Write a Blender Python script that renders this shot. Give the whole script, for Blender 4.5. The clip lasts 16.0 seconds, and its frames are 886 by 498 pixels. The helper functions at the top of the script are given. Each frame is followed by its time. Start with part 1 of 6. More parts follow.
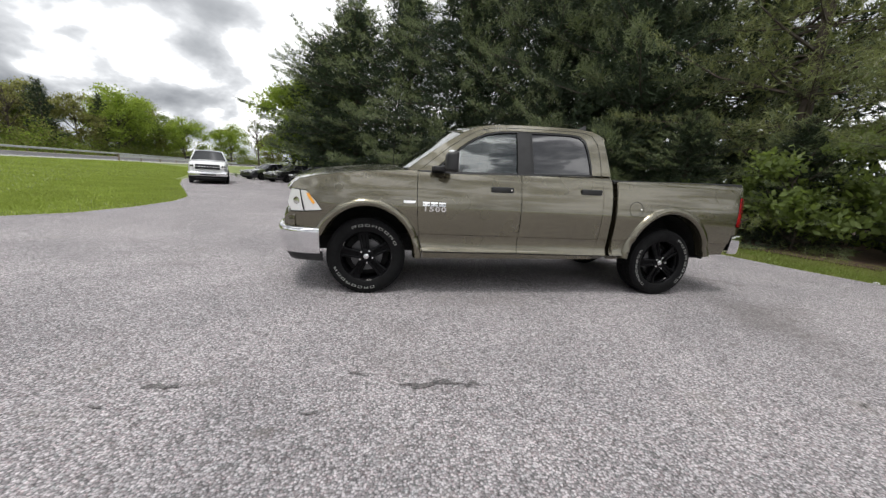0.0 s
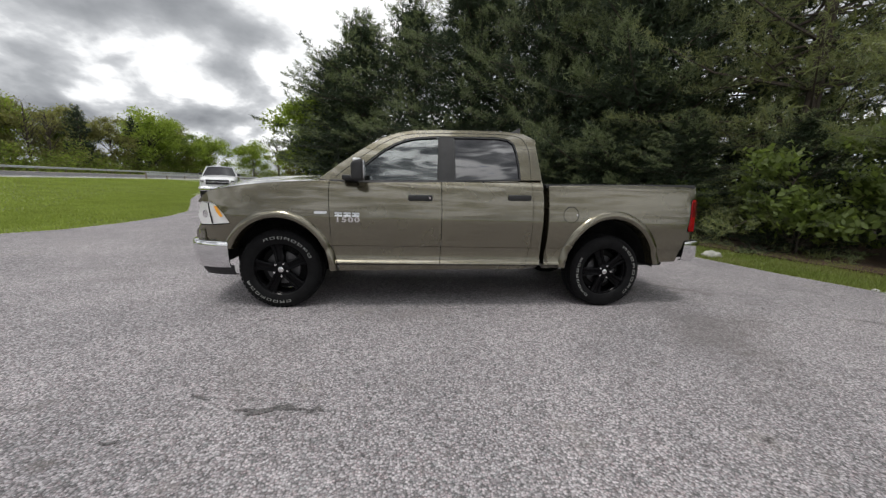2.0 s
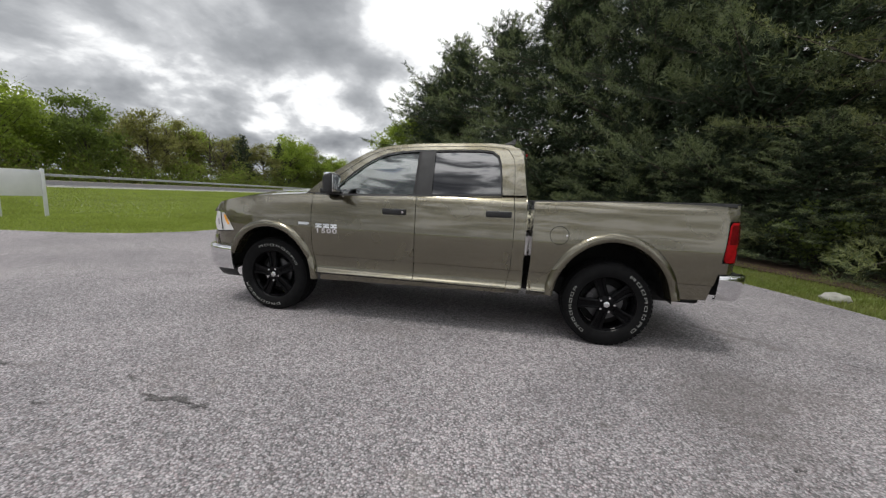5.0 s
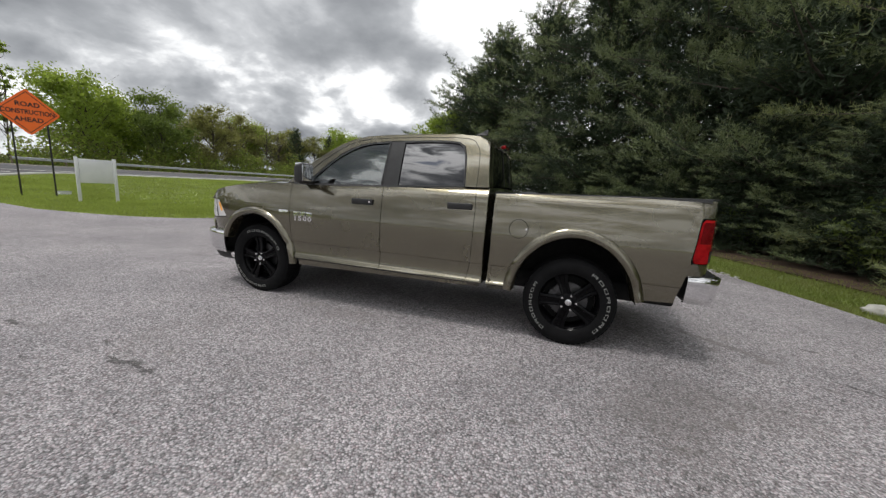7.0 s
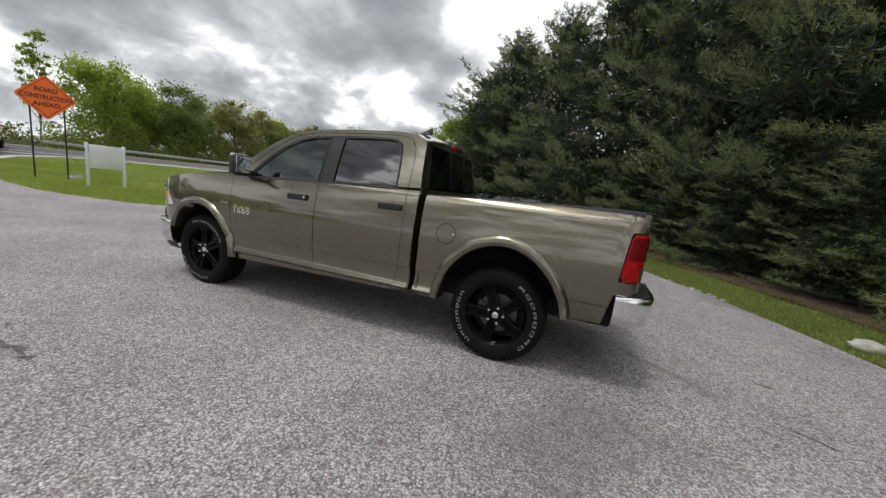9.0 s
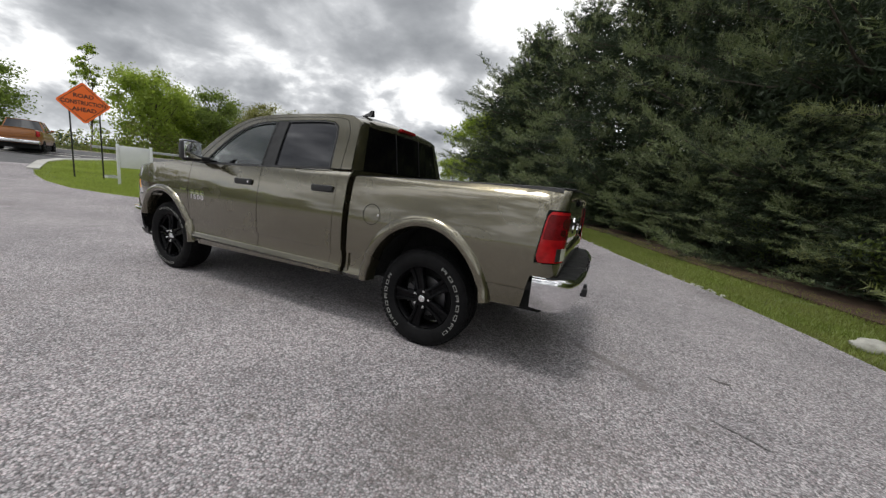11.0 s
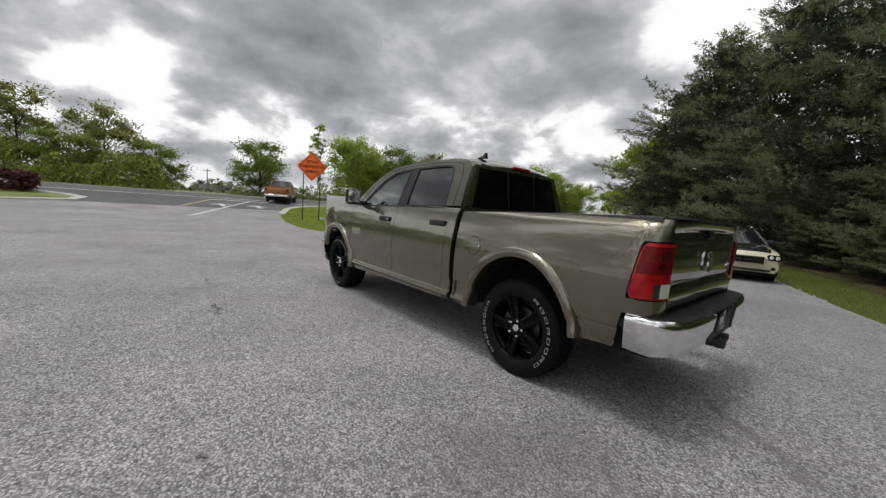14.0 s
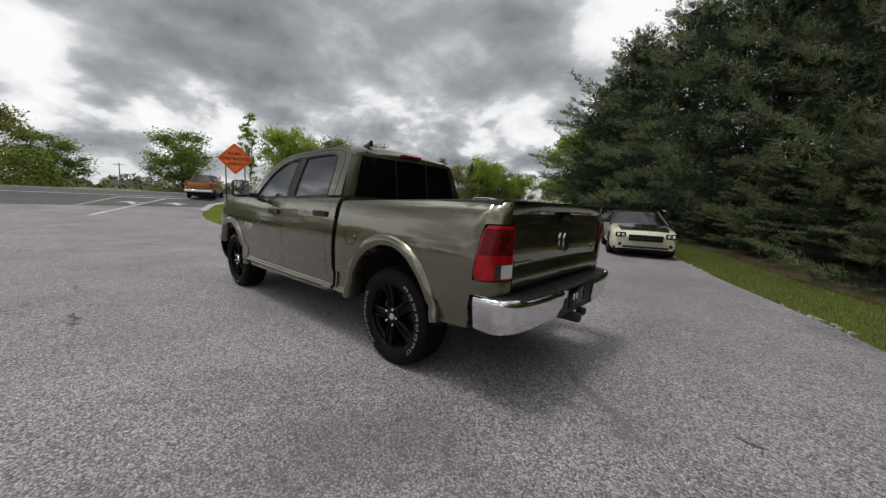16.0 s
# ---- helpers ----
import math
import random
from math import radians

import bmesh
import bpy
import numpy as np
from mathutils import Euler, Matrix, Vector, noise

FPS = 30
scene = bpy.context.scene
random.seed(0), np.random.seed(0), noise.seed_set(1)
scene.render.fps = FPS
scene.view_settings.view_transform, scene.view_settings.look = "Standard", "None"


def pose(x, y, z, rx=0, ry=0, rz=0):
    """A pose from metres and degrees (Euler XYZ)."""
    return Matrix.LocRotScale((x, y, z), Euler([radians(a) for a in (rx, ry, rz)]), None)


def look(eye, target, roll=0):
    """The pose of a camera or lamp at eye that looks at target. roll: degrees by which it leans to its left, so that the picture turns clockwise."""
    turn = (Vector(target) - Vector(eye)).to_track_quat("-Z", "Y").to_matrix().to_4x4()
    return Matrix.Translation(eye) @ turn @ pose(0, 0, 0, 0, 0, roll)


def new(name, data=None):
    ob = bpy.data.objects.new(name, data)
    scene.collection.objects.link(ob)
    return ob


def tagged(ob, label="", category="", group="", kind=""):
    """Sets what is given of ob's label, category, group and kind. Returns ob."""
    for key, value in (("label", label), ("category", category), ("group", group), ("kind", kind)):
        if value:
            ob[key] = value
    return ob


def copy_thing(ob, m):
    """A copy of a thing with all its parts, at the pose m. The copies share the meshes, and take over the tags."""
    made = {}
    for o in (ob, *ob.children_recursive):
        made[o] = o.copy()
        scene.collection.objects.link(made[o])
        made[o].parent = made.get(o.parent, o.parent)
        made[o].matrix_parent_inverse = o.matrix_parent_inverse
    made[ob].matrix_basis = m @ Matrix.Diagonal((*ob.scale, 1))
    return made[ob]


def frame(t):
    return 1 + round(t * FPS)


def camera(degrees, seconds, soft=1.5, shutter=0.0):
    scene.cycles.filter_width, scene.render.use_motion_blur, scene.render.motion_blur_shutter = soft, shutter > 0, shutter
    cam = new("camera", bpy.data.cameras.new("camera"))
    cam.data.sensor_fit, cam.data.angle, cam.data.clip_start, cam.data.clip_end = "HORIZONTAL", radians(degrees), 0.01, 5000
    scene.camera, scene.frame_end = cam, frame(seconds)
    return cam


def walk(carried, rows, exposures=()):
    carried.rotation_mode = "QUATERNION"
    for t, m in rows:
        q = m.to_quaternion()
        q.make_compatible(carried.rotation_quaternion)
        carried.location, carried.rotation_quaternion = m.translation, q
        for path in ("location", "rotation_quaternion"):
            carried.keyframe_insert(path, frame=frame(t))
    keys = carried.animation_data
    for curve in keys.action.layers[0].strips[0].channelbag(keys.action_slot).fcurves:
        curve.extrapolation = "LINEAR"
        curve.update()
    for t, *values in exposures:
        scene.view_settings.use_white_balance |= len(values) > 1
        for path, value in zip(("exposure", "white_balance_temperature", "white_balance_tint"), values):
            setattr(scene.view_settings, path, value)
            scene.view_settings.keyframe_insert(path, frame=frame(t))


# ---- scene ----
cam = camera(103.0, 16.0, soft=1.35)
PATH = [
    # seconds, eye x, y, z, turn about x, y, z
    (0.0, 0.173, -3.769, 1.302, 78.33, -3.47, -9.21),
    (0.5, 0.510, -3.672, 1.333, 77.80, -5.21, -11.75),
    (1.0, 0.778, -3.721, 1.325, 78.57, -3.29, -9.42),
    (1.5, 1.053, -3.794, 1.339, 78.28, -3.39, -7.32),
    (2.0, 1.274, -3.732, 1.344, 79.53, -1.87, -6.04),
    (2.5, 1.493, -3.718, 1.377, 80.75, -0.53, -2.85),
    (3.0, 1.778, -3.793, 1.353, 79.89, -4.14, 4.02),
    (3.5, 1.962, -3.721, 1.345, 80.31, -1.87, 4.35),
    (4.0, 2.095, -3.584, 1.384, 81.92, -4.83, 5.88),
    (4.5, 2.287, -3.527, 1.384, 82.14, -2.43, 6.63),
    (4.7, 2.404, -3.536, 1.370, 81.91, -2.25, 8.39),
    (6.8, 3.314, -3.348, 1.400, 80.36, -3.17, 15.15),
    (7.0, 3.373, -3.352, 1.396, 79.99, -3.33, 17.93),
    (7.5, 3.488, -3.253, 1.376, 79.82, -2.31, 20.60),
    (8.0, 3.604, -3.103, 1.407, 80.94, -5.09, 20.84),
    (8.5, 3.805, -3.000, 1.416, 80.92, -4.14, 19.70),
    (9.0, 4.071, -2.925, 1.429, 80.37, -6.25, 20.75),
    (9.2, 4.144, -2.877, 1.439, 79.84, -5.55, 20.56),
    (11.3, 4.902, -2.449, 1.348, 80.09, -5.74, 26.66),
    (11.5, 4.914, -2.388, 1.353, 80.86, -5.79, 27.63),
    (12.0, 4.928, -2.271, 1.354, 80.13, -4.91, 29.45),
    (12.5, 4.959, -2.214, 1.364, 81.25, -3.06, 32.49),
    (13.0, 5.117, -2.178, 1.370, 82.09, -6.14, 40.53),
    (13.5, 5.229, -2.270, 1.387, 83.29, -5.47, 46.86),
    (14.0, 5.350, -2.404, 1.373, 83.47, -4.12, 50.00),
    (14.5, 5.486, -2.497, 1.382, 82.58, -2.11, 51.70),
    (15.0, 5.658, -2.283, 1.394, 84.57, -2.96, 48.43),
    (15.5, 5.784, -2.089, 1.397, 83.52, -2.65, 43.75),
    (16.0, 5.778, -1.903, 1.380, 82.63, -2.66, 41.69),
]
EXPOSURES = [(0.0, 0.54), (1.0, 0.34), (2.0, 0.20), (4.5, 0.17), (7.5, 0.21), (12.0, 0.23), (14.0, 0.08), (16.0, -0.10)]
walk(cam, [(t, pose(x, y, z, rx, ry, rz)) for t, x, y, z, rx, ry, rz in PATH], EXPOSURES)

# ---- sky, sun ----
SUN_EL, SUN_AZ = 70.0, 236.0          # degrees; azimuth counted from +x towards +y
world = bpy.data.worlds.new("overcast_sky")
scene.world = world
world.use_nodes = True
wn, wl = world.node_tree.nodes, world.node_tree.links
wn.clear()

sky = wn.new("ShaderNodeTexSky")
sky.sky_type, sky.sun_disc = "NISHITA", False
sky.sun_elevation, sky.sun_rotation = radians(SUN_EL), radians(90 - SUN_AZ)
wco = wn.new("ShaderNodeTexCoord")
wsep = wn.new("ShaderNodeSeparateXYZ")
wl.new(wco.outputs["Generated"], wsep.inputs[0])


def wmath(op, a, b=None, clamp=False):
    n = wn.new("ShaderNodeMath")
    n.operation, n.use_clamp = op, clamp
    for i, v in enumerate((a, b)):
        if v is None:
            continue
        if isinstance(v, (int, float)):
            n.inputs[i].default_value = v
        else:
            wl.new(v, n.inputs[i])
    return n.outputs[0]


# the direction drawn towards a flat cloud layer, so that clouds flatten towards the horizon
wcomb = wn.new("ShaderNodeCombineXYZ")
wden = wmath("ADD", wmath("MAXIMUM", wsep.outputs[2], 0.0), 0.62)
for k in (0, 1):
    wl.new(wmath("DIVIDE", wsep.outputs[k], wden), wcomb.inputs[k])
wl.new(wmath("MULTIPLY", wsep.outputs[2], 1.3), wcomb.inputs[2])


def wnoise(scale, detail, rough, shift, dist=0.0):
    m = wn.new("ShaderNodeMapping")
    m.inputs["Location"].default_value = shift
    wl.new(wcomb.outputs[0], m.inputs["Vector"])
    n = wn.new("ShaderNodeTexNoise")
    n.inputs["Scale"].default_value, n.inputs["Detail"].default_value = scale, detail
    n.inputs["Roughness"].default_value, n.inputs["Distortion"].default_value = rough, dist
    wl.new(m.outputs[0], n.inputs["Vector"])
    return n.outputs["Fac"]


def wramp(fac, *stops):
    r = wn.new("ShaderNodeValToRGB")
    while len(r.color_ramp.elements) < len(stops):
        r.color_ramp.elements.new(0.5)
    for e, (p, c) in zip(r.color_ramp.elements, stops):
        e.position, e.color = p, (*c, 1)
    wl.new(fac, r.inputs[0])
    return r.outputs[0]


def wmix(fac, a, b):
    m = wn.new("ShaderNodeMix")
    m.data_type = "RGBA"
    wl.new(fac, m.inputs["Factor"])
    wl.new(a, m.inputs["A"])
    wl.new(b, m.inputs["B"])
    return m.outputs["Result"]


def toward(az, el, power):
    """How nearly the direction points at an azimuth and a height above the horizon, in degrees."""
    d = wn.new("ShaderNodeVectorMath")
    d.operation = "DOT_PRODUCT"
    wl.new(wco.outputs["Generated"], d.inputs[0])
    d.inputs[1].default_value = (math.cos(radians(el)) * math.cos(radians(az)), math.cos(radians(el)) * math.sin(radians(az)), math.sin(radians(el)))
    return wmath("POWER", wmath("MAXIMUM", d.outputs["Value"], 0.0), power)


# clouds glow towards the veiled sun
glow = wmath("MULTIPLY", toward(SUN_AZ, SUN_EL, 6.0), 4.2)
broad = wnoise(1.3, 4, 0.45, (3.3, 1.9, 0.4), 0.2)
fine = wnoise(3.4, 7, 0.50, (7.1, 4.2, 0.9), 0.15)
wisp = wnoise(8.5, 5, 0.55, (1.7, 8.3, 0.2), 0.3)
puff = wnoise(6.5, 6, 0.5, (2.2, 5.1, 3.3), 0.25)
torn = wnoise(6.5, 6, 0.55, (9.4, 0.7, 1.6), 0.8)
lowly = wmath("MULTIPLY", wmath("SUBTRACT", 1.0, wmath("MULTIPLY", wmath("SUBTRACT", wsep.outputs[2], 0.05), 3.0, True)), wmath("SUBTRACT", puff, 0.5))
south = wmath("MULTIPLY", toward(268, 42, 3.0), wmath("ADD", wmath("MULTIPLY", wmath("SUBTRACT", torn, 0.5), 1.6), 0.085))
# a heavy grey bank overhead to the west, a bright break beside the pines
high = wmath("MULTIPLY", wmath("MULTIPLY", wmath("SUBTRACT", wsep.outputs[2], 0.20), 4.0, True), toward(152, 34, 6.0))
bank = wmath("ADD", wmath("MULTIPLY", high, 0.108), wmath("ADD", wmath("MULTIPLY", toward(118, 16, 40.0), 0.09), wmath("MULTIPLY", toward(172, 20, 40.0), 0.06)))
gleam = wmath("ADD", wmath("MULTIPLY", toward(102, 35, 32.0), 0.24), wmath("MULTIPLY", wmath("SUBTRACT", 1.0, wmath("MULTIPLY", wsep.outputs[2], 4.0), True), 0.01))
extra = wmath("ADD", wmath("MULTIPLY", lowly, 0.85), south)
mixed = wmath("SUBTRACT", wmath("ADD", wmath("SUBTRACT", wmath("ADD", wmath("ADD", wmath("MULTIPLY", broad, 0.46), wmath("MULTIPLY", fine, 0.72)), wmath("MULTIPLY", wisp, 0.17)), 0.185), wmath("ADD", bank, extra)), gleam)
cloud = wramp(mixed, (0.40, (0.82, 0.825, 0.83)), (0.465, (0.70, 0.71, 0.72)), (0.51, (0.45, 0.462, 0.48)), (0.58, (0.30, 0.312, 0.33)), (0.76, (0.135, 0.145, 0.16)))
lit = wn.new("ShaderNodeVectorMath")
lit.operation = "SCALE"
wl.new(cloud, lit.inputs[0])
wbw = wn.new("ShaderNodeRGBToBW")
wl.new(cloud, wbw.inputs[0])
wl.new(wmath("ADD", 1.0, wmath("MULTIPLY", glow, wmath("POWER", wbw.outputs[0], 3.0))), lit.inputs["Scale"])
cloud = lit.outputs[0]
gap = wramp(mixed, (0.19, (0.8, 0.8, 0.8)), (0.27, (0, 0, 0)))
skyb = wn.new("ShaderNodeVectorMath")
skyb.operation = "SCALE"
skyb.inputs["Scale"].default_value = 0.11
wl.new(sky.outputs[0], skyb.inputs[0])
deck = wmix(gap, cloud, skyb.outputs[0])
haze = wn.new("ShaderNodeRGB")
haze.outputs[0].default_value = (0.50, 0.52, 0.54, 1)
low = wramp(wsep.outputs[2], (0.0, (0.75, 0.75, 0.75)), (0.09, (0, 0, 0)))
deck = wmix(low, deck, haze.outputs[0])
wbg = wn.new("ShaderNodeBackground")
wbg.inputs["Strength"].default_value = 1.25
wl.new(deck, wbg.inputs["Color"])
wout = wn.new("ShaderNodeOutputWorld")
wl.new(wbg.outputs[0], wout.inputs["Surface"])

sun = bpy.data.lights.new("sun", "SUN")
sun.energy, sun.angle, sun.color = 1.0, radians(12), (1.0, 0.97, 0.92)
sun_ob = new("sun", sun)
sun_dir = Vector((math.cos(radians(SUN_EL)) * math.cos(radians(SUN_AZ)), math.cos(radians(SUN_EL)) * math.sin(radians(SUN_AZ)), math.sin(radians(SUN_EL))))
sun_ob.matrix_world = look(sun_dir * 60, (0, 0, 0))

# ---- materials ----
def material(name, base, rough=0.5, metal=0.0, var=0.15, scale=6.0, fine=90.0, bump=0.0, coat=0.0, coat_rough=0.03, coat_ior=1.5, spec=0.5,
             trans=0.0, ior=1.5, emit=0.0, island=0.0, objrand=0.0, tint=None, rvar=0.08, through_leaf=0.0, bump_scale=None):
    """Principled material with colour variation at two scales, roughness variation and fine relief."""
    m = bpy.data.materials.new(name)
    m.use_nodes = True
    nt = m.node_tree
    N, L = nt.nodes, nt.links
    p = N["Principled BSDF"]
    p.inputs["Metallic"].default_value = metal
    p.inputs["Coat Weight"].default_value, p.inputs["Coat Roughness"].default_value = coat, coat_rough
    p.inputs["Specular IOR Level"].default_value, p.inputs["Coat IOR"].default_value = spec, coat_ior
    p.inputs["Transmission Weight"].default_value, p.inputs["IOR"].default_value = trans, ior
    co = N.new("ShaderNodeTexCoord")

    def tex(s, d=4):
        n = N.new("ShaderNodeTexNoise")
        n.inputs["Scale"].default_value, n.inputs["Detail"].default_value = s, d
        L.new(co.outputs["Object"], n.inputs["Vector"])
        return n.outputs["Fac"]

    def fade(dist, deep):
        r = N.new("ShaderNodeMapRange")
        r.interpolation_type = "SMOOTHSTEP"
        link(dist, r.inputs["Value"])
        for sock, val in (("From Min", 1.0), ("From Max", 1.8), ("To Min", deep), ("To Max", 0.0)):
            r.inputs[sock].default_value = val
        return r.outputs["Result"]

    def mix(fac, a, b, blend="MIX"):
        x = N.new("ShaderNodeMix")
        x.data_type, x.blend_type = "RGBA", blend
        for sock, v in (("Factor", fac), ("A", a), ("B", b)):
            if isinstance(v, (float, int)):
                x.inputs[sock].default_value = v
            elif isinstance(v, tuple):
                x.inputs[sock].default_value = (*v, 1)
            else:
                L.new(v, x.inputs[sock])
        return x.outputs["Result"]

    def spread(fac, lo, hi):
        r = N.new("ShaderNodeMapRange")
        r.inputs["From Min"].default_value, r.inputs["From Max"].default_value = 0.3, 0.7
        r.inputs["To Min"].default_value, r.inputs["To Max"].default_value = lo, hi
        L.new(fac, r.inputs["Value"])
        return r.outputs[0]

    dark = tuple(c * (1 - var) for c in base)
    light = tuple(min(1.0, c * (1 + var)) for c in (tint or base))
    col = mix(spread(tex(scale), 0.0, 1.0), dark, light)
    col = mix(spread(tex(fine, 2), 0.0, var * 0.8), col, tuple(c * 0.55 for c in base))
    if island:
        g = N.new("ShaderNodeNewGeometry")
        col = mix(spread(g.outputs["Random Per Island"], 0.0, island), col, tuple(min(1, c * 2.1) for c in base))
    if objrand:
        o = N.new("ShaderNodeObjectInfo")
        col = mix(spread(o.outputs["Random"], 0.0, objrand), col, tuple(c * 0.45 for c in base))
    L.new(col, p.inputs["Base Color"])
    rr = spread(tex(scale * 2.3), max(0.0, rough - rvar), min(1.0, rough + rvar))
    L.new(rr, p.inputs["Roughness"])
    if bump:
        b = N.new("ShaderNodeBump")
        b.inputs["Strength"].default_value, b.inputs["Distance"].default_value = bump, 0.01
        L.new(tex(bump_scale or fine, 5), b.inputs["Height"])
        L.new(b.outputs[0], p.inputs["Normal"])
    if emit:
        p.inputs["Emission Color"].default_value, p.inputs["Emission Strength"].default_value = (*base, 1), emit
    if through_leaf:
        t = N.new("ShaderNodeBsdfTranslucent")
        L.new(mix(0.5, col, tuple(min(1, c * 2.4) for c in (base[0] * 1.1, base[1] * 1.15, base[2] * 0.5))), t.inputs["Color"])
        ms = N.new("ShaderNodeMixShader")
        ms.inputs[0].default_value = through_leaf
        L.new(p.outputs[0], ms.inputs[1])
        L.new(t.outputs[0], ms.inputs[2])
        L.new(ms.outputs[0], N["Material Output"].inputs["Surface"])
    return m


def chip_asphalt(name, base, chips, chip_scale, stain, stain_amount, warm, blots=()):
    """Chip-sealed asphalt: single stones light and dark, patches of wear and dirt, pitted relief."""
    m = bpy.data.materials.new(name)
    m.use_nodes = True
    N, L = m.node_tree.nodes, m.node_tree.links
    p = N["Principled BSDF"]
    co = N.new("ShaderNodeTexCoord")

    def link(a, b):
        L.new(a, b)

    def noise_(s, d, r=0.5):
        n = N.new("ShaderNodeTexNoise")
        n.inputs["Scale"].default_value, n.inputs["Detail"].default_value, n.inputs["Roughness"].default_value = s, d, r
        link(co.outputs["Object"], n.inputs["Vector"])
        return n.outputs["Fac"]

    def ramp(fac, *stops):
        r = N.new("ShaderNodeValToRGB")
        while len(r.color_ramp.elements) < len(stops):
            r.color_ramp.elements.new(0.5)
        for e, (q, c) in zip(r.color_ramp.elements, stops):
            e.position, e.color = q, (*c, 1)
        link(fac, r.inputs[0])
        return r.outputs[0]

    def fade(dist, deep):
        r = N.new("ShaderNodeMapRange")
        r.interpolation_type = "SMOOTHSTEP"
        link(dist, r.inputs["Value"])
        for sock, val in (("From Min", 1.0), ("From Max", 1.8), ("To Min", deep), ("To Max", 0.0)):
            r.inputs[sock].default_value = val
        return r.outputs["Result"]

    def mix(fac, a, b, blend="MIX"):
        x = N.new("ShaderNodeMix")
        x.data_type, x.blend_type = "RGBA", blend
        for sock, v in (("Factor", fac), ("A", a), ("B", b)):
            if isinstance(v, float):
                x.inputs[sock].default_value = v
            else:
                link(v, x.inputs[sock])
        return x.outputs["Result"]

    # broken, uneven stones: the cells are pulled about by a fine noise
    jit = N.new("ShaderNodeTexNoise")
    jit.inputs["Scale"].default_value, jit.inputs["Detail"].default_value = chip_scale * 1.3, 3
    link(co.outputs["Object"], jit.inputs["Vector"])
    pull = N.new("ShaderNodeVectorMath")
    pull.operation = "MULTIPLY_ADD"
    link(jit.outputs["Color"], pull.inputs[0])
    pull.inputs[1].default_value = (0.9 / chip_scale,) * 3
    link(co.outputs["Object"], pull.inputs[2])
    v = N.new("ShaderNodeTexVoronoi")
    v.inputs["Scale"].default_value = chip_scale
    link(pull.outputs[0], v.inputs["Vector"])
    sep = N.new("ShaderNodeSeparateColor")
    link(v.outputs["Color"], sep.inputs[0])
    d, h = tuple(c * (1 - chips) for c in base), tuple(min(1.0, c * (1 + chips)) for c in base)
    stones = ramp(sep.outputs[0], (0.0, d), (0.45, base), (0.8, h), (1.0, tuple(min(1.0, c * (1 + 1.7 * chips)) for c in base)))
    v2 = N.new("ShaderNodeTexVoronoi")
    v2.inputs["Scale"].default_value = chip_scale * 0.42
    link(co.outputs["Object"], v2.inputs["Vector"])
    sep2 = N.new("ShaderNodeSeparateColor")
    link(v2.outputs["Color"], sep2.inputs[0])
    stones = mix(0.25, stones, ramp(sep2.outputs[1], (0.0, d), (0.5, base), (1.0, h)))
    # stones of grey, rosy and greenish rock
    tone = ramp(sep.outputs[2], (0.0, (1.08, 0.97, 0.97)), (0.3, (1.0, 1.0, 1.0)), (0.7, (1.0, 1.0, 1.0)), (1.0, (0.95, 1.03, 1.01)))
    stones = mix(1.0, stones, tone, "MULTIPLY")
    gaps = ramp(v.outputs["Distance"], (0.30, (1.10, 1.10, 1.10)), (0.50, (0.87, 0.87, 0.87)), (0.72, (0.46, 0.46, 0.47)))
    stones = mix(1.0, stones, gaps, "MULTIPLY")
    pits = ramp(noise_(chip_scale * 0.35, 4, 0.7), (0.30, (0.62, 0.61, 0.61)), (0.42, (1.0, 1.0, 1.0)), (0.75, (1.10, 1.10, 1.10)))
    stones = mix(1.0, stones, pits, "MULTIPLY")
    # wear and dirt
    wear = ramp(noise_(0.55, 6, 0.62), (0.36, tuple([1 - stain_amount] * 3)), (0.62, (1.08, 1.07, 1.06)))
    col = mix(1.0, stones, wear, "MULTIPLY")
    spots = ramp(noise_(1.7, 5, 0.7), (0.60, (0, 0, 0)), (0.74, (0.5, 0.5, 0.5)))
    warmc = N.new("ShaderNodeRGB")
    warmc.outputs[0].default_value = (*warm, 1)
    col = mix(spots, col, warmc.outputs[0])
    oil = ramp(noise_(0.33, 3, 0.5), (0.63, (0, 0, 0)), (0.72, (0.4, 0.4, 0.4)))
    stainc = N.new("ShaderNodeRGB")
    stainc.outputs[0].default_value = (*stain, 1)
    col = mix(oil, col, stainc.outputs[0])
    # drips and streaks, each a ragged soft blot: x, y, length, width, turn, depth
    rag = noise_(14.0, 5, 0.65)
    for bx, by, bl, bw, turn, deep in blots:
        mp = N.new("ShaderNodeMapping")
        mp.vector_type = "TEXTURE"
        mp.inputs["Location"].default_value, mp.inputs["Rotation"].default_value = (bx, by, 0), (0, 0, radians(turn))
        mp.inputs["Scale"].default_value = (bl / 2, bw / 2, 1)
        link(co.outputs["Object"], mp.inputs["Vector"])
        ln = N.new("ShaderNodeVectorMath")
        ln.operation = "LENGTH"
        link(mp.outputs[0], ln.inputs[0])
        ad = N.new("ShaderNodeMath")
        ad.operation = "MULTIPLY_ADD"
        link(rag, ad.inputs[0])
        ad.inputs[1].default_value = 1.6
        link(ln.outputs["Value"], ad.inputs[2])
        col = mix(fade(ad.outputs[0], deep), col, stainc.outputs[0])
    link(col, p.inputs["Base Color"])
    p.inputs["Roughness"].default_value = 0.86
    b = N.new("ShaderNodeBump")
    b.inputs["Strength"].default_value, b.inputs["Distance"].default_value = 0.4, 0.006
    link(v.outputs["Distance"], b.inputs["Height"])
    b.invert = True
    link(b.outputs[0], p.inputs["Normal"])
    return m


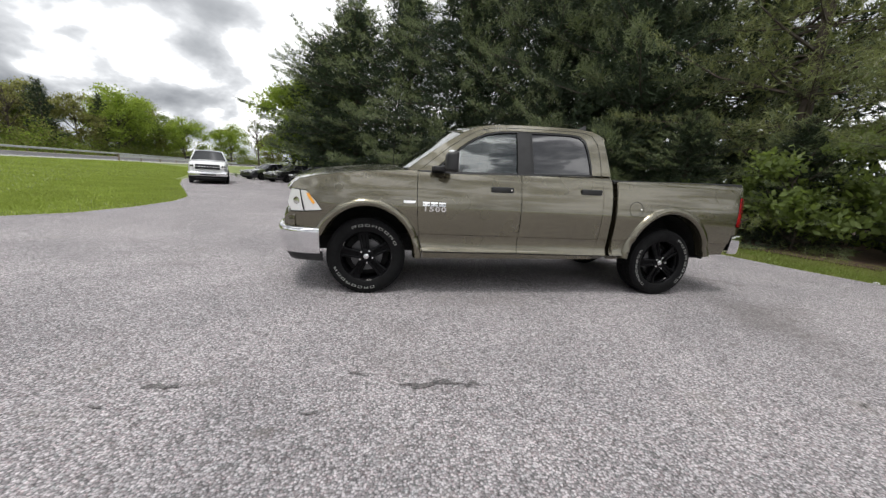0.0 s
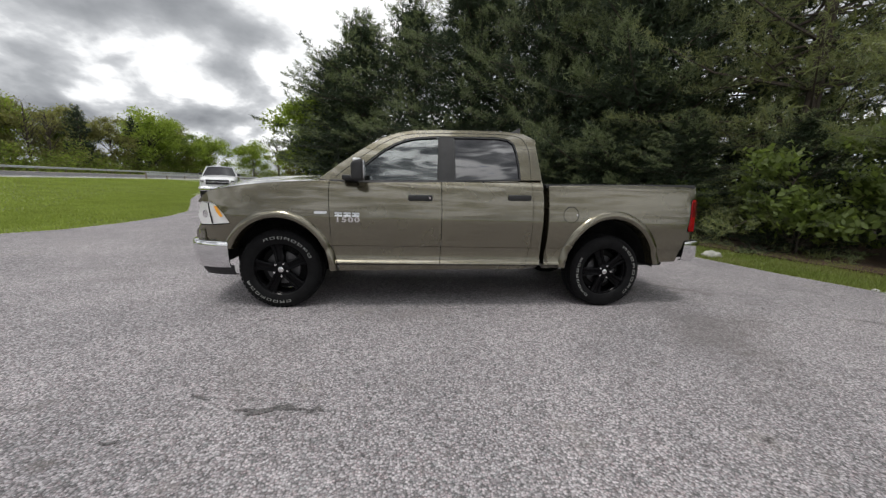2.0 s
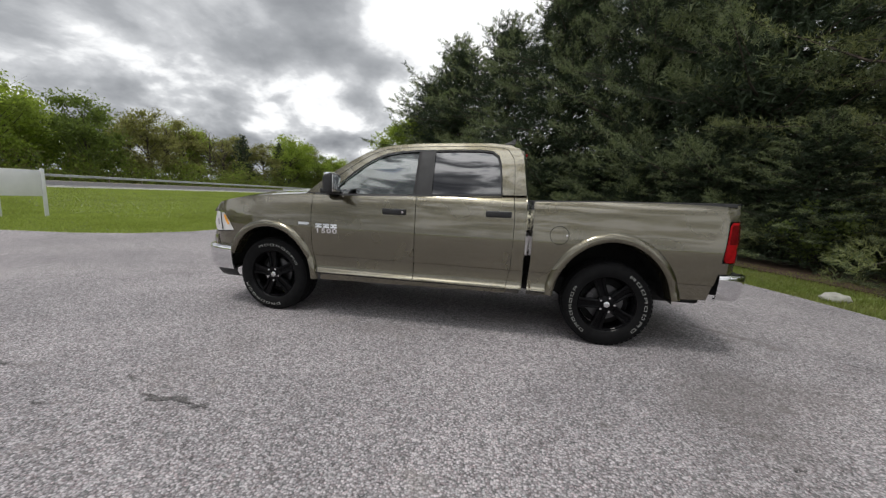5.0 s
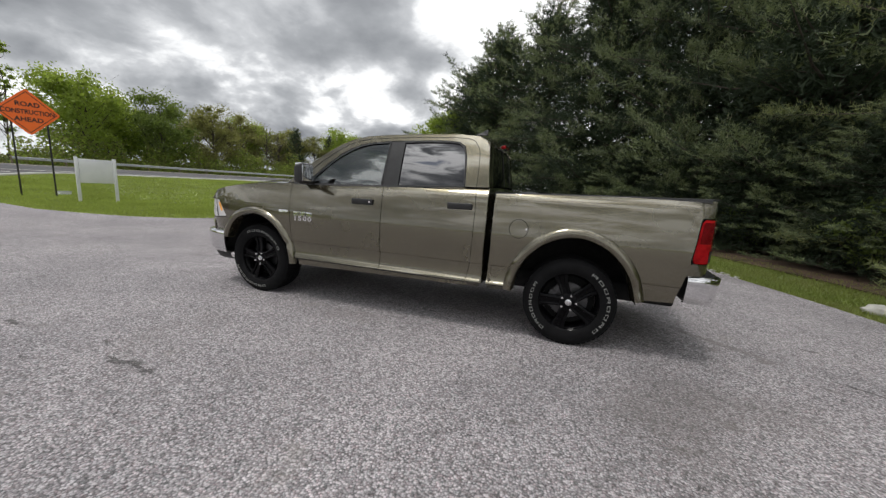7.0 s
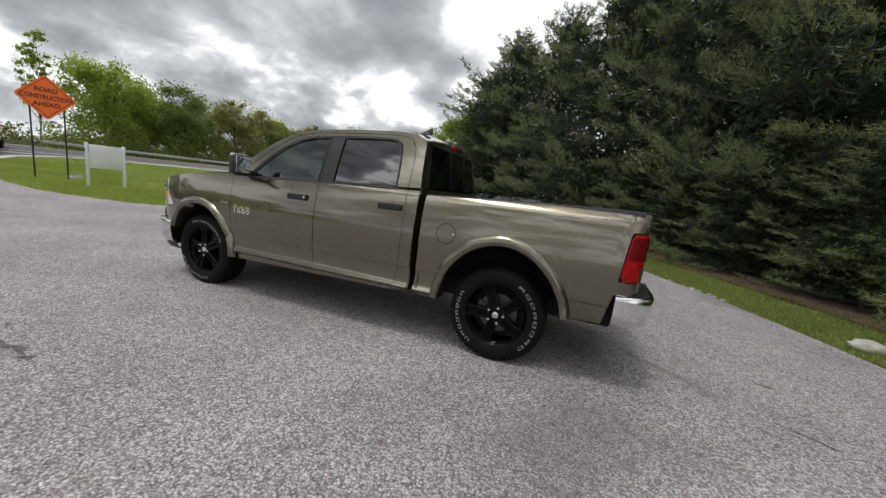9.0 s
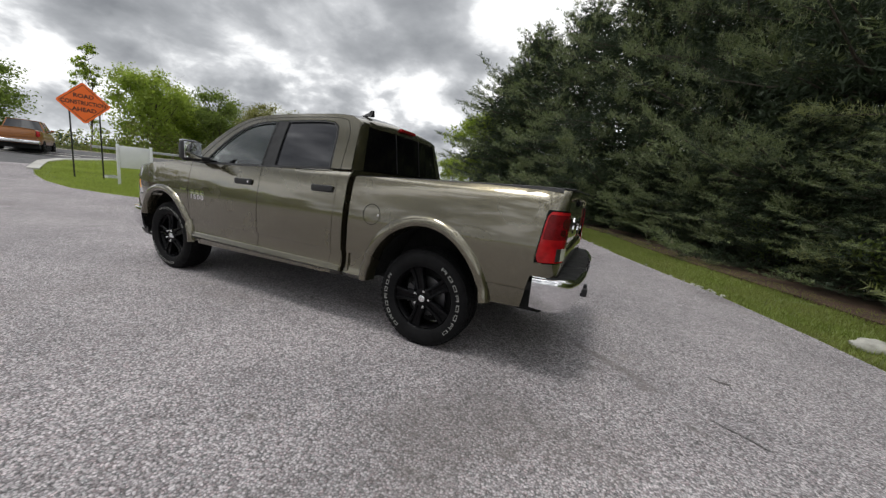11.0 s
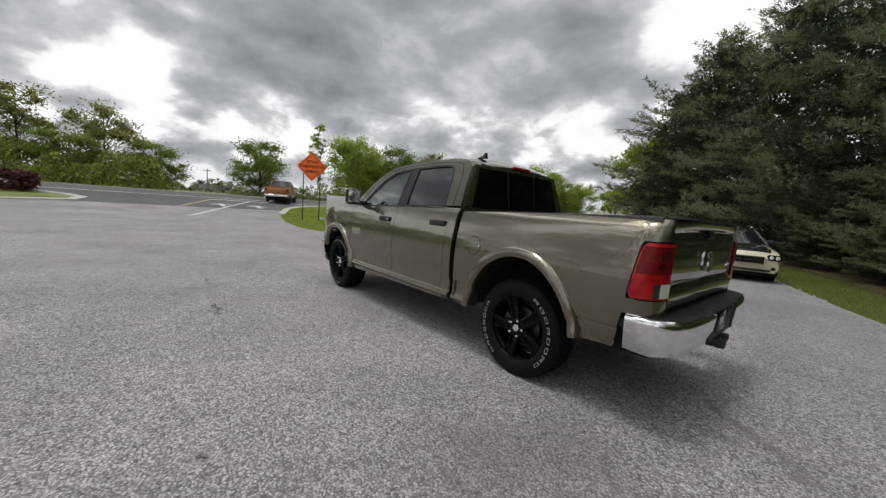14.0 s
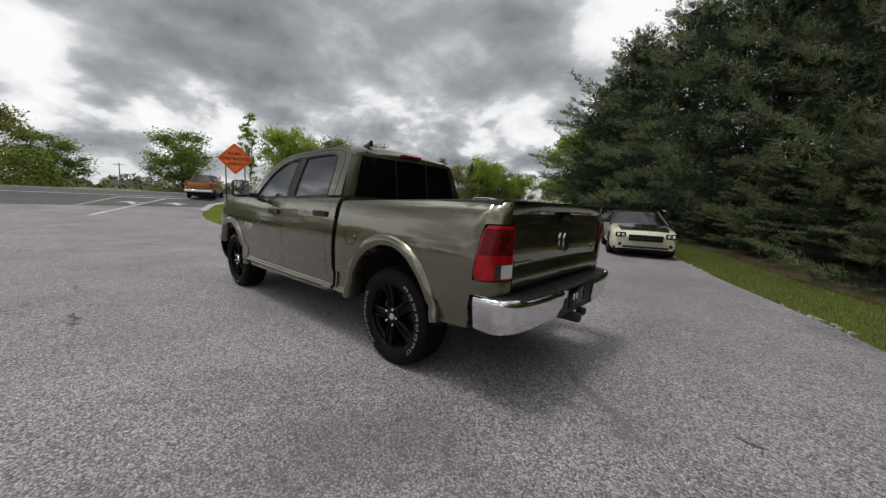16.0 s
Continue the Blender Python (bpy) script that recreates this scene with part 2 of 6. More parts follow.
M = {}
BLOTS = [(5.08, 0.70, 1.3, 0.16, -39, 0.55), (5.31, 0.40, 0.22, 0.14, 0, 0.5), (4.95, 0.52, 0.2, 0.12, 30, 0.45), (4.58, -0.84, 0.24, 0.16, 20, 0.5), (4.2, -1.22, 0.2, 0.1, 10, 0.4), (5.6, 0.0, 0.3, 0.1, -30, 0.4),
         (3.27, -1.35, 0.16, 0.10, 0, 0.45), (-5.9, -0.35, 0.7, 0.22, 8, 0.5), (-5.58, -2.19, 0.6, 0.2, -6, 0.45), (-0.39, -2.12, 0.2, 0.12, 0, 0.5), (-0.82, -1.64, 0.3, 0.12, 12, 0.4), (1.4, -0.2, 1.1, 0.5, 20, 0.3), (2.6, 0.5, 0.9, 0.5, -10, 0.28)]
M["lot"] = chip_asphalt("chip_sealed_asphalt", (0.318, 0.298, 0.308), 0.60, 82.0, (0.13, 0.115, 0.108), 0.20, (0.25, 0.225, 0.20), BLOTS)
M["highway"] = chip_asphalt("dark_asphalt", (0.115, 0.115, 0.12), 0.35, 50.0, (0.07, 0.07, 0.07), 0.18, (0.13, 0.125, 0.12))
M["patch"] = chip_asphalt("bare_tar_patch", (0.15, 0.14, 0.14), 0.25, 90.0, (0.07, 0.07, 0.07), 0.2, (0.11, 0.105, 0.1))
M["soil"] = material("grassy_soil", (0.175, 0.215, 0.060), 0.95, var=0.35, scale=0.5, fine=40, bump=0.6, tint=(0.19, 0.23, 0.065))
M["litter"] = material("pine_needle_litter", (0.080, 0.047, 0.029), 0.95, var=0.4, scale=2.0, fine=60, bump=0.8)
M["grass"] = material("lawn_grass", (0.235, 0.285, 0.068), 0.75, var=0.25, scale=0.6, fine=8, island=0.35, through_leaf=0.25, spec=0.25)
M["concrete"] = material("pale_concrete", (0.46, 0.45, 0.42), 0.85, var=0.16, scale=1.5, fine=70, bump=0.3)
M["roadpaint"] = material("worn_road_paint", (0.62, 0.60, 0.55), 0.8, var=0.3, scale=3, fine=60, bump=0.2)
M["yellowpaint"] = material("worn_yellow_paint", (0.46, 0.37, 0.20), 0.8, var=0.3, scale=3, fine=60)
M["rock"] = material("pale_limestone", (0.42, 0.41, 0.37), 0.9, var=0.3, scale=8, fine=60, bump=0.7)
M["paint"] = material("olive_metallic_paint", (0.138, 0.123, 0.080), 0.25, metal=0.88, var=0.05, scale=1.2, fine=900, coat=1.0, coat_ior=1.75, coat_rough=0.03, rvar=0.04)
M["chrome"] = material("chrome", (0.78, 0.78, 0.79), 0.07, metal=1.0, var=0.04, scale=3, rvar=0.03)
M["blackplastic"] = material("textured_black_plastic", (0.013, 0.013, 0.014), 0.52, var=0.25, scale=7, fine=300, bump=0.15)
M["glossblack"] = material("gloss_black_paint", (0.003, 0.003, 0.0035), 0.14, var=0.15, spec=0.11, rvar=0.05)
M["rubber"] = material("tyre_rubber", (0.0065, 0.0065, 0.007), 0.75, var=0.3, scale=9, fine=200, bump=0.2, spec=0.14)
M["tyreletter"] = material("dull_white_rubber", (0.27, 0.27, 0.26), 0.8, var=0.3, scale=20)
M["liner"] = material("wheel_well_liner", (0.006, 0.006, 0.006), 0.9, var=0.3)
M["steel"] = material("brushed_steel", (0.11, 0.11, 0.113), 0.40, metal=1.0, var=0.15, scale=14)
M["glass"] = material("clear_tinted_glass", (0.25, 0.31, 0.30), 0.0, var=0.02, trans=1.0, ior=2.05, rvar=0.0)
M["privacy"] = material("dark_privacy_glass", (0.010, 0.010, 0.012), 0.008, var=0.05, spec=0.5, ior=2.05, rvar=0.004)
M["rearglass"] = material("black_privacy_glass", (0.003, 0.003, 0.0035), 0.02, var=0.1, spec=0.22, rvar=0.005)
M["reflector"] = material("lamp_reflector", (0.88, 0.88, 0.87), 0.16, metal=0.4, var=0.03, scale=30, coat=1.0)
M["amber"] = material("amber_lens", (0.80, 0.36, 0.05), 0.2, var=0.15, coat=0.7)
M["redlens"] = material("red_tail_lamp_lens", (0.37, 0.009, 0.012), 0.15, var=0.35, scale=14, coat=0.15, spec=0.3)
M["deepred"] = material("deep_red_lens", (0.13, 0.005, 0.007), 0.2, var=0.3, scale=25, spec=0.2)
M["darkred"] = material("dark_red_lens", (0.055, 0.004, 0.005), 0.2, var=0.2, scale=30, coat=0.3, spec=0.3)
M["interior"] = material("dark_cloth", (0.022, 0.022, 0.024), 0.85, var=0.25, fine=150)
M["mirror"] = material("mirror_glass", (0.85, 0.86, 0.88), 0.01, metal=1.0, var=0.01, rvar=0.0)
M["cream"] = material("cream_car_paint", (0.71, 0.66, 0.49), 0.3, var=0.05, coat=1.0)
M["whitepaint"] = material("white_car_paint", (0.78, 0.79, 0.80), 0.3, var=0.04, coat=1.0)
M["orangepaint"] = material("burnt_orange_paint", (0.32, 0.115, 0.025), 0.35, metal=0.3, var=0.08, coat=1.0)
M["greypaint"] = material("dark_grey_car_paint", (0.035, 0.037, 0.042), 0.3, metal=0.4, var=0.1, coat=1.0)
M["blackpaint"] = material("black_car_paint", (0.010, 0.010, 0.011), 0.25, var=0.1, coat=1.0)
M["bluepaint"] = material("navy_car_paint", (0.015, 0.022, 0.045), 0.3, metal=0.3, var=0.1, coat=1.0)
M["signorange"] = material("orange_sign_sheeting", (1.0, 0.165, 0.015), 0.45, var=0.08, scale=3, fine=200)
M["signblack"] = material("black_sign_ink", (0.02, 0.018, 0.018), 0.6, var=0.1)
M["post"] = material("dark_sign_post", (0.02, 0.02, 0.018), 0.6, var=0.2)
M["white"] = material("white_painted_board", (0.72, 0.73, 0.74), 0.5, var=0.07, scale=2, fine=60)
M["galv"] = material("galvanised_steel", (0.45, 0.46, 0.47), 0.5, metal=0.7, var=0.15, scale=5)
M["bark"] = material("grey_brown_bark", (0.085, 0.068, 0.055), 0.95, var=0.4, scale=6, fine=50, bump=0.9)
M["needle"] = material("pine_needles", (0.036, 0.053, 0.029), 0.55, var=0.28, scale=0.7, fine=5, island=0.28, objrand=0.2, through_leaf=0.12, spec=0.3)
M["needletip"] = material("young_pine_needles", (0.132, 0.158, 0.082), 0.55, var=0.25, scale=0.7, fine=5, island=0.3, through_leaf=0.22, spec=0.3)
M["needlepale"] = material("pale_olive_pine_needles", (0.180, 0.200, 0.088), 0.55, var=0.3, scale=0.7, fine=5, island=0.3, objrand=0.2, through_leaf=0.25, spec=0.3)
M["leaf"] = material("fresh_green_leaves", (0.205, 0.255, 0.060), 0.55, var=0.3, scale=0.5, fine=4, island=0.4, objrand=0.2, through_leaf=0.6, spec=0.3)
M["leaf2"] = material("mid_green_leaves", (0.125, 0.162, 0.052), 0.55, var=0.3, scale=0.5, fine=4, island=0.4, objrand=0.3, through_leaf=0.6, spec=0.3)
M["saplingleaf"] = material("shaded_green_leaves", (0.150, 0.192, 0.062), 0.5, var=0.3, scale=0.8, fine=6, island=0.4, objrand=0.2, through_leaf=0.5, spec=0.35)
M["leafolive"] = material("olive_spring_leaves", (0.165, 0.162, 0.075), 0.6, var=0.3, scale=0.5, fine=4, island=0.4, objrand=0.3, through_leaf=0.6, spec=0.3)
M["redleaf"] = material("dark_red_barberry_leaves", (0.060, 0.012, 0.014), 0.6, var=0.3, scale=2, fine=9, island=0.4, through_leaf=0.2)
M["wood"] = material("weathered_wood", (0.20, 0.16, 0.12), 0.9, var=0.3, scale=4, fine=40)


# ---- mesh helpers ----
def empty(name, label, category, group="", at=None):
    o = new(name)
    if at is not None:
        o.matrix_world = at
    return tagged(o, label, category, group)


def part(name, bm, mat, parent=None, label="", smooth=True, angle=35):
    """Links a bmesh as one mesh object, under a thing or a part."""
    me = bpy.data.meshes.new(name)
    bm.normal_update()
    bm.to_mesh(me)
    bm.free()
    return link_mesh(name, me, mat, parent, label, smooth, angle)


def link_mesh(name, me, mat, parent=None, label="", smooth=True, angle=35):
    mats = mat if isinstance(mat, (list, tuple)) else [mat]
    for m in mats:
        me.materials.append(m)
    if smooth:
        me.polygons.foreach_set("use_smooth", [True] * len(me.polygons))
        if angle:
            me.set_sharp_from_angle(angle=radians(angle))
    o = new(name, me)
    if parent is not None:
        o.parent = parent
    if label:
        o["label"] = label
    return o


def raw(name, verts, faces, mat, parent=None, label="", smooth=True, angle=35, idx=None):
    me = bpy.data.meshes.new(name)
    me.from_pydata([tuple(map(float, v)) for v in verts], [], [tuple(map(int, f)) for f in faces])
    if idx is not None:
        me.polygons.foreach_set("material_index", idx)
    return link_mesh(name, me, mat, parent, label, smooth, angle)


def tris(name, verts, mat, parent=None, label="", per=3, idx=None, smooth=False):
    """Very many loose triangles or quads from an (n, 3) array."""
    verts = np.asarray(verts, np.float32)
    nf = len(verts) // per
    me = bpy.data.meshes.new(name)
    me.vertices.add(len(verts))
    me.vertices.foreach_set("co", verts.ravel())
    me.loops.add(len(verts))
    me.loops.foreach_set("vertex_index", np.arange(len(verts), dtype=np.int32))
    me.polygons.add(nf)
    me.polygons.foreach_set("loop_start", np.arange(0, nf * per, per, dtype=np.int32))
    if idx is not None:
        me.polygons.foreach_set("material_index", np.asarray(idx, np.int32))
    me.update()
    return link_mesh(name, me, mat, parent, label, smooth, 0)


def thicken(bm, t):
    """Gives a sheet depth: a back at the distance t behind it, and its rim closed."""
    bm.normal_update()
    faces = bm.faces[:]
    rim = [(e, next(l for l in e.link_faces[0].loops if l.edge == e)) for e in bm.edges if len(e.link_faces) == 1]
    rim = [(l.vert, l.link_loop_next.vert) for e, l in rim]
    back = {v: bm.verts.new(v.co - v.normal * t) for v in bm.verts[:]}
    for f in faces:
        bm.faces.new([back[v] for v in reversed(f.verts)])
    for a, b in rim:
        bm.faces.new((b, a, back[a], back[b]))
    bm.normal_update()


def grid(name, P, mat, parent=None, label="", thick=0.0, wrap=False, angle=35, flip=False, inside=None):
    """A surface from an array of points (rows, columns, 3); thick gives it depth, on the side of the point inside."""
    P = np.asarray(P, float)
    r, c = P.shape[:2]
    bm = bmesh.new()
    vs = [[bm.verts.new(P[i, j]) for j in range(c)] for i in range(r)]
    for i in range(r - 1):
        for j in range(c if wrap else c - 1):
            k = (j + 1) % c
            q = [vs[i][j], vs[i][k], vs[i + 1][k], vs[i + 1][j]]
            if flip:
                q.reverse()
            try:
                bm.faces.new(q)
            except ValueError:
                pass
    if inside is not None:
        bm.normal_update()
        if sum((f.calc_center_median() - Vector(inside)).dot(f.normal) * f.calc_area() for f in bm.faces) < 0:
            bmesh.ops.reverse_faces(bm, faces=bm.faces[:])
    if thick:
        bm.normal_update()
        thicken(bm, thick)
    return part(name, bm, mat, parent, label, angle=angle)


def box_bm(lo, hi, bevel=0.0, seg=2, bm=None):
    bm = bm or bmesh.new()
    r = bmesh.ops.create_cube(bm, size=1)
    c, s = (Vector(lo) + Vector(hi)) / 2, Vector(hi) - Vector(lo)
    for v in r["verts"]:
        v.co = Vector((v.co.x * s.x, v.co.y * s.y, v.co.z * s.z)) + c
    if bevel:
        es = list({e for v in r["verts"] for e in v.link_edges})
        bmesh.ops.bevel(bm, geom=es, offset=bevel, segments=seg, profile=0.5, affect="EDGES")
    return bm


def box(name, lo, hi, mat, parent=None, label="", bevel=0.01, seg=2):
    return part(name, box_bm(lo, hi, bevel, seg), mat, parent, label)


def tube_bm(path, radius, n=8, bm=None, cap=True):
    """A tube along points; radius one number or one a point."""
    bm = bm or bmesh.new()
    path = [Vector(p) for p in path]
    rad = list(radius) if isinstance(radius, (list, tuple)) else [radius] * len(path)
    rings = []
    for i, p in enumerate(path):
        d = (path[min(i + 1, len(path) - 1)] - path[max(i - 1, 0)]).normalized()
        u = d.orthogonal().normalized() if i == 0 else (rings[-1][1] - d * rings[-1][1].dot(d)).normalized()
        w = d.cross(u)
        rings.append(([bm.verts.new(p + (u * math.cos(a) + w * math.sin(a)) * rad[i]) for a in (math.tau * k / n for k in range(n))], u))
    for (a, _), (b, _) in zip(rings, rings[1:]):
        for k in range(n):
            bm.faces.new((a[k], a[(k + 1) % n], b[(k + 1) % n], b[k]))
    if cap:
        bm.faces.new(list(reversed(rings[0][0])))
        bm.faces.new(rings[-1][0])
    return bm


def lathe_bm(profile, n=48, bm=None, centre=(0, 0, 0)):
    """Turns (radius, y) points round the y axis."""
    bm = bm or bmesh.new()
    c = Vector(centre)
    rings = [[bm.verts.new(c + Vector((r * math.cos(math.tau * k / n), y, r * math.sin(math.tau * k / n)))) for k in range(n)] for r, y in profile]
    for a, b in zip(rings, rings[1:]):
        for k in range(n):
            bm.faces.new((a[k], a[(k + 1) % n], b[(k + 1) % n], b[k]))
    return bm


def interp(x, xs, ys):
    return float(np.interp(x, xs, ys))


def smooth_curve(pts, n):
    """Catmull-Rom through the points, n steps a piece."""
    P = [np.array(p, float) for p in pts]
    P = [2 * P[0] - P[1]] + P + [2 * P[-1] - P[-2]]
    out = []
    for i in range(1, len(P) - 2):
        for k in range(n):
            t = k / n
            a, b, c, d = P[i - 1:i + 3]
            out.append(0.5 * (2 * b + (c - a) * t + (2 * a - 5 * b + 4 * c - d) * t * t + (3 * b - a - 3 * c + d) * t ** 3))
    return out + [P[-2]]


def lettering(name, text, size, mat, parent, m, depth=0.004, label="", bold=0.0):
    """Raised lettering in the built-in font as a mesh; m places its plane."""
    cu = bpy.data.curves.new(name, "FONT")
    cu.body, cu.size, cu.extrude, cu.offset, cu.align_x, cu.align_y = text, size, depth, bold, "CENTER", "CENTER"
    tmp = bpy.data.objects.new(name, cu)
    scene.collection.objects.link(tmp)
    dg = bpy.context.evaluated_depsgraph_get()
    me = bpy.data.meshes.new_from_object(tmp.evaluated_get(dg))
    bpy.data.objects.remove(tmp)
    me.transform(m)
    me.materials.clear()
    return link_mesh(name, me, mat, parent, label, smooth=False)
M["candle"] = material("pale_pine_candles", (0.22, 0.22, 0.13), 0.7, var=0.2, island=0.3)
M["vergegrass"] = material("patchy_verge_grass", (0.185, 0.235, 0.056), 0.75, var=0.32, scale=0.9, fine=7, island=0.35, through_leaf=0.25, spec=0.25, tint=(0.15, 0.135, 0.06))

# ---- ground ----
def lift(x):
    """Height of the ground: level round the lot, rising gently to the highway."""
    return 1.2 * float(np.interp(-x, [15.5, 18, 34, 37], [0.0, 0.10, 1.08, 1.2])) / 1.2


def sheet(name, outline, mat, dz, label, kind="structure", step=3.0, category=""):
    """A paved or planted area that follows the ground, with a real edge."""
    bm = bmesh.new()
    f = bm.faces.new([bm.verts.new((x, y, 0)) for x, y in outline])
    xs = [p[0] for p in outline]
    x = math.floor(min(xs))
    while x < max(xs):
        if -40 < x < -14:
            bmesh.ops.bisect_plane(bm, geom=bm.verts[:] + bm.edges[:] + bm.faces[:], plane_co=(x, 0, 0), plane_no=(1, 0, 0))
        x += 1
    bmesh.ops.triangulate(bm, faces=bm.faces[:])
    if sum(f.calc_area() * f.normal.z for f in bm.faces) < 0:
        bmesh.ops.reverse_faces(bm, faces=bm.faces[:])
    for v in bm.verts:
        v.co.z = lift(v.co.x) + dz
    ext = bmesh.ops.extrude_face_region(bm, geom=bm.faces[:])
    low = [g for g in ext["geom"] if isinstance(g, bmesh.types.BMVert)]
    bm.normal_update()
    for v in low:
        v.co.z -= 0.12
    bmesh.ops.recalc_face_normals(bm, faces=bm.faces[:])
    o = part(name, bm, mat, smooth=False)
    return tagged(o, label, category or name, kind=kind)


gx = sorted(set([-3000, -1200, -500, -200, -100, -70] + list(range(-60, 41, 1)) + [60, 100, 200, 500, 1200, 3000]))
gy = [-3000, -1000, -300, -100, -60, -30, -10, 0, 10, 20, 40, 60, 100, 200, 500, 1200, 3000]
GV = [(x, y, lift(x) - 0.03) for x in gx for y in gy]
GF = [(i * len(gy) + j, (i + 1) * len(gy) + j, (i + 1) * len(gy) + j + 1, i * len(gy) + j + 1) for i in range(len(gx) - 1) for j in range(len(gy) - 1)]
tagged(raw("ground", GV, GF, M["soil"]), "grassy ground that rises gently to the highway", "ground", kind="structure")

VERGE = [(13.1, -12), (10.8, -4.7), (8.98, -0.85), (8.17, 0.55), (7.78, 1.5), (7.35, 3.05), (6.7, 4.9), (5.3, 8.0), (4.3, 10.6), (3.2, 14.2), (0.8, 18.6), (-2.6, 23.2), (-6.5, 29.2), (-10.5, 36), (-14, 44)]
ISLAND = [(-20.6, 44), (-17.1, 33), (-13.6, 23.6), (-11.1, 18.4), (-8.8, 14.2), (-7.0, 10.8), (-6.5, 8.9), (-6.45, 6.9), (-6.7, 5.4), (-7.4, 4.4), (-8.6, 3.75), (-10.2, 3.4), (-12, 3.2), (-15.1, 3.55), (-17.8, 4.05), (-19.8, 4.6), (-21.9, 5.4), (-23.9, 6.2), (-26.0, 7.6), (-28.3, 10.4), (-30.0, 14.5)]
LEFT = [(-30.0, -13), (-27.6, -8.0), (-26.0, -6.1), (-24.4, -5.2), (-22.7, -5.5), (-21.5, -8.1), (-21.1, -11.0), (-21.5, -30), (-21.5, -60)]
LOT = VERGE + ISLAND[:16] + [(-22.2, 5.3), (-22.2, -6.2)] + LEFT[5:] + [(40, -60), (40, -12)]
tagged(sheet("parking_lot", LOT, M["lot"], 0.0, "worn light grey chip-sealed asphalt lot", category="asphalt lot"))
SIDE = [(-22.2, -5.9), (-22.7, -5.5), (-24.4, -5.2), (-26.0, -6.1), (-27.6, -8.0), (-30.0, -13), (-30.0, 14.5), (-28.3, 10.4), (-26.0, 7.6), (-23.9, 6.2), (-22.2, 5.5)]
tagged(sheet("side_road", SIDE, M["highway"], -0.004, "dark asphalt turning lanes at the junction", category="road"))
tagged(sheet("highway", [(-30.0, -300), (-43.5, -300), (-43.5, 300), (-30.0, 300)], M["highway"], 0.0, "dark asphalt highway beyond the lawn", category="road"))


def ribbon(name, path, width, z0, z1, mat, label, category, kind="structure", wob=0.0, parent=None):
    """A low raised strip along a path: kerbs, edges, painted lines."""
    P = [Vector((*p, 0)) for p in path]
    V, F = [], []
    rnd = random.Random(len(path) * 7 + 3)
    for i, p in enumerate(P):
        d = (P[min(i + 1, len(P) - 1)] - P[max(i - 1, 0)]).normalized()
        n = Vector((-d.y, d.x, 0))
        w = width * (1 + rnd.uniform(-wob, wob))
        a, b = p + n * w / 2, p - n * w / 2
        za, zb = lift(a.x), lift(b.x)
        V += [(a.x, a.y, za + z0), (a.x - n.x * 0.01, a.y - n.y * 0.01, za + z1), (b.x + n.x * 0.01, b.y + n.y * 0.01, zb + z1), (b.x, b.y, zb + z0)]
    for i in range(len(P) - 1):
        for k in range(3):
            F.append((4 * i + k, 4 * i + k + 1, 4 * i + 4 + k + 1, 4 * i + 4 + k))
    F += [(3, 2, 1, 0), tuple(4 * (len(P) - 1) + k for k in range(4))]
    o = raw(name, V, F, mat, parent, smooth=False)
    return o if parent is not None else tagged(o, label, category, kind=kind)


def dense(path, step):
    out = []
    for a, b in zip(path, path[1:]):
        n = max(1, int(math.dist(a, b) / step))
        out += [(a[0] + (b[0] - a[0]) * k / n, a[1] + (b[1] - a[1]) * k / n) for k in range(n)]
    return out + [path[-1]]


ribbon("kerb_island", dense(ISLAND[15:], 0.5), 0.42, -0.1, 0.05, M["concrete"], "pale concrete edging of the lawn at the junction", "kerb")
ribbon("kerb_left", dense(LEFT[:7], 0.5), 0.5, -0.1, 0.07, M["concrete"], "pale concrete kerb round the corner bed", "kerb")
ribbon("highway_shoulder", dense([(-29.6, -60), (-29.6, -13)], 2), 0.5, -0.1, 0.012, M["concrete"], "pale gravel shoulder along the highway", "shoulder")
ribbon("highway_shoulder_north", dense([(-29.6, 14.5), (-29.6, 160)], 2), 0.9, -0.1, 0.012, M["concrete"], "pale gravel shoulder along the highway", "shoulder")
ribbon("far_shoulder", dense([(-43.2, -160), (-43.2, 160)], 4), 0.9, -0.1, 0.015, M["concrete"], "pale shoulder on the far side of the highway", "shoulder")
# painted lines at the junction
for a, b, w, mt, lb in (((-17.6, -0.5), (-28.6, 4.4), 0.16, "roadpaint", "long white lane line at the junction"), ((-22.3, -0.7), (-28.9, 1.7), 0.16, "yellowpaint", "faded yellow lane line at the junction"),
                        ((-29.0, 1.6), (-29.0, 9.6), 0.3, "roadpaint", "white stop line at the junction")):
    ribbon("painted_line", dense([a, b], 0.7), w, 0.0, 0.006, M[mt], lb, "road marking")
ribbon("highway_line", dense([(-36.4, -160), (-36.4, 160)], 4), 0.14, 0.0, 0.008, M["yellowpaint"], "yellow centre line of the highway", "road marking")
ribbon("highway_line", dense([(-30.8, -160), (-30.8, 160)], 4), 0.14, 0.0, 0.008, M["roadpaint"], "white edge line of the highway", "road marking")


def lane_arrow(x, y):
    """A worn white turn arrow on the road."""
    pts = [(0, -1.0), (0.14, -1.0), (0.14, 0.3), (0.42, 0.3), (0.07, 1.1), (-0.28, 0.3), (0, 0.3)]
    bm = bmesh.new()
    top = [bm.verts.new((x - py * 0.9, y + px * 2.2 - 0.2, lift(x - py * 0.9) + 0.006)) for px, py in pts]
    bm.faces.new(top)
    thicken(bm, 0.004)
    bmesh.ops.recalc_face_normals(bm, faces=bm.faces[:])
    tagged(part("lane_arrow", bm, M["roadpaint"], smooth=False), "worn white turn arrow on dark asphalt", "road marking", kind="structure")


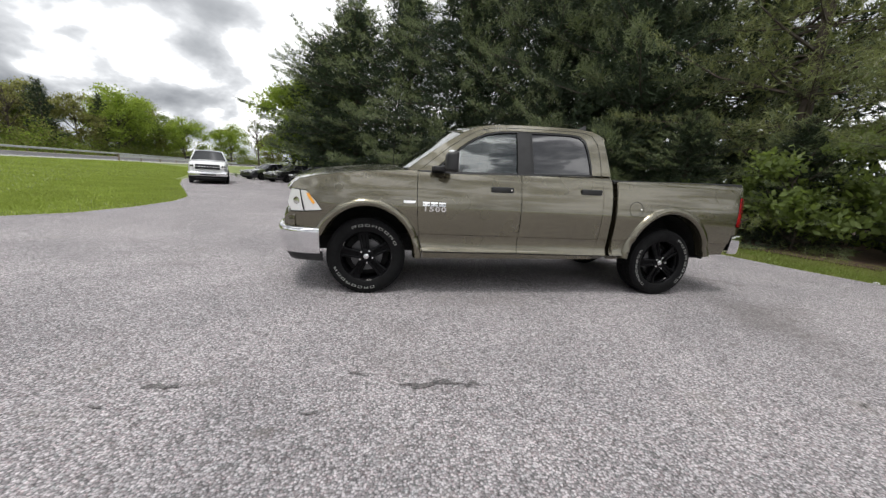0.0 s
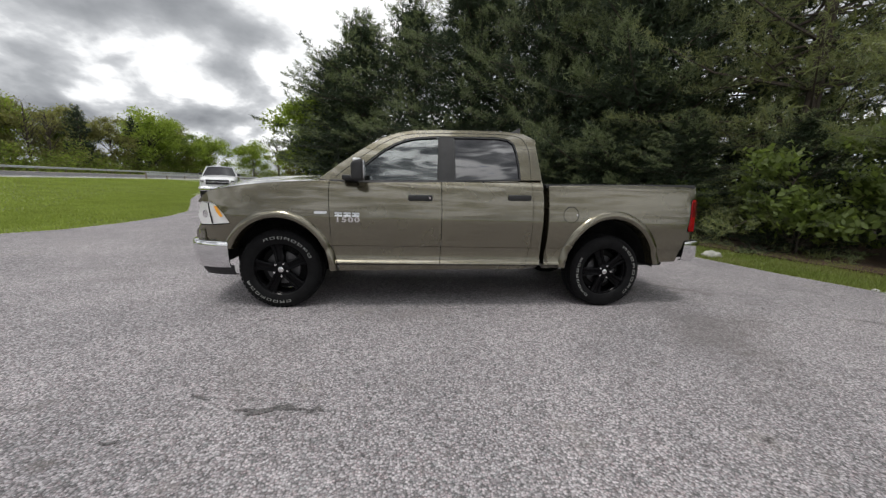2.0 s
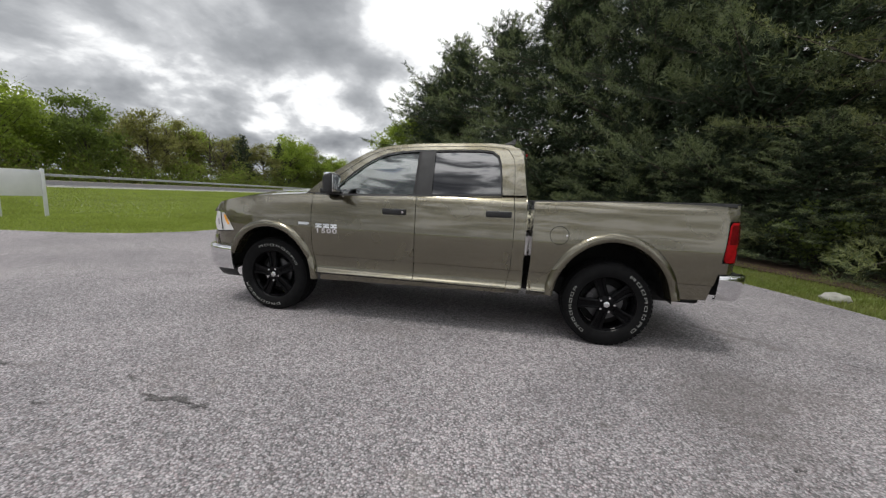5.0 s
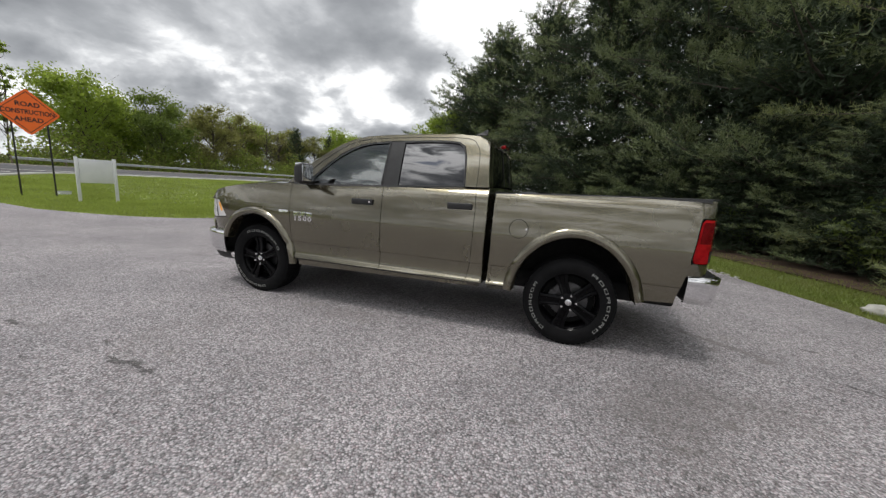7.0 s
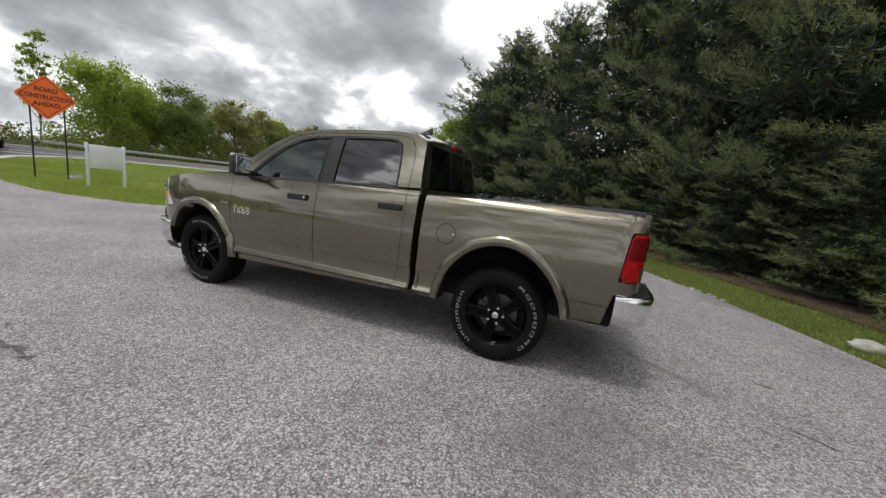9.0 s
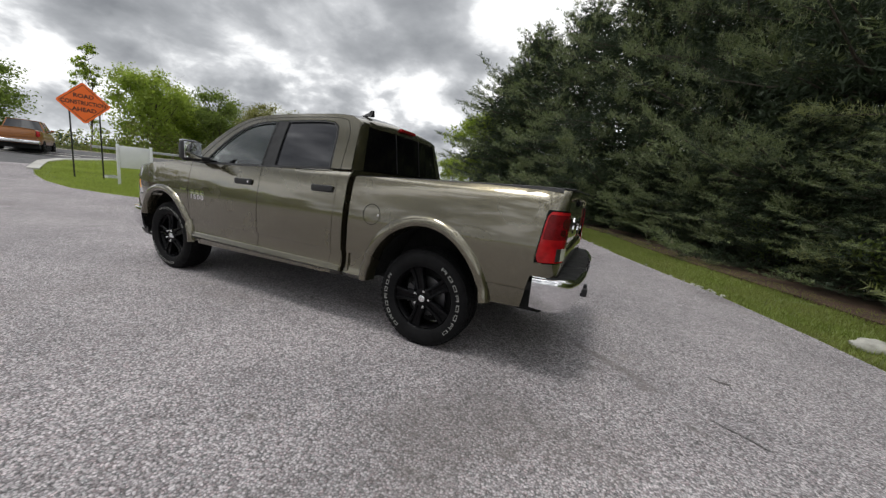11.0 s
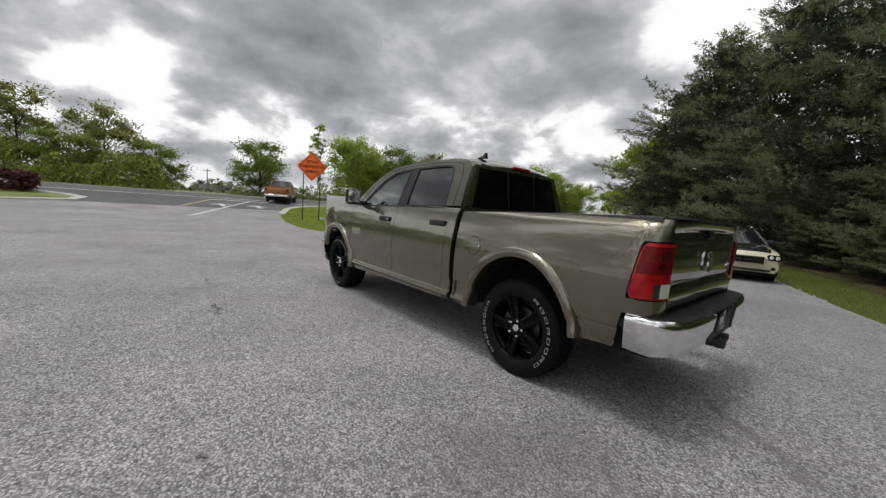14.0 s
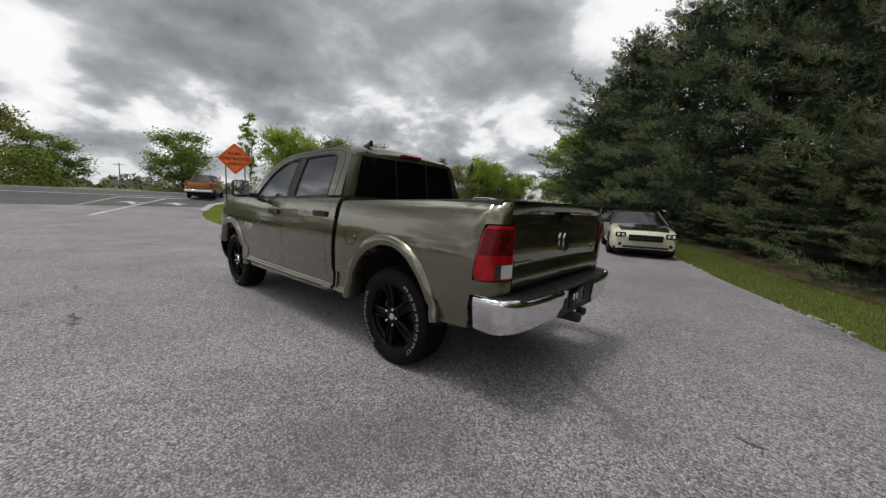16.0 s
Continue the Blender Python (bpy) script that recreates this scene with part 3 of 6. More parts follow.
lane_arrow(-24.4, 1.9)
lane_arrow(-24.2, 4.2)


def tar_patch(x, y, length, width, turn, seed):
    """A shallow ragged scar in the chip seal."""
    rnd = random.Random(seed)
    n = 44
    bm = bmesh.new()
    ring = []
    for k in range(n):
        a = math.tau * k / n
        r = rnd.uniform(0.5, 1.15) * (0.6 + 0.4 * abs(math.cos(a)))
        px, py = math.cos(a) * length / 2 * r, math.sin(a) * width / 2 * r + math.sin(math.cos(a) * 3 + seed) * width * 0.25
        c, s = math.cos(radians(turn)), math.sin(radians(turn))
        ring.append(bm.verts.new((x + px * c - py * s, y + px * s + py * c, 0.003 + lift(x))))
    f = bm.faces.new(ring)
    if f.normal.z < 0:
        f.normal_flip()
    e = bmesh.ops.inset_region(bm, faces=[f], thickness=0.008)
    for v in f.verts:
        v.co.z += 0.002
    bmesh.ops.triangulate(bm, faces=bm.faces[:])
    bmesh.ops.recalc_face_normals(bm, faces=bm.faces[:])
    tagged(part("tar_patch", bm, M["patch"], smooth=False), "shallow dark scar in the worn asphalt", "asphalt patch", kind="structure")


for k, (x, y, l, w, tn) in enumerate(((0.50, -1.77, 0.42, 0.085, -3), (0.76, -1.79, 0.12, 0.06, 10), (0.02, -1.62, 0.14, 0.03, -12), (-1.08, -1.69, 0.24, 0.07, 8), (-1.3, -1.86, 0.10, 0.03, 0),
                                      (-0.2, -2.0, 0.10, 0.03, 5), (-5.7, -0.2, 0.5, 0.10, 5), (-5.4, -2.3, 0.5, 0.09, -4), (4.2, -1.5, 0.07, 0.04, 20), (6.4, -0.6, 0.45, 0.04, -25), (6.9, 0.6, 0.3, 0.035, -30), (5.9, 0.9, 0.25, 0.04, -10), (3.3, -2.2, 0.08, 0.05, 0), (5.84, 0.11, 0.35, 0.025, -35))):
    tar_patch(x, y, l, w, tn, k)



# verge: needle litter under the pines, pale ragged gravel edge
inner = [(x + 1.7, y + 0.7) for x, y in VERGE]
tagged(sheet("litter_bed", inner + [(8, 60), (40, 60), (40, -12)], M["litter"], 0.02, "brown needle litter under the pines", category="needle litter"))
rnd = random.Random(77)
V, F = [], []
for px, py in dense(VERGE[1:], 0.10):
    if noise.noise(Vector((px * 0.45, py * 0.45, 3.1))) < rnd.uniform(-0.10, 0.45):
        continue
    cx, cy = px + rnd.gauss(0.03, 0.06), py + rnd.gauss(0, 0.03)
    r, n0, tn = rnd.uniform(0.012, 0.045), len(V), rnd.uniform(0, 3)
    for ring, (f, z) in enumerate(((1.0, -0.02), (0.9, 0.012), (0.5, 0.022))):
        for k in range(6):
            a = tn + math.tau * k / 6
            q = r * f * rnd.uniform(0.75, 1.2)
            V.append((cx + q * math.cos(a) * 1.3, cy + q * math.sin(a), z * (0.6 + r * 8)))
    F += [(n0 + 6 * j + k, n0 + 6 * j + (k + 1) % 6, n0 + 6 * j + 6 + (k + 1) % 6, n0 + 6 * j + 6 + k) for j in (0, 1) for k in range(6)]
    F.append(tuple(n0 + 12 + k for k in range(6)))
tagged(raw("gravel_edge", V, F, M["concrete"], None, smooth=False), "pale broken stones along the asphalt edge", "gravel", kind="stuff")

# ---- the olive pickup ----
YC = 0.93                                  # the truck's middle line; its near side lies at about -0.08
PROFILE = smooth_curve([(0.38, 0.02), (0.44, -0.02), (0.485, -0.062), (0.50, -0.094), (0.510, -0.099), (0.526, -0.090), (0.545, -0.074), (0.62, -0.066), (0.690, -0.068), (0.700, -0.083),
                        (0.85, -0.092), (0.95, -0.0945), (1.05, -0.088), (1.13, -0.076), (1.20, -0.062), (1.27, -0.046), (1.33, -0.027), (1.37, -0.004), (1.405, 0.034), (1.45, 0.06)], 6)
PZ, PY = [p[0] for p in PROFILE], [p[1] for p in PROFILE]


def skin(*args, **kw):
    """A surface of the truck, its depth turned inwards."""
    kw.setdefault("inside", (2.0, YC, 1.0))
    return grid(*args, **kw)


def body_y(x, z):
    """Where the near side's skin lies: rolled shoulder, ledge over the sill, ends drawn in."""
    y = interp(z, PZ, PY)
    if x > 3.8 and z < 0.66:
        y = max(y, -0.066 + (0.66 - z) * 0.12)
    if x < -0.12:
        y += 0.27 * (-0.12 - x) ** 2 + 0.70 * max(0.0, -0.50 - x) ** 2
    if x > 4.45:
        y += 3.2 * (x - 4.45) ** 2
    return y


def glass_y(x, z):
    d = z - 1.345
    return -0.012 + 0.30 * d + 0.17 * d * abs(d) + 0.10 * max(0.0, 1.0 - x) ** 2 + 0.006 * (x - 1.8) ** 2


def flip_y(y, near):
    return y if near else 2 * YC - y


def panel(name, outline, yf, mat, parent, near=True, thick=0.022, dx=0.16, dz=0.035, lift_out=0.0, label="", round_curve=0):
    """A sheet-metal panel: an outline in x and z laid on the curved skin yf, with thickness."""
    pts = outline if not round_curve else [tuple(p) for p in smooth_curve(list(outline) + [outline[0]], round_curve)][:-1]
    bm = bmesh.new()
    bm.faces.new([bm.verts.new((x, 0, z)) for x, z in pts])
    bm.normal_update()
    bmesh.ops.triangulate(bm, faces=bm.faces[:], ngon_method="EAR_CLIP")
    xs, zs = [p[0] for p in pts], [p[1] for p in pts]
    for axis, lo, hi, d in ((0, min(xs), max(xs), dx), (2, min(zs), max(zs), dz)):
        c = math.ceil(lo / d) * d
        while c < hi:
            co, no = [0, 0, 0], [0, 0, 0]
            co[axis], no[axis] = c, 1
            bmesh.ops.bisect_plane(bm, geom=bm.verts[:] + bm.edges[:] + bm.faces[:], plane_co=co, plane_no=no, dist=0.0004)
            c += d
    if yf is body_y:
        for c in (0.508, 0.528, 0.546, 0.684, 0.691, 0.698, 0.706):
            bmesh.ops.bisect_plane(bm, geom=bm.verts[:] + bm.edges[:] + bm.faces[:], plane_co=(0, 0, c), plane_no=(0, 0, 1), dist=0.0004)
    bmesh.ops.remove_doubles(bm, verts=bm.verts[:], dist=0.0006)
    for v in bm.verts:
        v.co.y = flip_y(yf(v.co.x, v.co.z) - lift_out, near)
    bm.normal_update()
    if bm.faces and (sum(f.normal.y * f.calc_area() for f in bm.faces) > 0) == near:
        bmesh.ops.reverse_faces(bm, faces=bm.faces[:])
    if thick:
        d = thick if near else -thick
        skin = bm.faces[:]
        loops = [(l.vert, l.link_loop_next.vert) for e in bm.edges if len(e.link_faces) == 1 for l in e.link_faces[0].loops if l.edge == e]
        back = {v: bm.verts.new(v.co + Vector((0, d, 0))) for v in bm.verts[:]}
        lip = {}
        for a, b in loops:
            for v in (a, b):
                if v not in lip:
                    lip[v] = bm.verts.new(v.co)
        for f in skin:
            bm.faces.new([back[v] for v in reversed(f.verts)])
        for a, b in loops:
            bm.faces.new((lip[b], lip[a], back[a], back[b]))
    return part(name, bm, mat, parent, label, angle=40)


def ribbon_on(name, path, width, yf, mat, parent, near, out=0.003, curved=True):
    """A thin strip along the skin: seals, trim lines."""
    P = smooth_curve(path, 5) if curved else [np.array(p, float) for p in dense(path, 0.03)]
    V, F = [], []
    for i, p in enumerate(P):
        a, b = P[max(i - 1, 0)], P[min(i + 1, len(P) - 1)]
        d = np.array(b) - np.array(a)
        d = d / np.linalg.norm(d)
        n = np.array([-d[1], d[0]]) * width / 2
        for q, o in ((p + n, 0), (p + n, out), (p - n, out), (p - n, 0)):
            V.append((q[0], flip_y(yf(q[0], q[1]) - o, near), q[1]))
    for i in range(len(P) - 1):
        F += [(4 * i + k, 4 * i + k + 1, 4 * i + k + 5, 4 * i + k + 4) for k in range(3)]
    return raw(name, V, F, mat, parent, smooth=False)


def flare(name, cx, a_in, b_in, a_out, b_out, ang0, ang1, parent, near):
    """A wheel-arch lip: rolled section swept round the arch."""
    rows = []
    for k in range(33):
        a = radians(ang0 + (ang1 - ang0) * k / 32)
        row = []
        for t, o in ((-0.16, -0.10), (0.0, 0.006), (0.10, 0.024), (0.30, 0.034), (0.62, 0.030), (0.88, 0.014), (1.0, -0.006)):
            x = cx + math.cos(a) * (a_in + (a_out - a_in) * t)
            z = 0.41 + math.sin(a) * (b_in + (b_out - b_in) * t)
            base = body_y(cx + math.cos(a) * a_out * 0.97, 0.41 + math.sin(a) * b_out) if z > 0.62 else -0.082
            row.append((x, flip_y(min(base, -0.055) - o if t < 1.0 else body_y(x, max(z, 0.62)) + 0.004, near), z))
        rows.append(row)
    return skin(name, rows, M["paint"], parent, flip=not near, angle=50)


def wheel(parent, cx, near, words):
    """Black five-spoke alloy wheel with a raised-letter tyre."""
    s = 1 if near else -1
    y0 = 0.0 if near else 2 * YC

    def fix(bm):
        for v in bm.verts:
            v.co = Vector((v.co.x + cx, y0 + s * v.co.y, v.co.z + 0.412))
        bmesh.ops.recalc_face_normals(bm, faces=bm.faces[:])
        return bm

    rim = part("wheel", fix(lathe_bm([(0.258, 0.035), (0.262, -0.004), (0.270, -0.012), (0.277, -0.006), (0.272, 0.01), (0.255, 0.022), (0.240, 0.06), (0.236, 0.20), (0.262, 0.24), (0.262, 0.225)], 56)), M["glossblack"], parent, "gloss black alloy wheel")
    tyre = [(0.262, 0.012), (0.268, -0.010), (0.285, -0.022), (0.315, -0.034), (0.350, -0.036), (0.378, -0.028), (0.398, -0.012), (0.410, 0.010), (0.413, 0.04), (0.413, 0.20), (0.408, 0.238), (0.395, 0.262), (0.35, 0.282), (0.30, 0.276), (0.262, 0.24)]
    part("tyre", fix(lathe_bm(tyre, 72)), M["rubber"], rim)
    # tread: shoulder lugs and centre blocks
    bm = bmesh.new()
    for k in range(54):
        for j, (ya, yb, sh) in enumerate(((-0.004, 0.052, 0.0), (0.062, 0.105, 0.5), (0.135, 0.178, 0.0), (0.188, 0.244, 0.5))):
            a0 = math.tau * (k + sh) / 54
            a1 = a0 + math.tau / 54 * 0.72
            vs = []
            for r in (0.405, 0.4195):
                for a in (a0, a1):
                    for y in (ya, yb):
                        rr = r - (0.008 if (j in (0, 3) and y in (-0.004, 0.244)) else 0.0)
                        vs.append(bm.verts.new((rr * math.cos(a), y, rr * math.sin(a))))
            for q in ((4, 5, 7, 6), (0, 1, 5, 4), (2, 3, 7, 6), (0, 2, 6, 4), (1, 3, 7, 5)):
                bm.faces.new([vs[i] for i in q])
    tagged(part("tread", fix(bm), M["rubber"], rim, "blocky tyre tread", smooth=False), kind="stuff")
    # five broad spokes with a hollow middle and raised edges
    for k in range(5):
        th = radians(90 + 72 * k + (8 if cx < 1 else 20))
        bm = bmesh.new()
        R = [0.045, 0.085, 0.13, 0.18, 0.225, 0.262]
        W = [0.036, 0.043, 0.044, 0.047, 0.054, 0.066]
        Y = [-0.002, -0.004, 0.002, 0.008, 0.008, 0.002]
        rows = []
        for r, w, y in zip(R, W, Y):
            rows.append([(r, -w * 1.05, y + 0.055), (r, -w, y + 0.006), (r, -w * 0.72, y), (r, -w * 0.42, y + 0.004), (r, -w * 0.3, y + 0.016), (r, w * 0.3, y + 0.016), (r, w * 0.42, y + 0.004), (r, w * 0.72, y), (r, w, y + 0.006), (r, w * 1.05, y + 0.055)])
        vs = [[bm.verts.new((r * math.cos(th) - w * math.sin(th), y, r * math.sin(th) + w * math.cos(th))) for r, w, y in row] for row in rows]
        for a, b in zip(vs, vs[1:]):
            for i in range(9):
                bm.faces.new((a[i], a[i + 1], b[i + 1], b[i]))
        part("spoke", fix(bm), M["glossblack"], rim)
    part("hub", fix(lathe_bm([(0.0, -0.004), (0.070, -0.004), (0.082, 0.004), (0.085, 0.06)], 40)), M["glossblack"], rim)
    part("centre_cap", fix(lathe_bm([(0.0, -0.016), (0.018, -0.016), (0.028, -0.012), (0.032, -0.003)], 28)), M["chrome"], rim, "chrome centre cap")
    for k in range(5):
        th = radians(54 + 72 * k + (8 if cx < 1 else 20))
        part("lug_nut", fix(lathe_bm([(0.0, -0.026), (0.010, -0.025), (0.014, -0.018), (0.015, 0.0)], 10, centre=(0.070 * math.cos(th), 0, 0.070 * math.sin(th)))), M["chrome"], rim, "chrome lug nut")
    part("brake_disc", fix(lathe_bm([(0.06, 0.085), (0.17, 0.085), (0.172, 0.09), (0.172, 0.11), (0.06, 0.115)], 44)), M["steel"], rim, "bright steel brake disc")
    bm = bmesh.new()
    th0 = 20 if cx < 1 else 150
    for k in range(7):
        for j, (r, y) in enumerate(((0.125, 0.06), (0.185, 0.06), (0.185, 0.12), (0.125, 0.12))):
            a = radians(th0 + k * 9)
            bm.verts.new((r * math.cos(a), y, r * math.sin(a)))
    bm.verts.ensure_lookup_table()
    for k in range(6):
        for j in range(4):
            bm.faces.new([bm.verts[4 * k + j], bm.verts[4 * k + (j + 1) % 4], bm.verts[4 * k + 4 + (j + 1) % 4], bm.verts[4 * k + 4 + j]])
    bm.faces.new(bm.verts[:4])
    bm.faces.new(bm.verts[-4:])
    part("brake_caliper", fix(bm), M["steel"], rim)
    part("backing_plate", fix(lathe_bm([(0.0, 0.14), (0.235, 0.14)], 32)), M["liner"], rim)
    # raised white marks: hollow blocks in place of the maker's letters
    for w0, w1 in words:
        bm = bmesh.new()
        n = 8
        for k in range(n):
            a0 = w0 + (w1 - w0) * (k + 0.17) / n
            a1 = w0 + (w1 - w0) * (k + 0.83) / n
            ri, ro, st = 0.327, 0.352, 0.0036
            sa = (a1 - a0) * 0.14
            bars = [(a0, a1, ro - st, ro), (a0, a0 + sa, ri, ro), (a1 - sa, a1, ri, ro)]
            bars += [(a0, a1, ri, ri + st)] if k % 3 else [(a0, a1, 0.338, 0.338 + st)]
            for b0, b1, r0, r1 in bars:
                q = []
                for a in (b0, b1):
                    for r in (r0, r1):
                        ys = float(np.interp(r, [0.315, 0.350, 0.378], [-0.034, -0.036, -0.028])) - 0.0035
                        q.append(bm.verts.new((r * math.cos(radians(a)), ys, r * math.sin(radians(a)))))
                bm.faces.new((q[0], q[1], q[3], q[2]))
        thicken(bm, 0.002)
        part("tyre_lettering", fix(bm), M["tyreletter"], rim, "raised white block marks on the tyre", smooth=False)
    return rim


ARCH_F = [(0.585, 0.43), (0.52, 0.50), (0.47, 0.60), (0.40, 0.74), (0.30, 0.85), (0.16, 0.93), (0.0, 0.955), (-0.16, 0.93), (-0.29, 0.86), (-0.39, 0.75), (-0.45, 0.63), (-0.465, 0.57)]
FENDER = [(-0.47, 0.695), (-0.62, 0.705), (-0.80, 0.72), (-0.79, 0.80), (-0.735, 0.855), (-0.60, 0.868), (-0.435, 0.888), (-0.49, 0.985), (-0.575, 1.088), (-0.715, 1.098), (-0.70, 1.150), (-0.64, 1.200), (-0.50, 1.240),
          (-0.25, 1.282), (0.1, 1.318), (0.513, 1.345), (0.510, 1.20), (0.515, 1.05), (0.527, 0.80), (0.552, 0.62), (0.592, 0.46)] + [(0.005 + (x - 0.005) * 1.06, 0.41 + (z - 0.41) * 1.07) for x, z in ARCH_F[2:]]
DOOR_F = [(0.519, 1.338), (0.70, 1.330), (1.20, 1.346), (1.646, 1.362), (1.655, 1.10), (1.656, 0.85), (1.648, 0.502), (0.592, 0.502), (0.562, 0.60), (0.534, 0.78), (0.521, 1.05), (0.517, 1.20)]
DOOR_R = [(1.653, 1.362), (2.10, 1.382), (2.622, 1.405), (2.639, 1.20), (2.639, 0.95), (2.627, 0.70), (2.592, 0.505), (1.655, 0.502), (1.663, 0.85), (1.662, 1.10)]
CORNER = [(2.628, 1.405), (2.742, 1.412), (2.756, 1.20), (2.755, 0.95), (2.748, 0.75), (2.738, 0.52), (2.732, 0.455), (2.60, 0.45), (2.596, 0.505), (2.632, 0.70), (2.644, 0.95), (2.644, 1.20)]
SILL = [(0.598, 0.412), (2.60, 0.447), (2.60, 0.492), (0.598, 0.492)]
WIN_F = [(0.685, 1.343), (0.745, 1.400), (0.83, 1.480), (0.94, 1.578), (1.06, 1.672), (1.17, 1.738), (1.28, 1.785), (1.42, 1.814), (1.628, 1.832), (1.616, 1.372)]
WIN_R = [(1.795, 1.380), (1.788, 1.836), (2.05, 1.846), (2.28, 1.848), (2.38, 1.836), (2.440, 1.795), (2.470, 1.70), (2.488, 1.56), (2.500, 1.412)]
UPPER = [(0.40, 1.352), (0.56, 1.478), (0.74, 1.610), (0.90, 1.718), (1.04, 1.800), (1.18, 1.858), (1.34, 1.892), (1.60, 1.912), (2.0, 1.926), (2.36, 1.930), (2.56, 1.915), (2.655, 1.870), (2.692, 1.80), (2.742, 1.415),
         (2.510, 1.408)] + [(2.499, 1.56), (2.482, 1.70), (2.452, 1.802), (2.388, 1.848), (2.28, 1.861), (2.05, 1.859), (1.788, 1.849), (1.628, 1.845), (1.42, 1.827), (1.276, 1.798), (1.163, 1.750), (1.05, 1.684), (0.93, 1.590), (0.818, 1.490), (0.733, 1.410), (0.668, 1.343)]
ARCH_R = [(4.095, 0.535), (4.06, 0.64), (3.99, 0.78), (3.90, 0.89), (3.78, 0.975), (3.62, 1.015), (3.46, 1.01), (3.32, 0.955), (3.20, 0.86), (3.11, 0.72), (3.06, 0.58), (3.035, 0.47)]
BED = [(2.826, 1.361), (3.4, 1.383), (4.0, 1.402), (4.50, 1.414), (4.505, 1.258), (4.496, 1.258), (4.470, 1.08), (4.450, 0.900), (4.500, 0.900), (4.500, 0.802), (4.432, 0.800), (4.412, 0.70), (4.384, 0.548)] + [(3.566 + (x - 3.566) * 1.05, 0.41 + (z - 0.41) * 1.06) if z > 0.6 else (x, z) for x, z in ARCH_R] + [(2.90, 0.452), (2.804, 0.452), (2.800, 0.52), (2.815, 0.75), (2.825, 1.0)]

truck = empty("pickup_truck", "olive metallic crew-cab pickup truck parked on asphalt", "pickup truck")
for near in (True, False):
    panel("front_fender", FENDER, body_y, M["paint"], truck, near)
    fd = panel("front_door", DOOR_F, body_y, M["paint"], truck, near)
    rd = panel("rear_door", DOOR_R, body_y, M["paint"], truck, near)
    panel("cab_corner", CORNER, body_y, M["paint"], truck, near)
    panel("sill", SILL, lambda x, z: -0.052 + (0.49 - z) * 0.25, M["paint"], truck, near)
    panel("bed_side", BED, body_y, M["paint"], truck, near)
    panel("window_surround", UPPER, glass_y, M["paint"], truck, near, thick=0.035, dz=0.05)
    panel("centre_pillar", [(1.622, 1.368), (1.634, 1.838), (1.784, 1.842), (1.790, 1.376)], glass_y, M["blackplastic"], truck, near, lift_out=-0.004)
    panel("door_window", WIN_F, glass_y, M["glass"], fd, near, thick=0.005, lift_out=-0.014, label="clear side window reflecting clouds")
    panel("door_window", WIN_R, glass_y, M["privacy"], rd, near, thick=0.005, lift_out=-0.012, label="dark privacy side window")
    for w, own in ((WIN_F, fd), (WIN_R, rd)):
        c = np.mean(np.array(w), axis=0)
        ribbon_on("window_seal", list(w) + [w[0]], 0.014, glass_y, M["blackplastic"], own, near, 0.004, False)
    ribbon_on("belt_seal", [(0.53, 1.345), (0.9, 1.345), (1.65, 1.370), (2.10, 1.388), (2.50, 1.408)], 0.016, lambda x, z: min(glass_y(x, z), body_y(x, z)) + 0.002, M["blackplastic"], truck, near, 0.006)
    ribbon_on("door_seal", [(2.622, 1.405), (2.618, 1.60), (2.600, 1.76), (2.54, 1.862)], 0.004, glass_y, M["liner"], truck, near, 0.002)
    ribbon_on("door_seal", [(0.565, 1.375), (0.70, 1.490), (0.86, 1.618), (1.00, 1.716), (1.12, 1.787), (1.24, 1.833), (1.40, 1.861), (1.64, 1.877), (2.0, 1.890), (2.30, 1.893), (2.46, 1.884), (2.545, 1.860)], 0.004, glass_y, M["liner"], truck, near, 0.002)
    ribbon_on("sill_gap", [(0.60, 0.495), (1.6, 0.497), (2.59, 0.499)], 0.008, lambda x, z: -0.10, M["liner"], truck, near, 0.002)
    flare("front_wheel_lip", 0.01, 0.495, 0.548, 0.578, 0.632, 1.5, 156, truck, near)
    flare("rear_wheel_lip", 3.567, 0.525, 0.608, 0.612, 0.705, 10.5, 174, truck, near)
    # handles: black grip over a dark recess
    for own, x0, zc in ((fd, 1.433, 1.196), (rd, 2.487, 1.224)):
        yb = body_y(x0, zc)
        bm = box_bm((x0 - 0.125, -0.030, zc - 0.030), (x0 + 0.125, 0.004, zc + 0.030), 0.014, 3)
        for v in bm.verts:
            v.co.y = flip_y(yb + v.co.y * (1.0 if abs(v.co.x - x0) < 0.1 else 0.75), near)
            v.co.z -= (v.co.x - x0) * -0.012
        bmesh.ops.recalc_face_normals(bm, faces=bm.faces[:])
        h = part("door_handle", bm, M["blackplastic"], own, "black plastic pull handle")
        if own is fd:
            part("key_lock", lathe_bm([(0.0, -0.003), (0.010, -0.003), (0.012, 0.002)], 14, centre=(x0 + 0.095, flip_y(yb - 0.030, near), zc + 0.002)), M["chrome"], own, "chrome key lock")
    # wing mirror: arm, tall head, glass
    arm = box_bm((0.66, -0.165, 1.352), (0.80, 0.0, 1.402), 0.015, 3)
    head = box_bm((0.765, -0.345, 1.335), (0.885, -0.125, 1.560), 0.040, 4)
    for v in head.verts:
        f = (v.co.x - 0.765) / 0.12
        v.co.y += 0.030 * (1 - f) * (1 if v.co.y < -0.23 else -1)
        v.co.z = 1.36 + (v.co.z - 1.36) * (0.84 + 0.16 * f) if v.co.z > 1.36 else v.co.z + 0.03 * (1 - f)
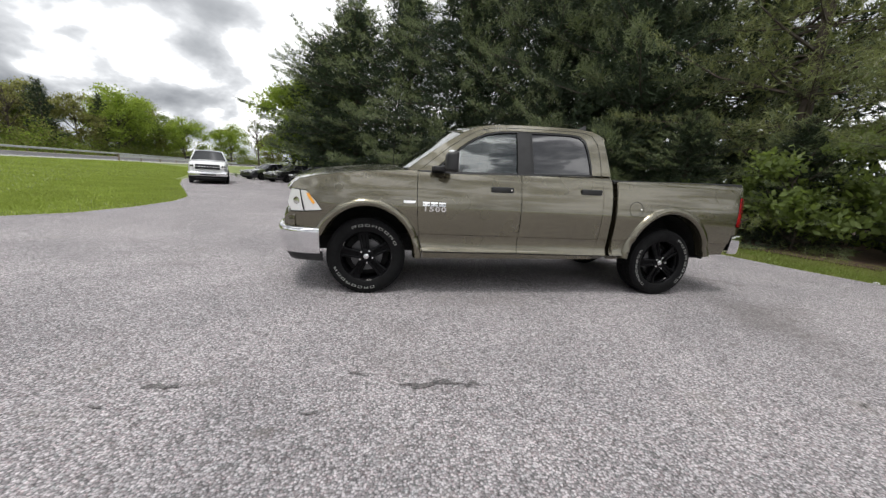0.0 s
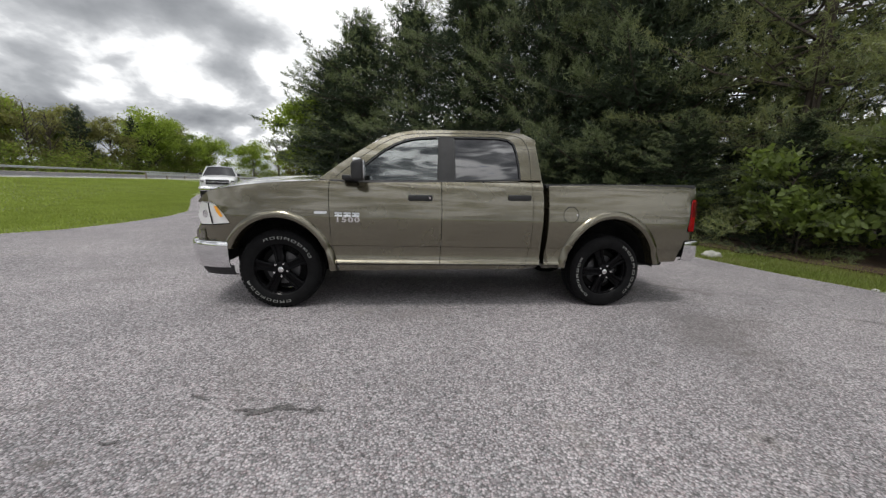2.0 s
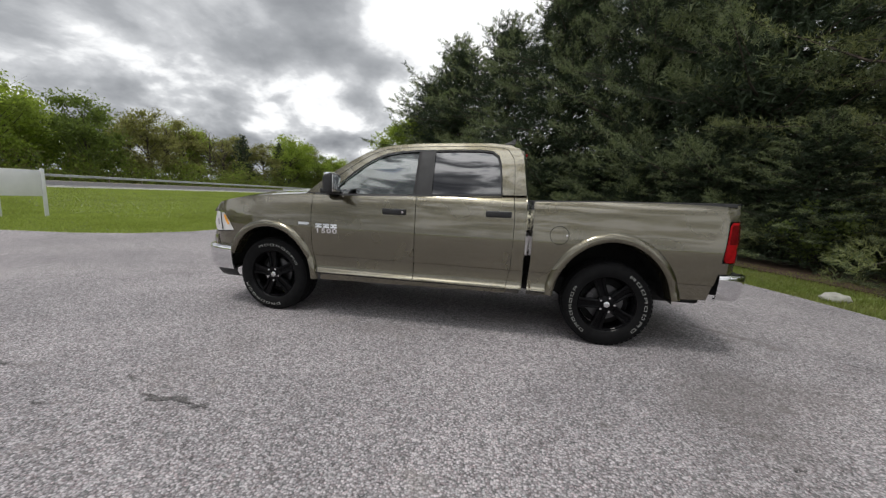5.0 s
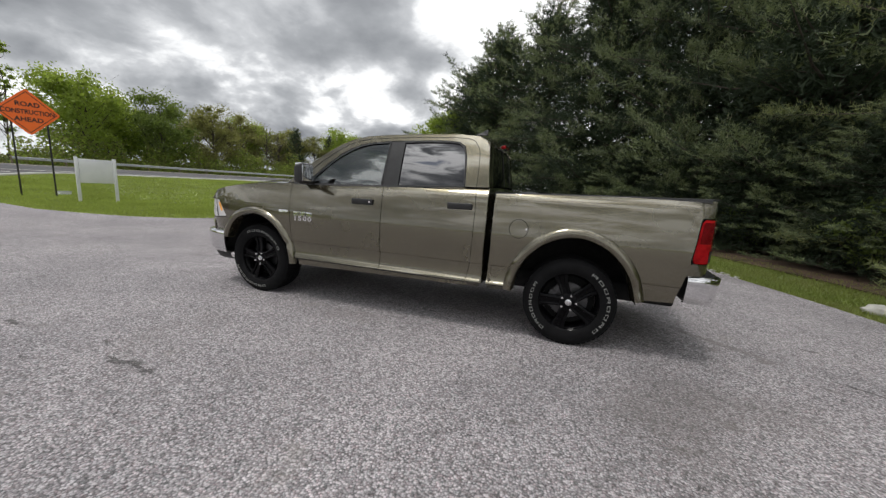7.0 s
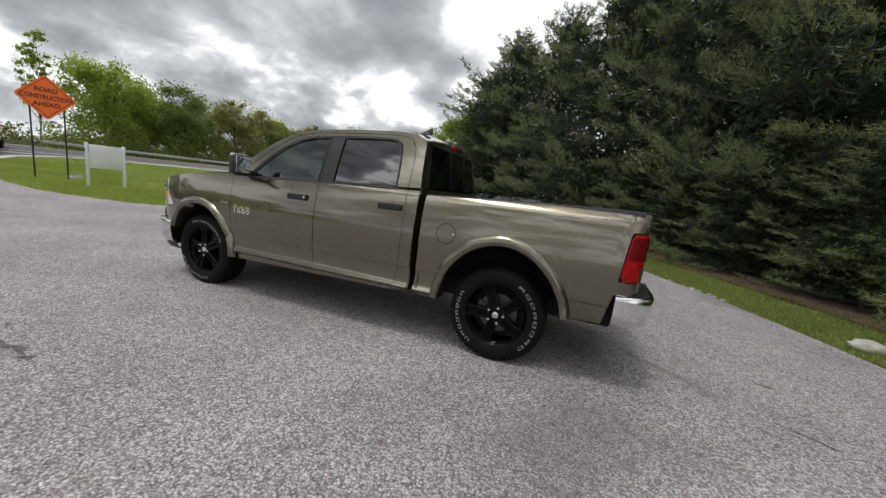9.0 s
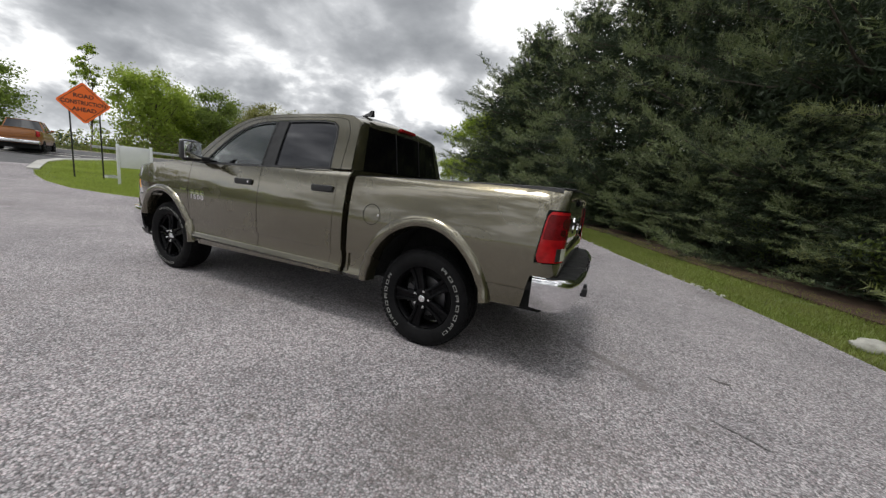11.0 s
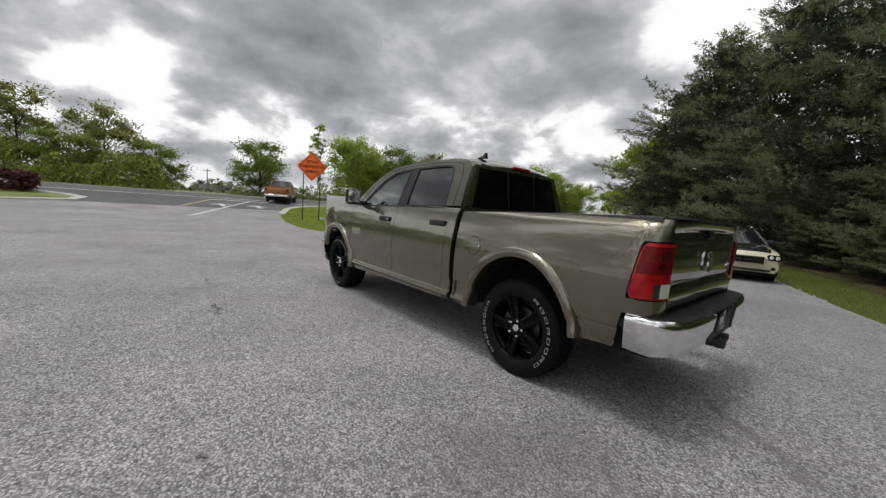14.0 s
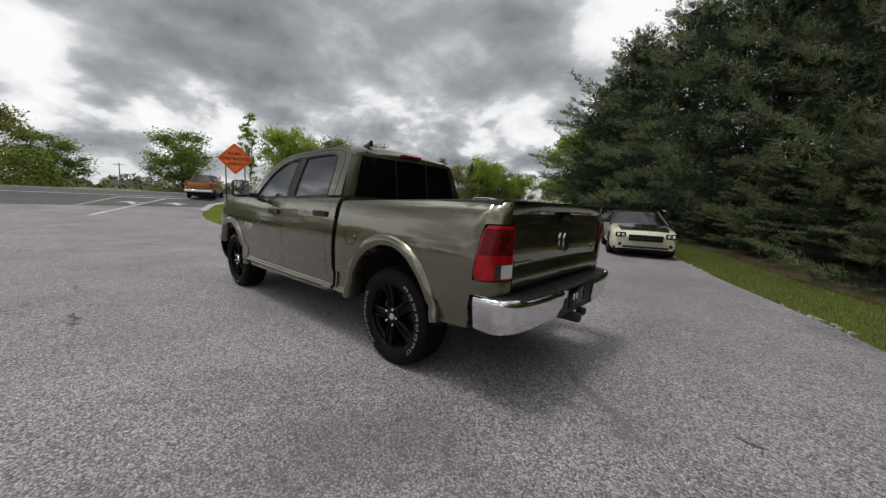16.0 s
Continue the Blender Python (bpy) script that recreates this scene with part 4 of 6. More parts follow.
    for bm in (arm, head):
        for v in bm.verts:
            v.co.y = flip_y(v.co.y, near)
        bmesh.ops.recalc_face_normals(bm, faces=bm.faces[:])
    mh = part("wing_mirror", head, M["blackplastic"], truck, "upright black wing mirror")
    part("mirror_arm", arm, M["blackplastic"], mh)
    ya, yb2 = sorted((flip_y(-0.318, near), flip_y(-0.150, near)))
    box("mirror_glass", (0.882, ya, 1.372), (0.889, yb2, 1.535), M["mirror"], mh, "mirror glass", bevel=0.003)
    ya, yb2 = sorted((flip_y(-0.310, near), flip_y(-0.170, near)))
    box("mirror_lamp", (0.785, ya, 1.520), (0.862, yb2, 1.556), M["chrome"], mh, "bright cap on the mirror", bevel=0.012)
    # badges: bright plain blocks and the model number
    if near:
        yb = lambda x, z: body_y(x, z) - 0.004
        for k in range(3):
            x0 = 0.575 + k * 0.085
            panel("door_badge", [(x0, 0.987), (x0 + 0.074, 0.987), (x0 + 0.074, 1.004), (x0 + 0.045, 1.004), (x0 + 0.045, 1.012), (x0 + 0.074, 1.012), (x0 + 0.074, 1.030), (x0, 1.030), (x0, 1.012), (x0 + 0.022, 1.012), (x0 + 0.022, 1.004), (x0, 1.004)], yb, M["chrome"], fd, near, thick=0.006, label="bright raised badge block")
        for k, ch in enumerate("1500"):
            lettering("model_digit", ch, 0.086, M["chrome"], fd, Matrix.Translation((0.604 + k * 0.064, body_y(0.7, 0.955) - 0.004, 0.955)) @ Matrix.Rotation(radians(90), 4, "X") @ Matrix.Diagonal((1.22, 0.80, 1, 1)), 0.004, "bright raised digit", bold=0.0028)
        panel("fender_badge", [(0.375, 1.010), (0.375, 1.036), (0.498, 1.036), (0.498, 1.018), (0.478, 1.010)], yb, M["chrome"], truck, near, thick=0.006, label="small bright badge")
        # round fuel door
        bm = bmesh.new()
        fx, fz = 3.065, 1.058
        for r0, r1, dd in ((0.083, 0.088, 0.0015),):
            for k in range(40):
                q = []
                for a in (math.tau * k / 40, math.tau * (k + 1) / 40):
                    for r in (r0, r1):
                        x, z = fx + r * math.cos(a), fz + r * math.sin(a)
                        q.append(bm.verts.new((x, body_y(x, z) - dd, z)))
                bm.faces.new((q[0], q[1], q[3], q[2]))
        part("fuel_door", bm, M["liner"], truck, "round fuel door outline")
        part("fuel_latch", lathe_bm([(0.0, -0.006), (0.009, -0.005), (0.011, 0.003)], 12, centre=(fx + 0.068, body_y(fx, fz), fz)), M["chrome"], truck, "bright fuel door latch")
    # headlamp
    hl = [(-0.715, 1.088), (-0.578, 1.080), (-0.497, 0.985), (-0.444, 0.897), (-0.60, 0.878), (-0.72, 0.868), (-0.755, 0.95)]
    lamp = panel("headlamp", hl, lambda x, z: body_y(x, z) + 0.005, M["reflector"], truck, near, thick=0.02, dz=0.06, label="clear headlamp with amber side marker")
    panel("amber_marker", [(-0.580, 1.060), (-0.552, 1.056), (-0.522, 1.005), (-0.498, 0.960), (-0.520, 0.950), (-0.552, 1.000)], lambda x, z: body_y(x, z) - 0.003, M["amber"], lamp, near, thick=0.005, label="amber marker lens")
    panel("lamp_divider", [(-0.640, 1.084), (-0.630, 1.084), (-0.596, 0.884), (-0.608, 0.882)], lambda x, z: body_y(x, z) + 0.002, M["glossblack"], lamp, near, thick=0.004)
    panel("projector", [(-0.67 + 0.030 * math.cos(math.tau * k / 12), 0.975 + 0.038 * math.sin(math.tau * k / 12)) for k in range(12)], lambda x, z: body_y(x, z) + 0.002, M["chrome"], lamp, near, thick=0.004, label="bright projector lens")
    ribbon_on("lamp_edge", [(-0.722, 0.866), (-0.60, 0.872), (-0.446, 0.892)], 0.010, lambda x, z: body_y(x, z) + 0.004, M["glossblack"], lamp, near, 0.004)
    # rear corner post and tail lamp, rounded from the side to the rear
    def corner_rows(zs, front, end, proud):
        rows = []
        for k, z in enumerate(zs):
            y0 = interp(z, PZ, PY)
            x0 = front(z, k)
            row = [(x0, body_y(x0, z) - proud)]
            for x, f in ((4.54, 0.15), (4.575, 0.31), (4.598, 0.50), (4.610, 0.72), (4.614, 1.0)):
                row.append((x + proud * (f if f > 0.3 else 0), y0 + (end - y0) * f - proud * (1 - f)))
            rows.append([(x, flip_y(y, near), z) for x, y in row])
        return rows
    skin("rear_corner", corner_rows((1.266, 1.29, 1.32, 1.345, 1.365, 1.382, 1.396, 1.406), lambda z, k: 4.502, 0.080, 0.0), M["paint"], truck, thick=0.012, flip=not near, angle=60)
    skin("rear_corner", corner_rows((0.800, 0.83, 0.86, 0.895), lambda z, k: 4.498, 0.112, 0.0), M["paint"], truck, thick=0.012, flip=not near, angle=60)
    slant = lambda z: 4.452 + 0.044 * (z - 0.903) / 0.355
    zs = np.linspace(0.895, 1.265, 13)
    skin("lamp_frame", corner_rows(zs, lambda z, k: slant(z) - 0.010 + {0: 0.008, 12: 0.007}.get(k, 0), 0.112, 0.002), M["glossblack"], truck, "black lamp surround", thick=0.012, flip=not near, angle=60)
    zs = np.linspace(0.905, 1.256, 15)
    rows = corner_rows(zs, lambda z, k: slant(z) + (0.022 if k in (0, 14) else 0.006 if k in (1, 13) else 0), 0.104, 0.008)
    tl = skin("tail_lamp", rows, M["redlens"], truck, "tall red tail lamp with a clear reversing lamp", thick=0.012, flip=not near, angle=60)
    out = -0.003 if near else 0.003
    def on_lens(u, v):
        """A point of the lens: u across from the side to the rear, v up."""
        i, j = min(int(v), 13), min(int(u), 4)
        fv, fu = v - i, u - j
        q = [np.array(rows[i + a][j + b]) * (fv if a else 1 - fv) * (fu if b else 1 - fu) for a in (0, 1) for b in (0, 1)]
        p = sum(q)
        return (p[0] + 0.004, p[1] + out * 1.3, p[2])
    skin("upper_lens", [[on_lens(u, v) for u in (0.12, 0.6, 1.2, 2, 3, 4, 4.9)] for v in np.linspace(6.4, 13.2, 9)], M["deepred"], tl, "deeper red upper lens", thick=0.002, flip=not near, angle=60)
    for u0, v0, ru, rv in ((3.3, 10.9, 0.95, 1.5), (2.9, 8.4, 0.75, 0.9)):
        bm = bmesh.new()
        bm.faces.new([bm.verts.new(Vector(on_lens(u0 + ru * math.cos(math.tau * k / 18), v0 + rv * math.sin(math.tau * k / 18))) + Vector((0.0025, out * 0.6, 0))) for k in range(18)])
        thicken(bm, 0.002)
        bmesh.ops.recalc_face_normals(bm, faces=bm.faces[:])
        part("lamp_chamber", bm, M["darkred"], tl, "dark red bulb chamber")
    skin("reversing_lamp", [[(x + 0.003, y + out, z + (0.012 if i == 0 else 0)) for x, y, z in r[3:]] for i, r in enumerate(rows[:5])], M["reflector"], tl, "clear reversing lamp", thick=0.003, flip=not near, angle=60)
    skin("lamp_insert", [[(x + 0.003, y + out, z + (0.012 if i == 0 else 0)) for x, y, z in r[2:4]] for i, r in enumerate(rows[:5])], M["steel"], tl, "grey insert beside the reversing lamp", thick=0.0025, flip=not near, angle=60)
    # dark wheel housings
    for cx in (0.0, 3.567):
        rows = []
        for k in range(19):
            a = radians(6 + 168 * k / 18)
            rows.append([(cx + 0.545 * math.cos(a), flip_y(y, near), 0.42 + (0.55 if cx < 1 else 0.60) * math.sin(a)) for y in (-0.055, 0.1, 0.3, 0.46)])
        skin("wheel_housing", rows, M["liner"], truck)
        box("housing_wall", (cx - 0.55, flip_y(0.46, near) - 0.01, 0.46), (cx + 0.55, flip_y(0.46, near) + 0.01, 1.0), M["liner"], truck, bevel=0.0)
    wheel(truck, 0.0, near, ((118, 22), (198, 288)))
    wheel(truck, 3.569, near, ((62, -48), (150, 236)))

# bonnet
rows = []
for x in (-0.735, -0.715, -0.66, -0.58, -0.46, -0.30, -0.10, 0.12, 0.34, 0.47):
    seam = interp(x, [-0.74, -0.70, -0.64, -0.50, -0.25, 0.10, 0.513], [1.085, 1.150, 1.200, 1.242, 1.284, 1.320, 1.346])
    ys = body_y(max(x, -0.70), seam) + 0.004
    half = YC - ys
    row = []
    for k in range(23):
        v = -1 + 2 * k / 22
        crown = 0.055 * (1 - abs(v) ** 2.6) * interp(x, [-0.74, -0.5, 0.5], [0.25, 1.0, 1.05])
        bulge = 0.022 * (1 / (1 + math.exp((abs(v) - 0.46) * 40))) * interp(x, [-0.7, -0.3, 0.5], [0.2, 1.0, 0.8])
        bow = -0.145 * (1 - v * v) * interp(x, [-0.74, -0.4, 0.1, 0.5], [1.0, 0.5, 0.0, -0.9])
        row.append((x + bow, YC + v * half, seam + crown + bulge))
    rows.append(row)
skin("bonnet", rows, M["paint"], truck, thick=0.02, angle=45)
# cowl, wipers, aerial
skin("cowl", [[(0.36 - 0.02 * (1 - v * v), YC + v * 0.9, 1.342), (0.60 + 0.06 * (1 - v * v) * -1, YC + v * 0.9, 1.372)] for v in np.linspace(-1, 1, 15)], M["blackplastic"], truck, thick=0.01)
for y0 in (0.45, 1.15):
    part("wiper", tube_bm([(0.40, y0, 1.395), (0.46, y0 + 0.28, 1.435), (0.47, y0 + 0.55, 1.44)], 0.009, 6), M["blackplastic"], truck, "black windscreen wiper")
part("radio_aerial", tube_bm([(0.30, 1.72, 1.36), (0.30, 1.72, 1.60), (0.29, 1.72, 2.02)], [0.008, 0.0035, 0.0022], 6), M["blackplastic"], truck, "thin whip aerial")
# windscreen, roof, rear window
rows = []
for k in range(9):
    t = k / 8
    row = []
    for j in range(17):
        v = -1 + 2 * j / 16
        half = (YC - 0.045) * (1 - t) + (YC - 0.235) * t
        x = 0.44 + 0.64 * t - (0.15 - 0.03 * t) * (1 - abs(v) ** 3)
        row.append((x, YC + v * half, 1.372 + (1.835 - 1.372) * t + 0.035 * t * (1 - v * v)))
    rows.append(row)
skin("windscreen", rows, M["glass"], truck, "clear windscreen", thick=0.005)
rows = []
for x in (1.02, 1.10, 1.20, 1.34, 1.6, 2.0, 2.36, 2.54, 2.64, 2.69, 2.70):
    rail = interp(x, [1.02, 1.10, 1.20, 1.34, 1.6, 2.0, 2.36, 2.54, 2.64, 2.69, 2.70], [1.790, 1.825, 1.862, 1.890, 1.910, 1.924, 1.928, 1.916, 1.880, 1.850, 1.815])
    half = YC - glass_y(x, rail) + 0.002
    rows.append([(x - 0.11 * (1 - abs(v) ** 3) * interp(x, [1.0, 1.4], [1, 0]) + 0.03 * (1 - v * v) * interp(x, [2.4, 2.7], [0, 1]), YC + v * half, rail + 0.048 * (1 - abs(v) ** 2.4)) for v in np.linspace(-1, 1, 21)])
skin("roof", rows, M["paint"], truck, thick=0.02, angle=45)
rows = []
for k in range(7):
    t = k / 6
    half = (YC - 0.16) * (1 - t) + (YC - 0.285) * t
    rows.append([(2.752 - 0.050 * t + 0.035 * (1 - v * v), YC + v * half, 1.425 + 0.405 * t) for v in np.linspace(-1, 1, 15)])
rw = skin("rear_window", rows, M["rearglass"], truck, "black tinted rear window", thick=0.006)
for v in (-0.32, 0.32):
    skin("window_bar", [[(2.760 - 0.05 * t + 0.035 * (1 - v * v), YC + v * 0.74 + d, 1.43 + 0.39 * t) for d in (-0.008, 0.008)] for t in np.linspace(0, 1, 5)], M["blackplastic"], rw, thick=0.004)
for sg in (-1, 1):
    rows = []
    for k in range(8):
        t = k / 7
        half = (YC - 0.16) * (1 - t) + (YC - 0.285) * t
        y1 = YC + sg * (half - 0.003)
        y0 = YC + sg * (YC - glass_y(2.72, 1.42 + 0.43 * t) - 0.006)
        rows.append([(2.756 - 0.05 * t, y1, 1.415 + 0.44 * t), (2.752 - 0.05 * t, (y0 * 0.5 + y1 * 0.5), 1.415 + 0.44 * t), (2.738 - 0.05 * t, y0, 1.415 + 0.44 * t)])
    skin("cab_back_pillar", rows, M["paint"], truck, thick=0.02, flip=sg > 0)
skin("cab_back", [[(2.752 + 0.02 * (1 - v ** 8), YC + v * (YC - body_y(2.75, z) - 0.006), z) for v in np.linspace(-1, 1, 13)] for z in (0.50, 0.60, 0.70, 0.95, 1.12, 1.20, 1.28, 1.34, 1.38, 1.41)], M["paint"], truck, thick=0.02)
skin("cab_back_top", [[(2.716 - 0.02 * k + 0.030 * (1 - v * v), YC + v * 0.63, 1.822 + 0.052 * k) for v in np.linspace(-1, 1, 11)] for k in (0, 1)], M["paint"], truck, thick=0.02)
box("brake_light", (2.715, YC - 0.15, 1.868), (2.752, YC + 0.15, 1.900), M["redlens"], truck, "red high brake light over the rear window", bevel=0.01)
bm = bmesh.new()
fin = [(-0.07, 0), (0.05, 0), (0.058, 0.055), (0.036, 0.058), (0.0, 0.033)]
va = [[bm.verts.new((2.55 + x, 0.47 + s * (0.028 if z < 0.01 else 0.007), 1.955 + z)) for x, z in fin] for s in (-1, 1)]
bm.faces.new(va[0])
bm.faces.new(list(reversed(va[1])))
for k in range(5):
    bm.faces.new((va[0][k], va[1][k], va[1][(k + 1) % 5], va[0][(k + 1) % 5]))
bmesh.ops.recalc_face_normals(bm, faces=bm.faces[:])
part("roof_fin", bm, M["blackplastic"], truck, "black fin aerial on the roof", smooth=False)


def wrap(name, plan, prof, mat, label="", thick=0.012):
    """A bumper skin: plan points (x, y) for the near half, mirrored; profile points (outset, z)."""
    half = [np.array(p) for p in smooth_curve(plan, 5)]
    full = half + [np.array((p[0], 2 * YC - p[1])) for p in reversed(half[:-1])]
    rows = []
    for i, p in enumerate(full):
        d = full[min(i + 1, len(full) - 1)] - full[max(i - 1, 0)]
        n = np.array((d[1], -d[0])) / np.linalg.norm(d)
        if (p - np.array((2.0, YC))) @ n < 0:
            n = -n
        rows.append([(p[0] + n[0] * o, p[1] + n[1] * o, z) for o, z in prof])
    bm_flip = plan[0][0] > 2
    return skin(name, rows, mat, truck, label, thick=thick, flip=bm_flip, angle=50)


FB = [(-0.462, -0.068), (-0.60, -0.050), (-0.72, -0.005), (-0.80, 0.07), (-0.855, 0.22), (-0.905, 0.50), (-0.925, YC)]
wrap("front_bumper", FB, [(-0.03, 0.712), (0.010, 0.710), (0.018, 0.702), (0.021, 0.66), (0.019, 0.60), (0.008, 0.50), (-0.008, 0.445), (-0.03, 0.435)], M["chrome"], "chrome front bumper")
wrap("front_valance", [(x * 0.96, y + 0.03) for x, y in FB], [(0.0, 0.46), (-0.005, 0.40), (-0.03, 0.355), (-0.08, 0.345)], M["blackplastic"], "black lower valance")
wrap("nose", [(x + 0.03, y + 0.02) for x, y in FB[2:]], [(0.0, 0.70), (0.005, 0.80), (-0.02, 0.88), (-0.05, 0.92)], M["paint"], "painted panel over the bumper")
gr = wrap("grille", [(-0.70, 0.30), (-0.775, 0.45), (-0.83, 0.70), (-0.845, YC)], [(0.0, 0.86), (0.012, 0.95), (0.008, 1.06), (-0.01, 1.13)], M["blackplastic"], "black honeycomb grille")
for z in (0.90, 0.985, 1.07):
    part("grille_bar", tube_bm([(-0.73, 0.32, z), (-0.80, 0.48, z), (-0.852, 0.72, z), (-0.868, YC, z), (-0.852, 2 * YC - 0.72, z), (-0.80, 2 * YC - 0.48, z), (-0.73, 2 * YC - 0.32, z)], 0.018, 8), M["chrome"], gr, "chrome grille bar")

# the front overhang: everything ahead of the wheels drawn out by an eighth
for o in truck.children_recursive:
    if o.type == "MESH":
        for v in o.data.vertices:
            if v.co.x < -0.43:
                v.co.x += 0.125 * (v.co.x + 0.43)

# bed: floor, inner walls, rail caps
box("bed_floor", (2.84, 0.47, 0.80), (4.50, 2 * YC - 0.47, 0.84), M["blackplastic"], truck)
skin("bed_front_wall", [[(2.838, YC + v * (YC - body_y(2.83, z) - 0.005), z) for v in np.linspace(-1, 1, 9)] for z in (0.46, 0.52, 0.70, 0.95, 1.12, 1.20, 1.28, 1.355)], M["paint"], truck, thick=0.02)
for near in (True, False):
    ya, yb2 = sorted((flip_y(0.055, near), flip_y(0.085, near)))
    box("bed_inner_wall", (2.86, ya, 1.04), (4.57, yb2, 1.36), M["blackplastic"], truck)
    rows = [[(x, flip_y(y, near), z0 + z) for y, z in ((0.022, -0.022), (0.030, 0.004), (0.06, 0.008), (0.10, 0.004), (0.105, -0.03))] for x, z0 in ((2.805, 1.361), (3.4, 1.383), (4.0, 1.402), (4.45, 1.413), (4.56, 1.412))]
    skin("bed_rail_cap", rows, M["blackplastic"], truck, "black plastic rail cap", thick=0.008, flip=not near)
# tailgate
rows = []
for z, x in ((0.826, 4.596), (0.838, 4.612), (0.88, 4.620), (0.93, 4.618), (0.970, 4.606), (0.985, 4.598), (1.00, 4.607), (1.10, 4.609), (1.20, 4.608), (1.262, 4.606), (1.285, 4.604), (1.300, 4.602), (1.325, 4.599), (1.336, 4.599),
             (1.346, 4.606), (1.358, 4.622), (1.372, 4.632), (1.392, 4.640), (1.408, 4.636), (1.416, 4.615), (1.418, 4.56)):
    e = 0.117 if z < 1.262 else 0.084
    rows.append([(x - max(0.0, x - 4.606) * abs(v) ** 8 * (1 if z > 1.262 else 0), YC + v * (YC - e), z - 0.012 * abs(v) ** 3 * (z > 1.3)) for v in np.linspace(-1, 1, 15)])
tg = skin("tailgate", rows, M["paint"], truck, thick=0.03, angle=30, flip=True)
for near in (True, False):
    skin("lamp_backing", [[(4.46, flip_y(-0.03, near), z), (4.56, flip_y(0.0, near), z), (4.590, flip_y(0.06, near), z), (4.590, flip_y(0.13, near), z)] for z in (0.89, 1.08, 1.262)], M["liner"], truck)
part("gate_cap", box_bm((4.555, 0.10, 1.410), (4.634, 2 * YC - 0.10, 1.4225), 0.005), M["blackplastic"], tg, "black plastic cap on the tailgate")
# dark bar laid along the moulded crease
bm = box_bm((4.594, 0.86, 0.984), (4.6055, 1.66, 1.000), 0.004)
for v in bm.verts:
    v.co.z += 0.018 * (v.co.y - 0.86)
part("gate_crease", bm, M["liner"], tg, "dark line in the tailgate's moulded crease")
# chrome bar puts a highlight on the crease's upper edge
bm = box_bm((4.596, 0.90, 1.0015), (4.6075, 1.72, 1.0075), 0.002)
for v in bm.verts:
    v.co.z += 0.018 * (v.co.y - 0.86)
part("crease_trim", bm, M["chrome"], tg, "thin bright bar standing for the crease's highlight")
part("gate_handle", box_bm((4.592, YC - 0.12, 1.290), (4.618, YC + 0.12, 1.338), 0.008, 3), M["glossblack"], tg, "black tailgate handle")
part("handle_cup", box_bm((4.612, YC - 0.065, 1.298), (4.624, YC + 0.065, 1.330), 0.006, 3), M["blackplastic"], tg)
bm = bmesh.new()
em = [(0, 0.070), (0.028, 0.062), (0.050, 0.030), (0.040, 0.0), (0.046, -0.030), (0.020, -0.066), (0, -0.072), (-0.020, -0.066), (-0.046, -0.030), (-0.040, 0.0), (-0.050, 0.030), (-0.028, 0.062)]
bm.faces.new([bm.verts.new((4.620, YC + y * 1.15, 1.115 + z * 1.15)) for y, z in em])
thicken(bm, 0.014)
bmesh.ops.recalc_face_normals(bm, faces=bm.faces[:])
part("emblem", bm, M["chrome"], tg, "bright shield-shaped emblem", smooth=False)
lettering("gate_lettering", "4x4", 0.060, M["chrome"], tg, Matrix.Translation((4.608, 1.60, 1.050)) @ Matrix.Rotation(radians(90), 4, "Z") @ Matrix.Rotation(radians(90), 4, "X"), 0.004, "bright 4x4 lettering")
part("gate_badge", box_bm((4.600, 0.150, 0.988), (4.614, 0.168, 1.022), 0.002), M["chrome"], tg, "small bright badge")
part("gate_badge_bar", box_bm((4.600, 0.175, 0.998), (4.612, 0.42, 1.009), 0.002), M["chrome"], tg, "slim bright badge bar")
# rear bumper
RB = [(4.452, -0.070), (4.55, -0.062), (4.64, -0.036), (4.71, 0.04), (4.748, 0.20), (4.766, 0.42), (4.77, 0.62)]
for near in (True, False):
    half = [np.array(p) for p in smooth_curve(RB, 5)]
    rows = []
    for i, p in enumerate(half):
        d = half[min(i + 1, len(half) - 1)] - half[max(i - 1, 0)]
        n = np.array((d[1], -d[0])) / np.linalg.norm(d)
        top = 0.788 - 0.016 * interp(p[1], [0.06, 0.12], [0, 1])
        low = interp(p[0], [4.45, 4.60, 4.80], [0.565, 0.553, 0.575]) + (0.03 if i == len(half) - 1 else 0)
        rows.append([(p[0] + n[0] * o, flip_y(p[1] + n[1] * o, near), z) for o, z in ((-0.04, top + 0.004), (-0.012, top + 0.006), (0.006, top - 0.002), (0.012, top - 0.011), (0.010, 0.73), (0.003, 0.66), (-0.008, low + 0.02), (-0.018, low), (-0.05, low))])
    skin("rear_bumper_end", rows, M["chrome"], truck, "chrome rear bumper end", thick=0.008, flip=not near, angle=60)
CURVE = [tuple(p) for p in smooth_curve(RB, 5)]
ys = np.linspace(-0.045, 2 * YC + 0.045, 41)
rows = []
for y in ys:
    yy = min(y, 2 * YC - y)
    xo = interp(yy, [p[1] for p in CURVE], [p[0] for p in CURVE]) - 0.016
    dip = 0.014 * interp(yy, [0.06, 0.14], [0, 1])
    rows.append([(4.47, y, 0.797), (xo - 0.05, y, 0.797 - dip * 0.6), (xo - 0.015, y, 0.796 - dip), (xo, y, 0.786 - dip)])
skin("step_pad", rows, M["blackplastic"], truck, "black step pad on the bumper", thick=0.02, inside=(4.4, YC, 0.5))
box("gate_sill", (4.52, 0.10, 0.790), (4.575, 2 * YC - 0.10, 0.890), M["liner"], truck)
box("bumper_core", (4.44, 0.02, 0.585), (4.66, 2 * YC - 0.02, 0.775), M["liner"], truck)
